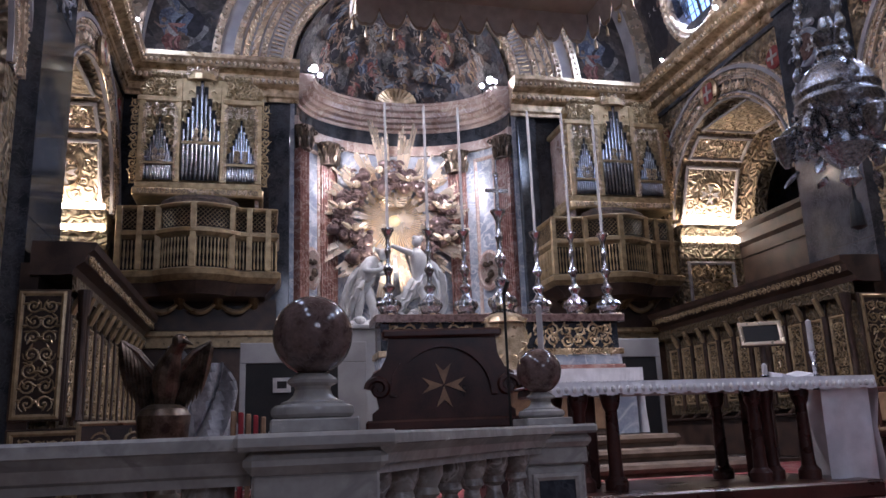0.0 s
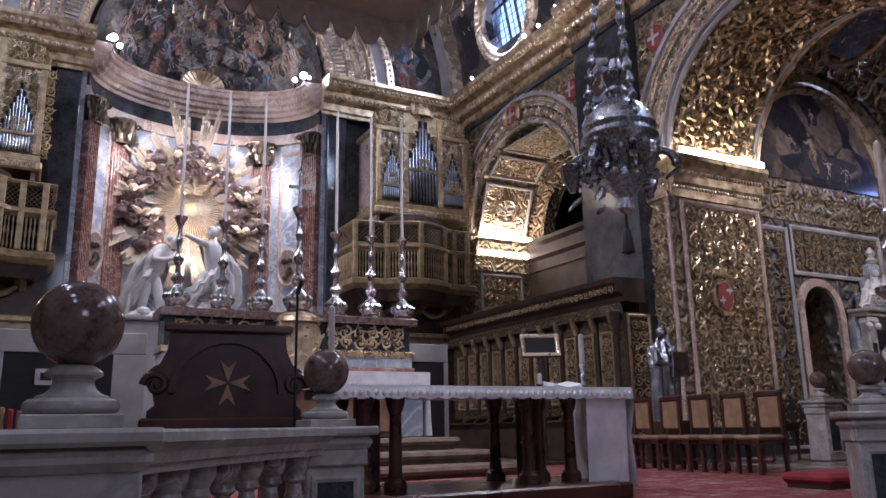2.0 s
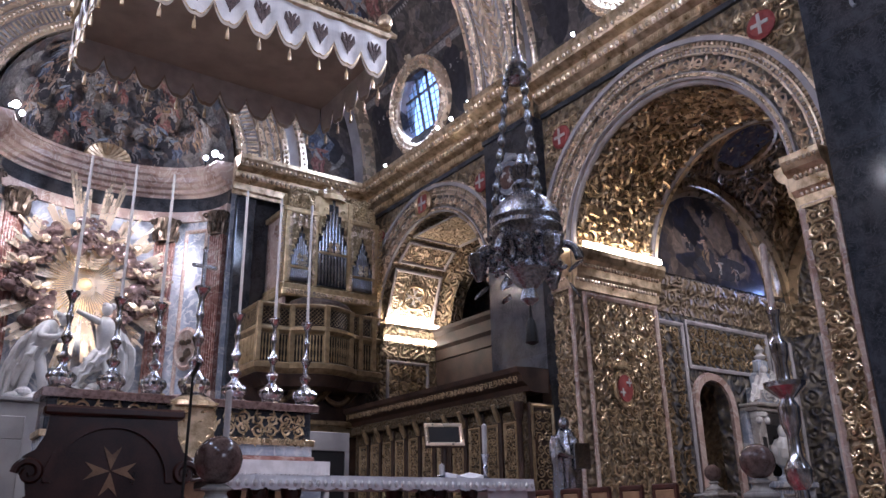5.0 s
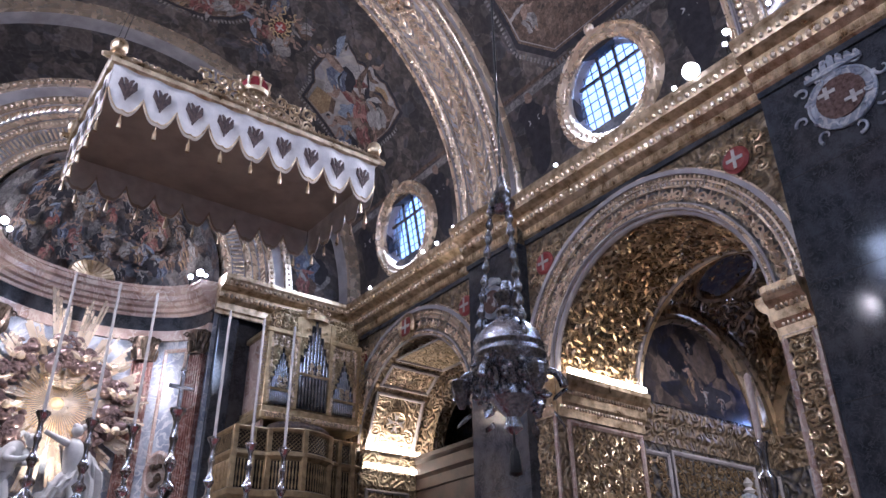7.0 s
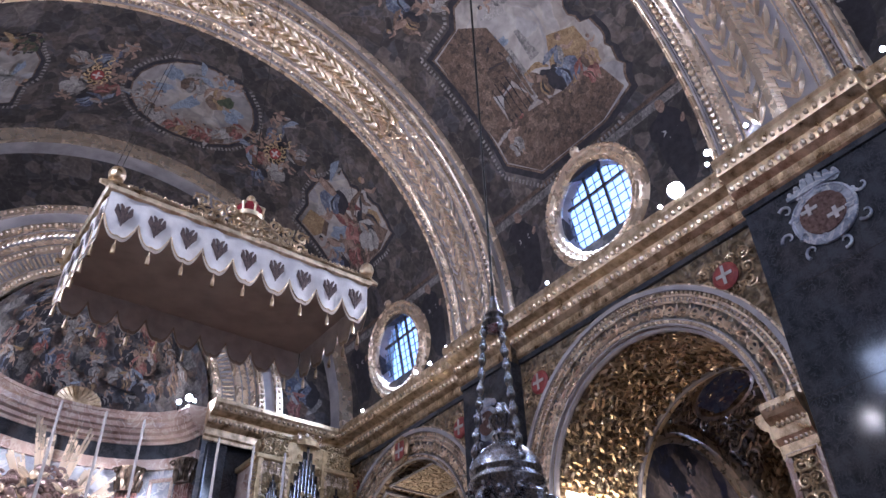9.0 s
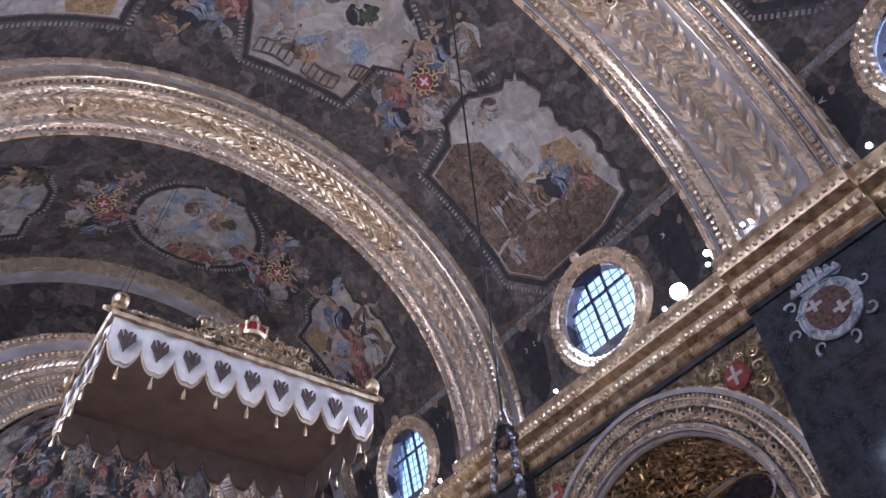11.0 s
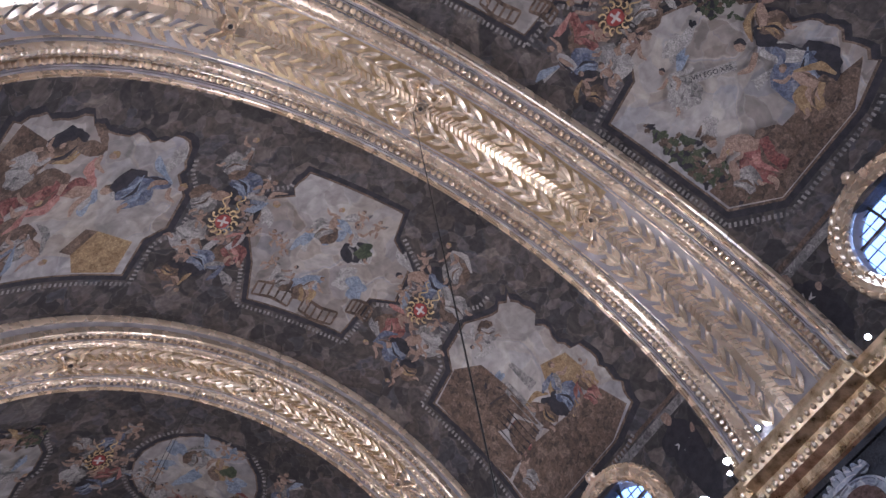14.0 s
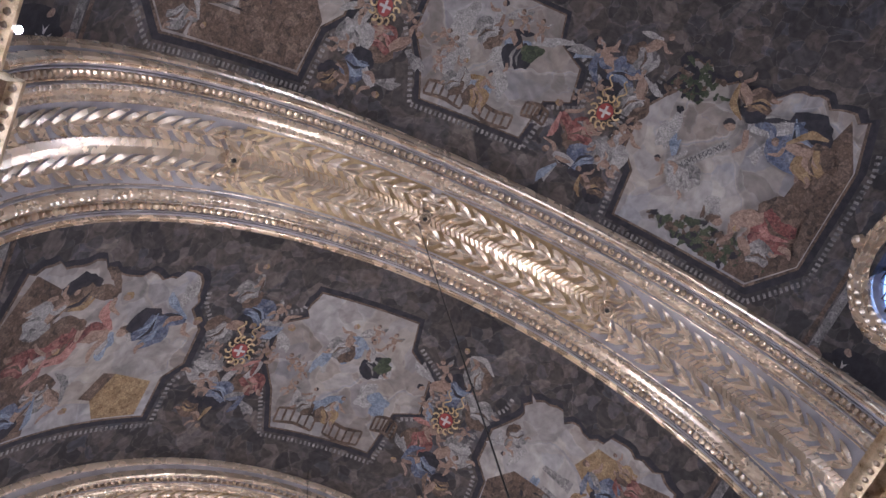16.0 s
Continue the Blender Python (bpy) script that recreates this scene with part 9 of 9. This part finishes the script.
# marble monument in the chapel
MX, MY = 14.35, YF - 0.1
th = thing("wall_monument", "white marble wall monument with bust and allegorical carving", "monument", at=(MX, MY, 0))
bs = part("base", M().box(-0.85, 0.85, -0.5, 0.1, FL, 2.15, 0.03).box(-0.95, 0.95, -0.58, 0.1, 2.15, 2.3, 0.03).box(-0.92, 0.92, -0.56, 0.1, FL, FL + 0.2, 0.03), PALEMARBLE, th)
part("base_panel", warp(frame_of(1.1, 0.8, 0.07, 0.03), lambda u, v, n: np.stack([u, -0.5 - n, 1.62 + v], 1)), WHITEMARBLE, bs)
part("slab", M().box(-0.95, 0.95, -0.08, 0.1, 2.3, 4.0), PALEMARBLE, th, "grey marble back slab")
for s in (-1, 1):
    pl = part("pilaster", M().box(s * 0.66 - 0.16, s * 0.66 + 0.16, -0.30, -0.08, 2.3, 3.95, 0.02).box(s * 0.66 - 0.2, s * 0.66 + 0.2, -0.35, -0.08, 2.3, 2.42, 0.02), WHITEMARBLE, th)
    part("inlay", M().box(s * 0.66 - 0.08, s * 0.66 + 0.08, -0.312, -0.298, 2.55, 3.35), BLACK, pl, "dark marble inlay")
    part("capital", M().box(s * 0.66 - 0.2, s * 0.66 + 0.2, -0.36, -0.08, 3.82, 3.97, 0.03).ball((s * 0.66 - 0.16, -0.33, 3.74), 0.09, 10, 7).ball((s * 0.66 + 0.16, -0.33, 3.74), 0.09, 10, 7), STATUE, pl)
part("entablature", M().box(-0.95, 0.95, -0.40, 0.1, 3.97, 4.07, 0.02).box(-1.0, 1.0, -0.48, 0.1, 4.07, 4.17, 0.03), WHITEMARBLE, th)
# the niche is not hollow: its shade is a flat black panel
part("niche", M().box(-0.36, 0.36, -0.094, -0.076, 2.45, 3.7, 0.005), BLACK, th, "dark niche")
ped = part("bust_pedestal", M().lathe([(0.24, 2.3), (0.24, 2.4), (0.13, 2.48), (0.12, 2.62), (0.2, 2.7)], (0, -0.36, 0), 16), PALEMARBLE, th, "", True)
b = M()
draped(b, [(0, -0.36, 2.68), (0.01, -0.36, 2.9), (0.0, -0.37, 3.12), (0, -0.37, 3.26), (0, -0.38, 3.36)], [.17, .30, .33, .20, .09], 0.12, 5)
b.ball((0, -0.40, 3.50), 0.135, 14, 10, 1.25)
part("bust", b, STATUE, th, "plain marble bust", True)
# broken pediment: carved crest over a tapering back, a reclining draped form at either side
part("crest_back", M().box(-0.62, 0.62, -0.2, 0.1, 4.17, 4.6, 0.05).box(-0.38, 0.38, -0.2, 0.1, 4.6, 5.0, 0.06).box(-0.2, 0.2, -0.18, 0.1, 5.0, 5.35, 0.06), PALEMARBLE, th)
tagged(part("crest_carving", warp(scrolls(1.3, 0.44, 0.16, 71, 3, 0.16), lambda u, v, n: np.stack([u, -0.2 - n, 4.40 + v], 1)), STATUE, th, "", True), kind="stuff")
tagged(part("crest_carving", warp(scrolls(0.8, 0.45, 0.14, 72, 3, 0.15), lambda u, v, n: np.stack([u, -0.2 - n, 4.82 + v], 1)), STATUE, th, "", True), kind="stuff")
for s in (-1, 1):
    b = M()
    draped(b, [(s * 0.92, -0.3, 4.2), (s * 0.78, -0.32, 4.36), (s * 0.58, -0.34, 4.6), (s * 0.46, -0.34, 4.82), (s * 0.40, -0.34, 4.92)], [.08, .13, .16, .13, .05], 0.18, 8)
    b.ball((s * 0.36, -0.36, 5.02), 0.09, 10, 7, 1.2)
    b.path([(s * 0.44, -0.36, 4.8), (s * 0.25, -0.44, 4.72), (s * 0.14, -0.42, 4.86)], [.06, .05, .03], 7)
    part("carved_form", b, STATUE, th, "", True)
part("finial", M().lathe([(0.1, 5.35), (0.16, 5.42), (0.07, 5.5), (0.13, 5.6), (0.02, 5.76)], (0, -0.08, 0), 12), STATUE, th, "", True)
# small statue of silver beside the chapel pier
b = M()
draped(b, [(0, 0, 0), (0, 0, .5), (0.02, 0, 1.0), (0, 0, 1.3), (0, 0, 1.45)], [.24, .22, .25, .2, .08], 0.15, 7)
b.ball((0, -0.02, 1.56), 0.11, 10, 7, 1.2)
b.path([(-.2, 0, 1.25), (-.28, -.15, 1.0), (-.05, -.25, .95)], [.08, .07, .04], 7)
b.box(-0.05, 0.35, -0.30, -0.24, 0.75, 1.2, 0.01)
ob = part("statue", b.moved(Matrix.Translation((6.3, 10.6, FL + 0.75))), CHASED, None, "", True)
tagged(ob, "dark silver statue on a plinth beside the stalls", "statue")
th = thing("statue_plinth", "dark plinth under the silver statue", "plinth", at=(6.3, 10.6, FL))
part("block", M().box(-0.3, 0.3, -0.3, 0.3, 0, 0.74, 0.02), WOOD, th)

# floodlights standing on the cornice
def floodlight(x, y, z, tx, ty, tz, size=0.10, glowing=True):
    th = thing("floodlight", "small lit floodlight standing on the cornice", "floodlight", "cornice floodlights")
    th.matrix_world = look((x, y, z), (tx, ty, tz))
    part("housing", M().lathe([(size, -0.02), (size * 1.1, 0.1), (size * 0.5, 0.2)], n=14), GREYPAINT, th, "", True)
    part("lens", M().lathe([(size * 0.95, -0.022), (size * 0.7, -0.04), (size * 0.2, -0.05)], n=14), BULB, th, "glowing lens", True)
    part("bracket", M().box(-0.02, 0.02, -0.24 if z < 11.9 else -0.5, 0.0, 0.04, 0.08), IRON, th)


# the first lens is oversized: its glare is built as a larger glowing disc
for y, z, s in ((6.42, 11.76, 0.17), (5.55, 12.1, 0.06), (5.62, 11.85, 0.04), (6.85, 11.62, 0.04), (10.2, 11.66, 0.04), (14.05, 11.8, 0.04), (14.8, 11.66, 0.045), (15.45, 11.68, 0.05), (18.2, 11.64, 0.04), (4.65, 12.1, 0.04), (2.1, 11.72, 0.05)):
    floodlight(7.0, y, z, -3.0, 1.5, 6.0, s)
    floodlight(-7.0, y, z, 3.0, 1.5, 6.0, s)
for sx in (-1, 1):
    for k, (x, y, z) in enumerate(((2.6, 20.5, 11.8), (2.42, 20.75, 11.72), (2.72, 20.35, 11.68))):
        floodlight(sx * x, y, z, -3.0, 3.0, 5.0, (0.10, 0.07, 0.05)[k])
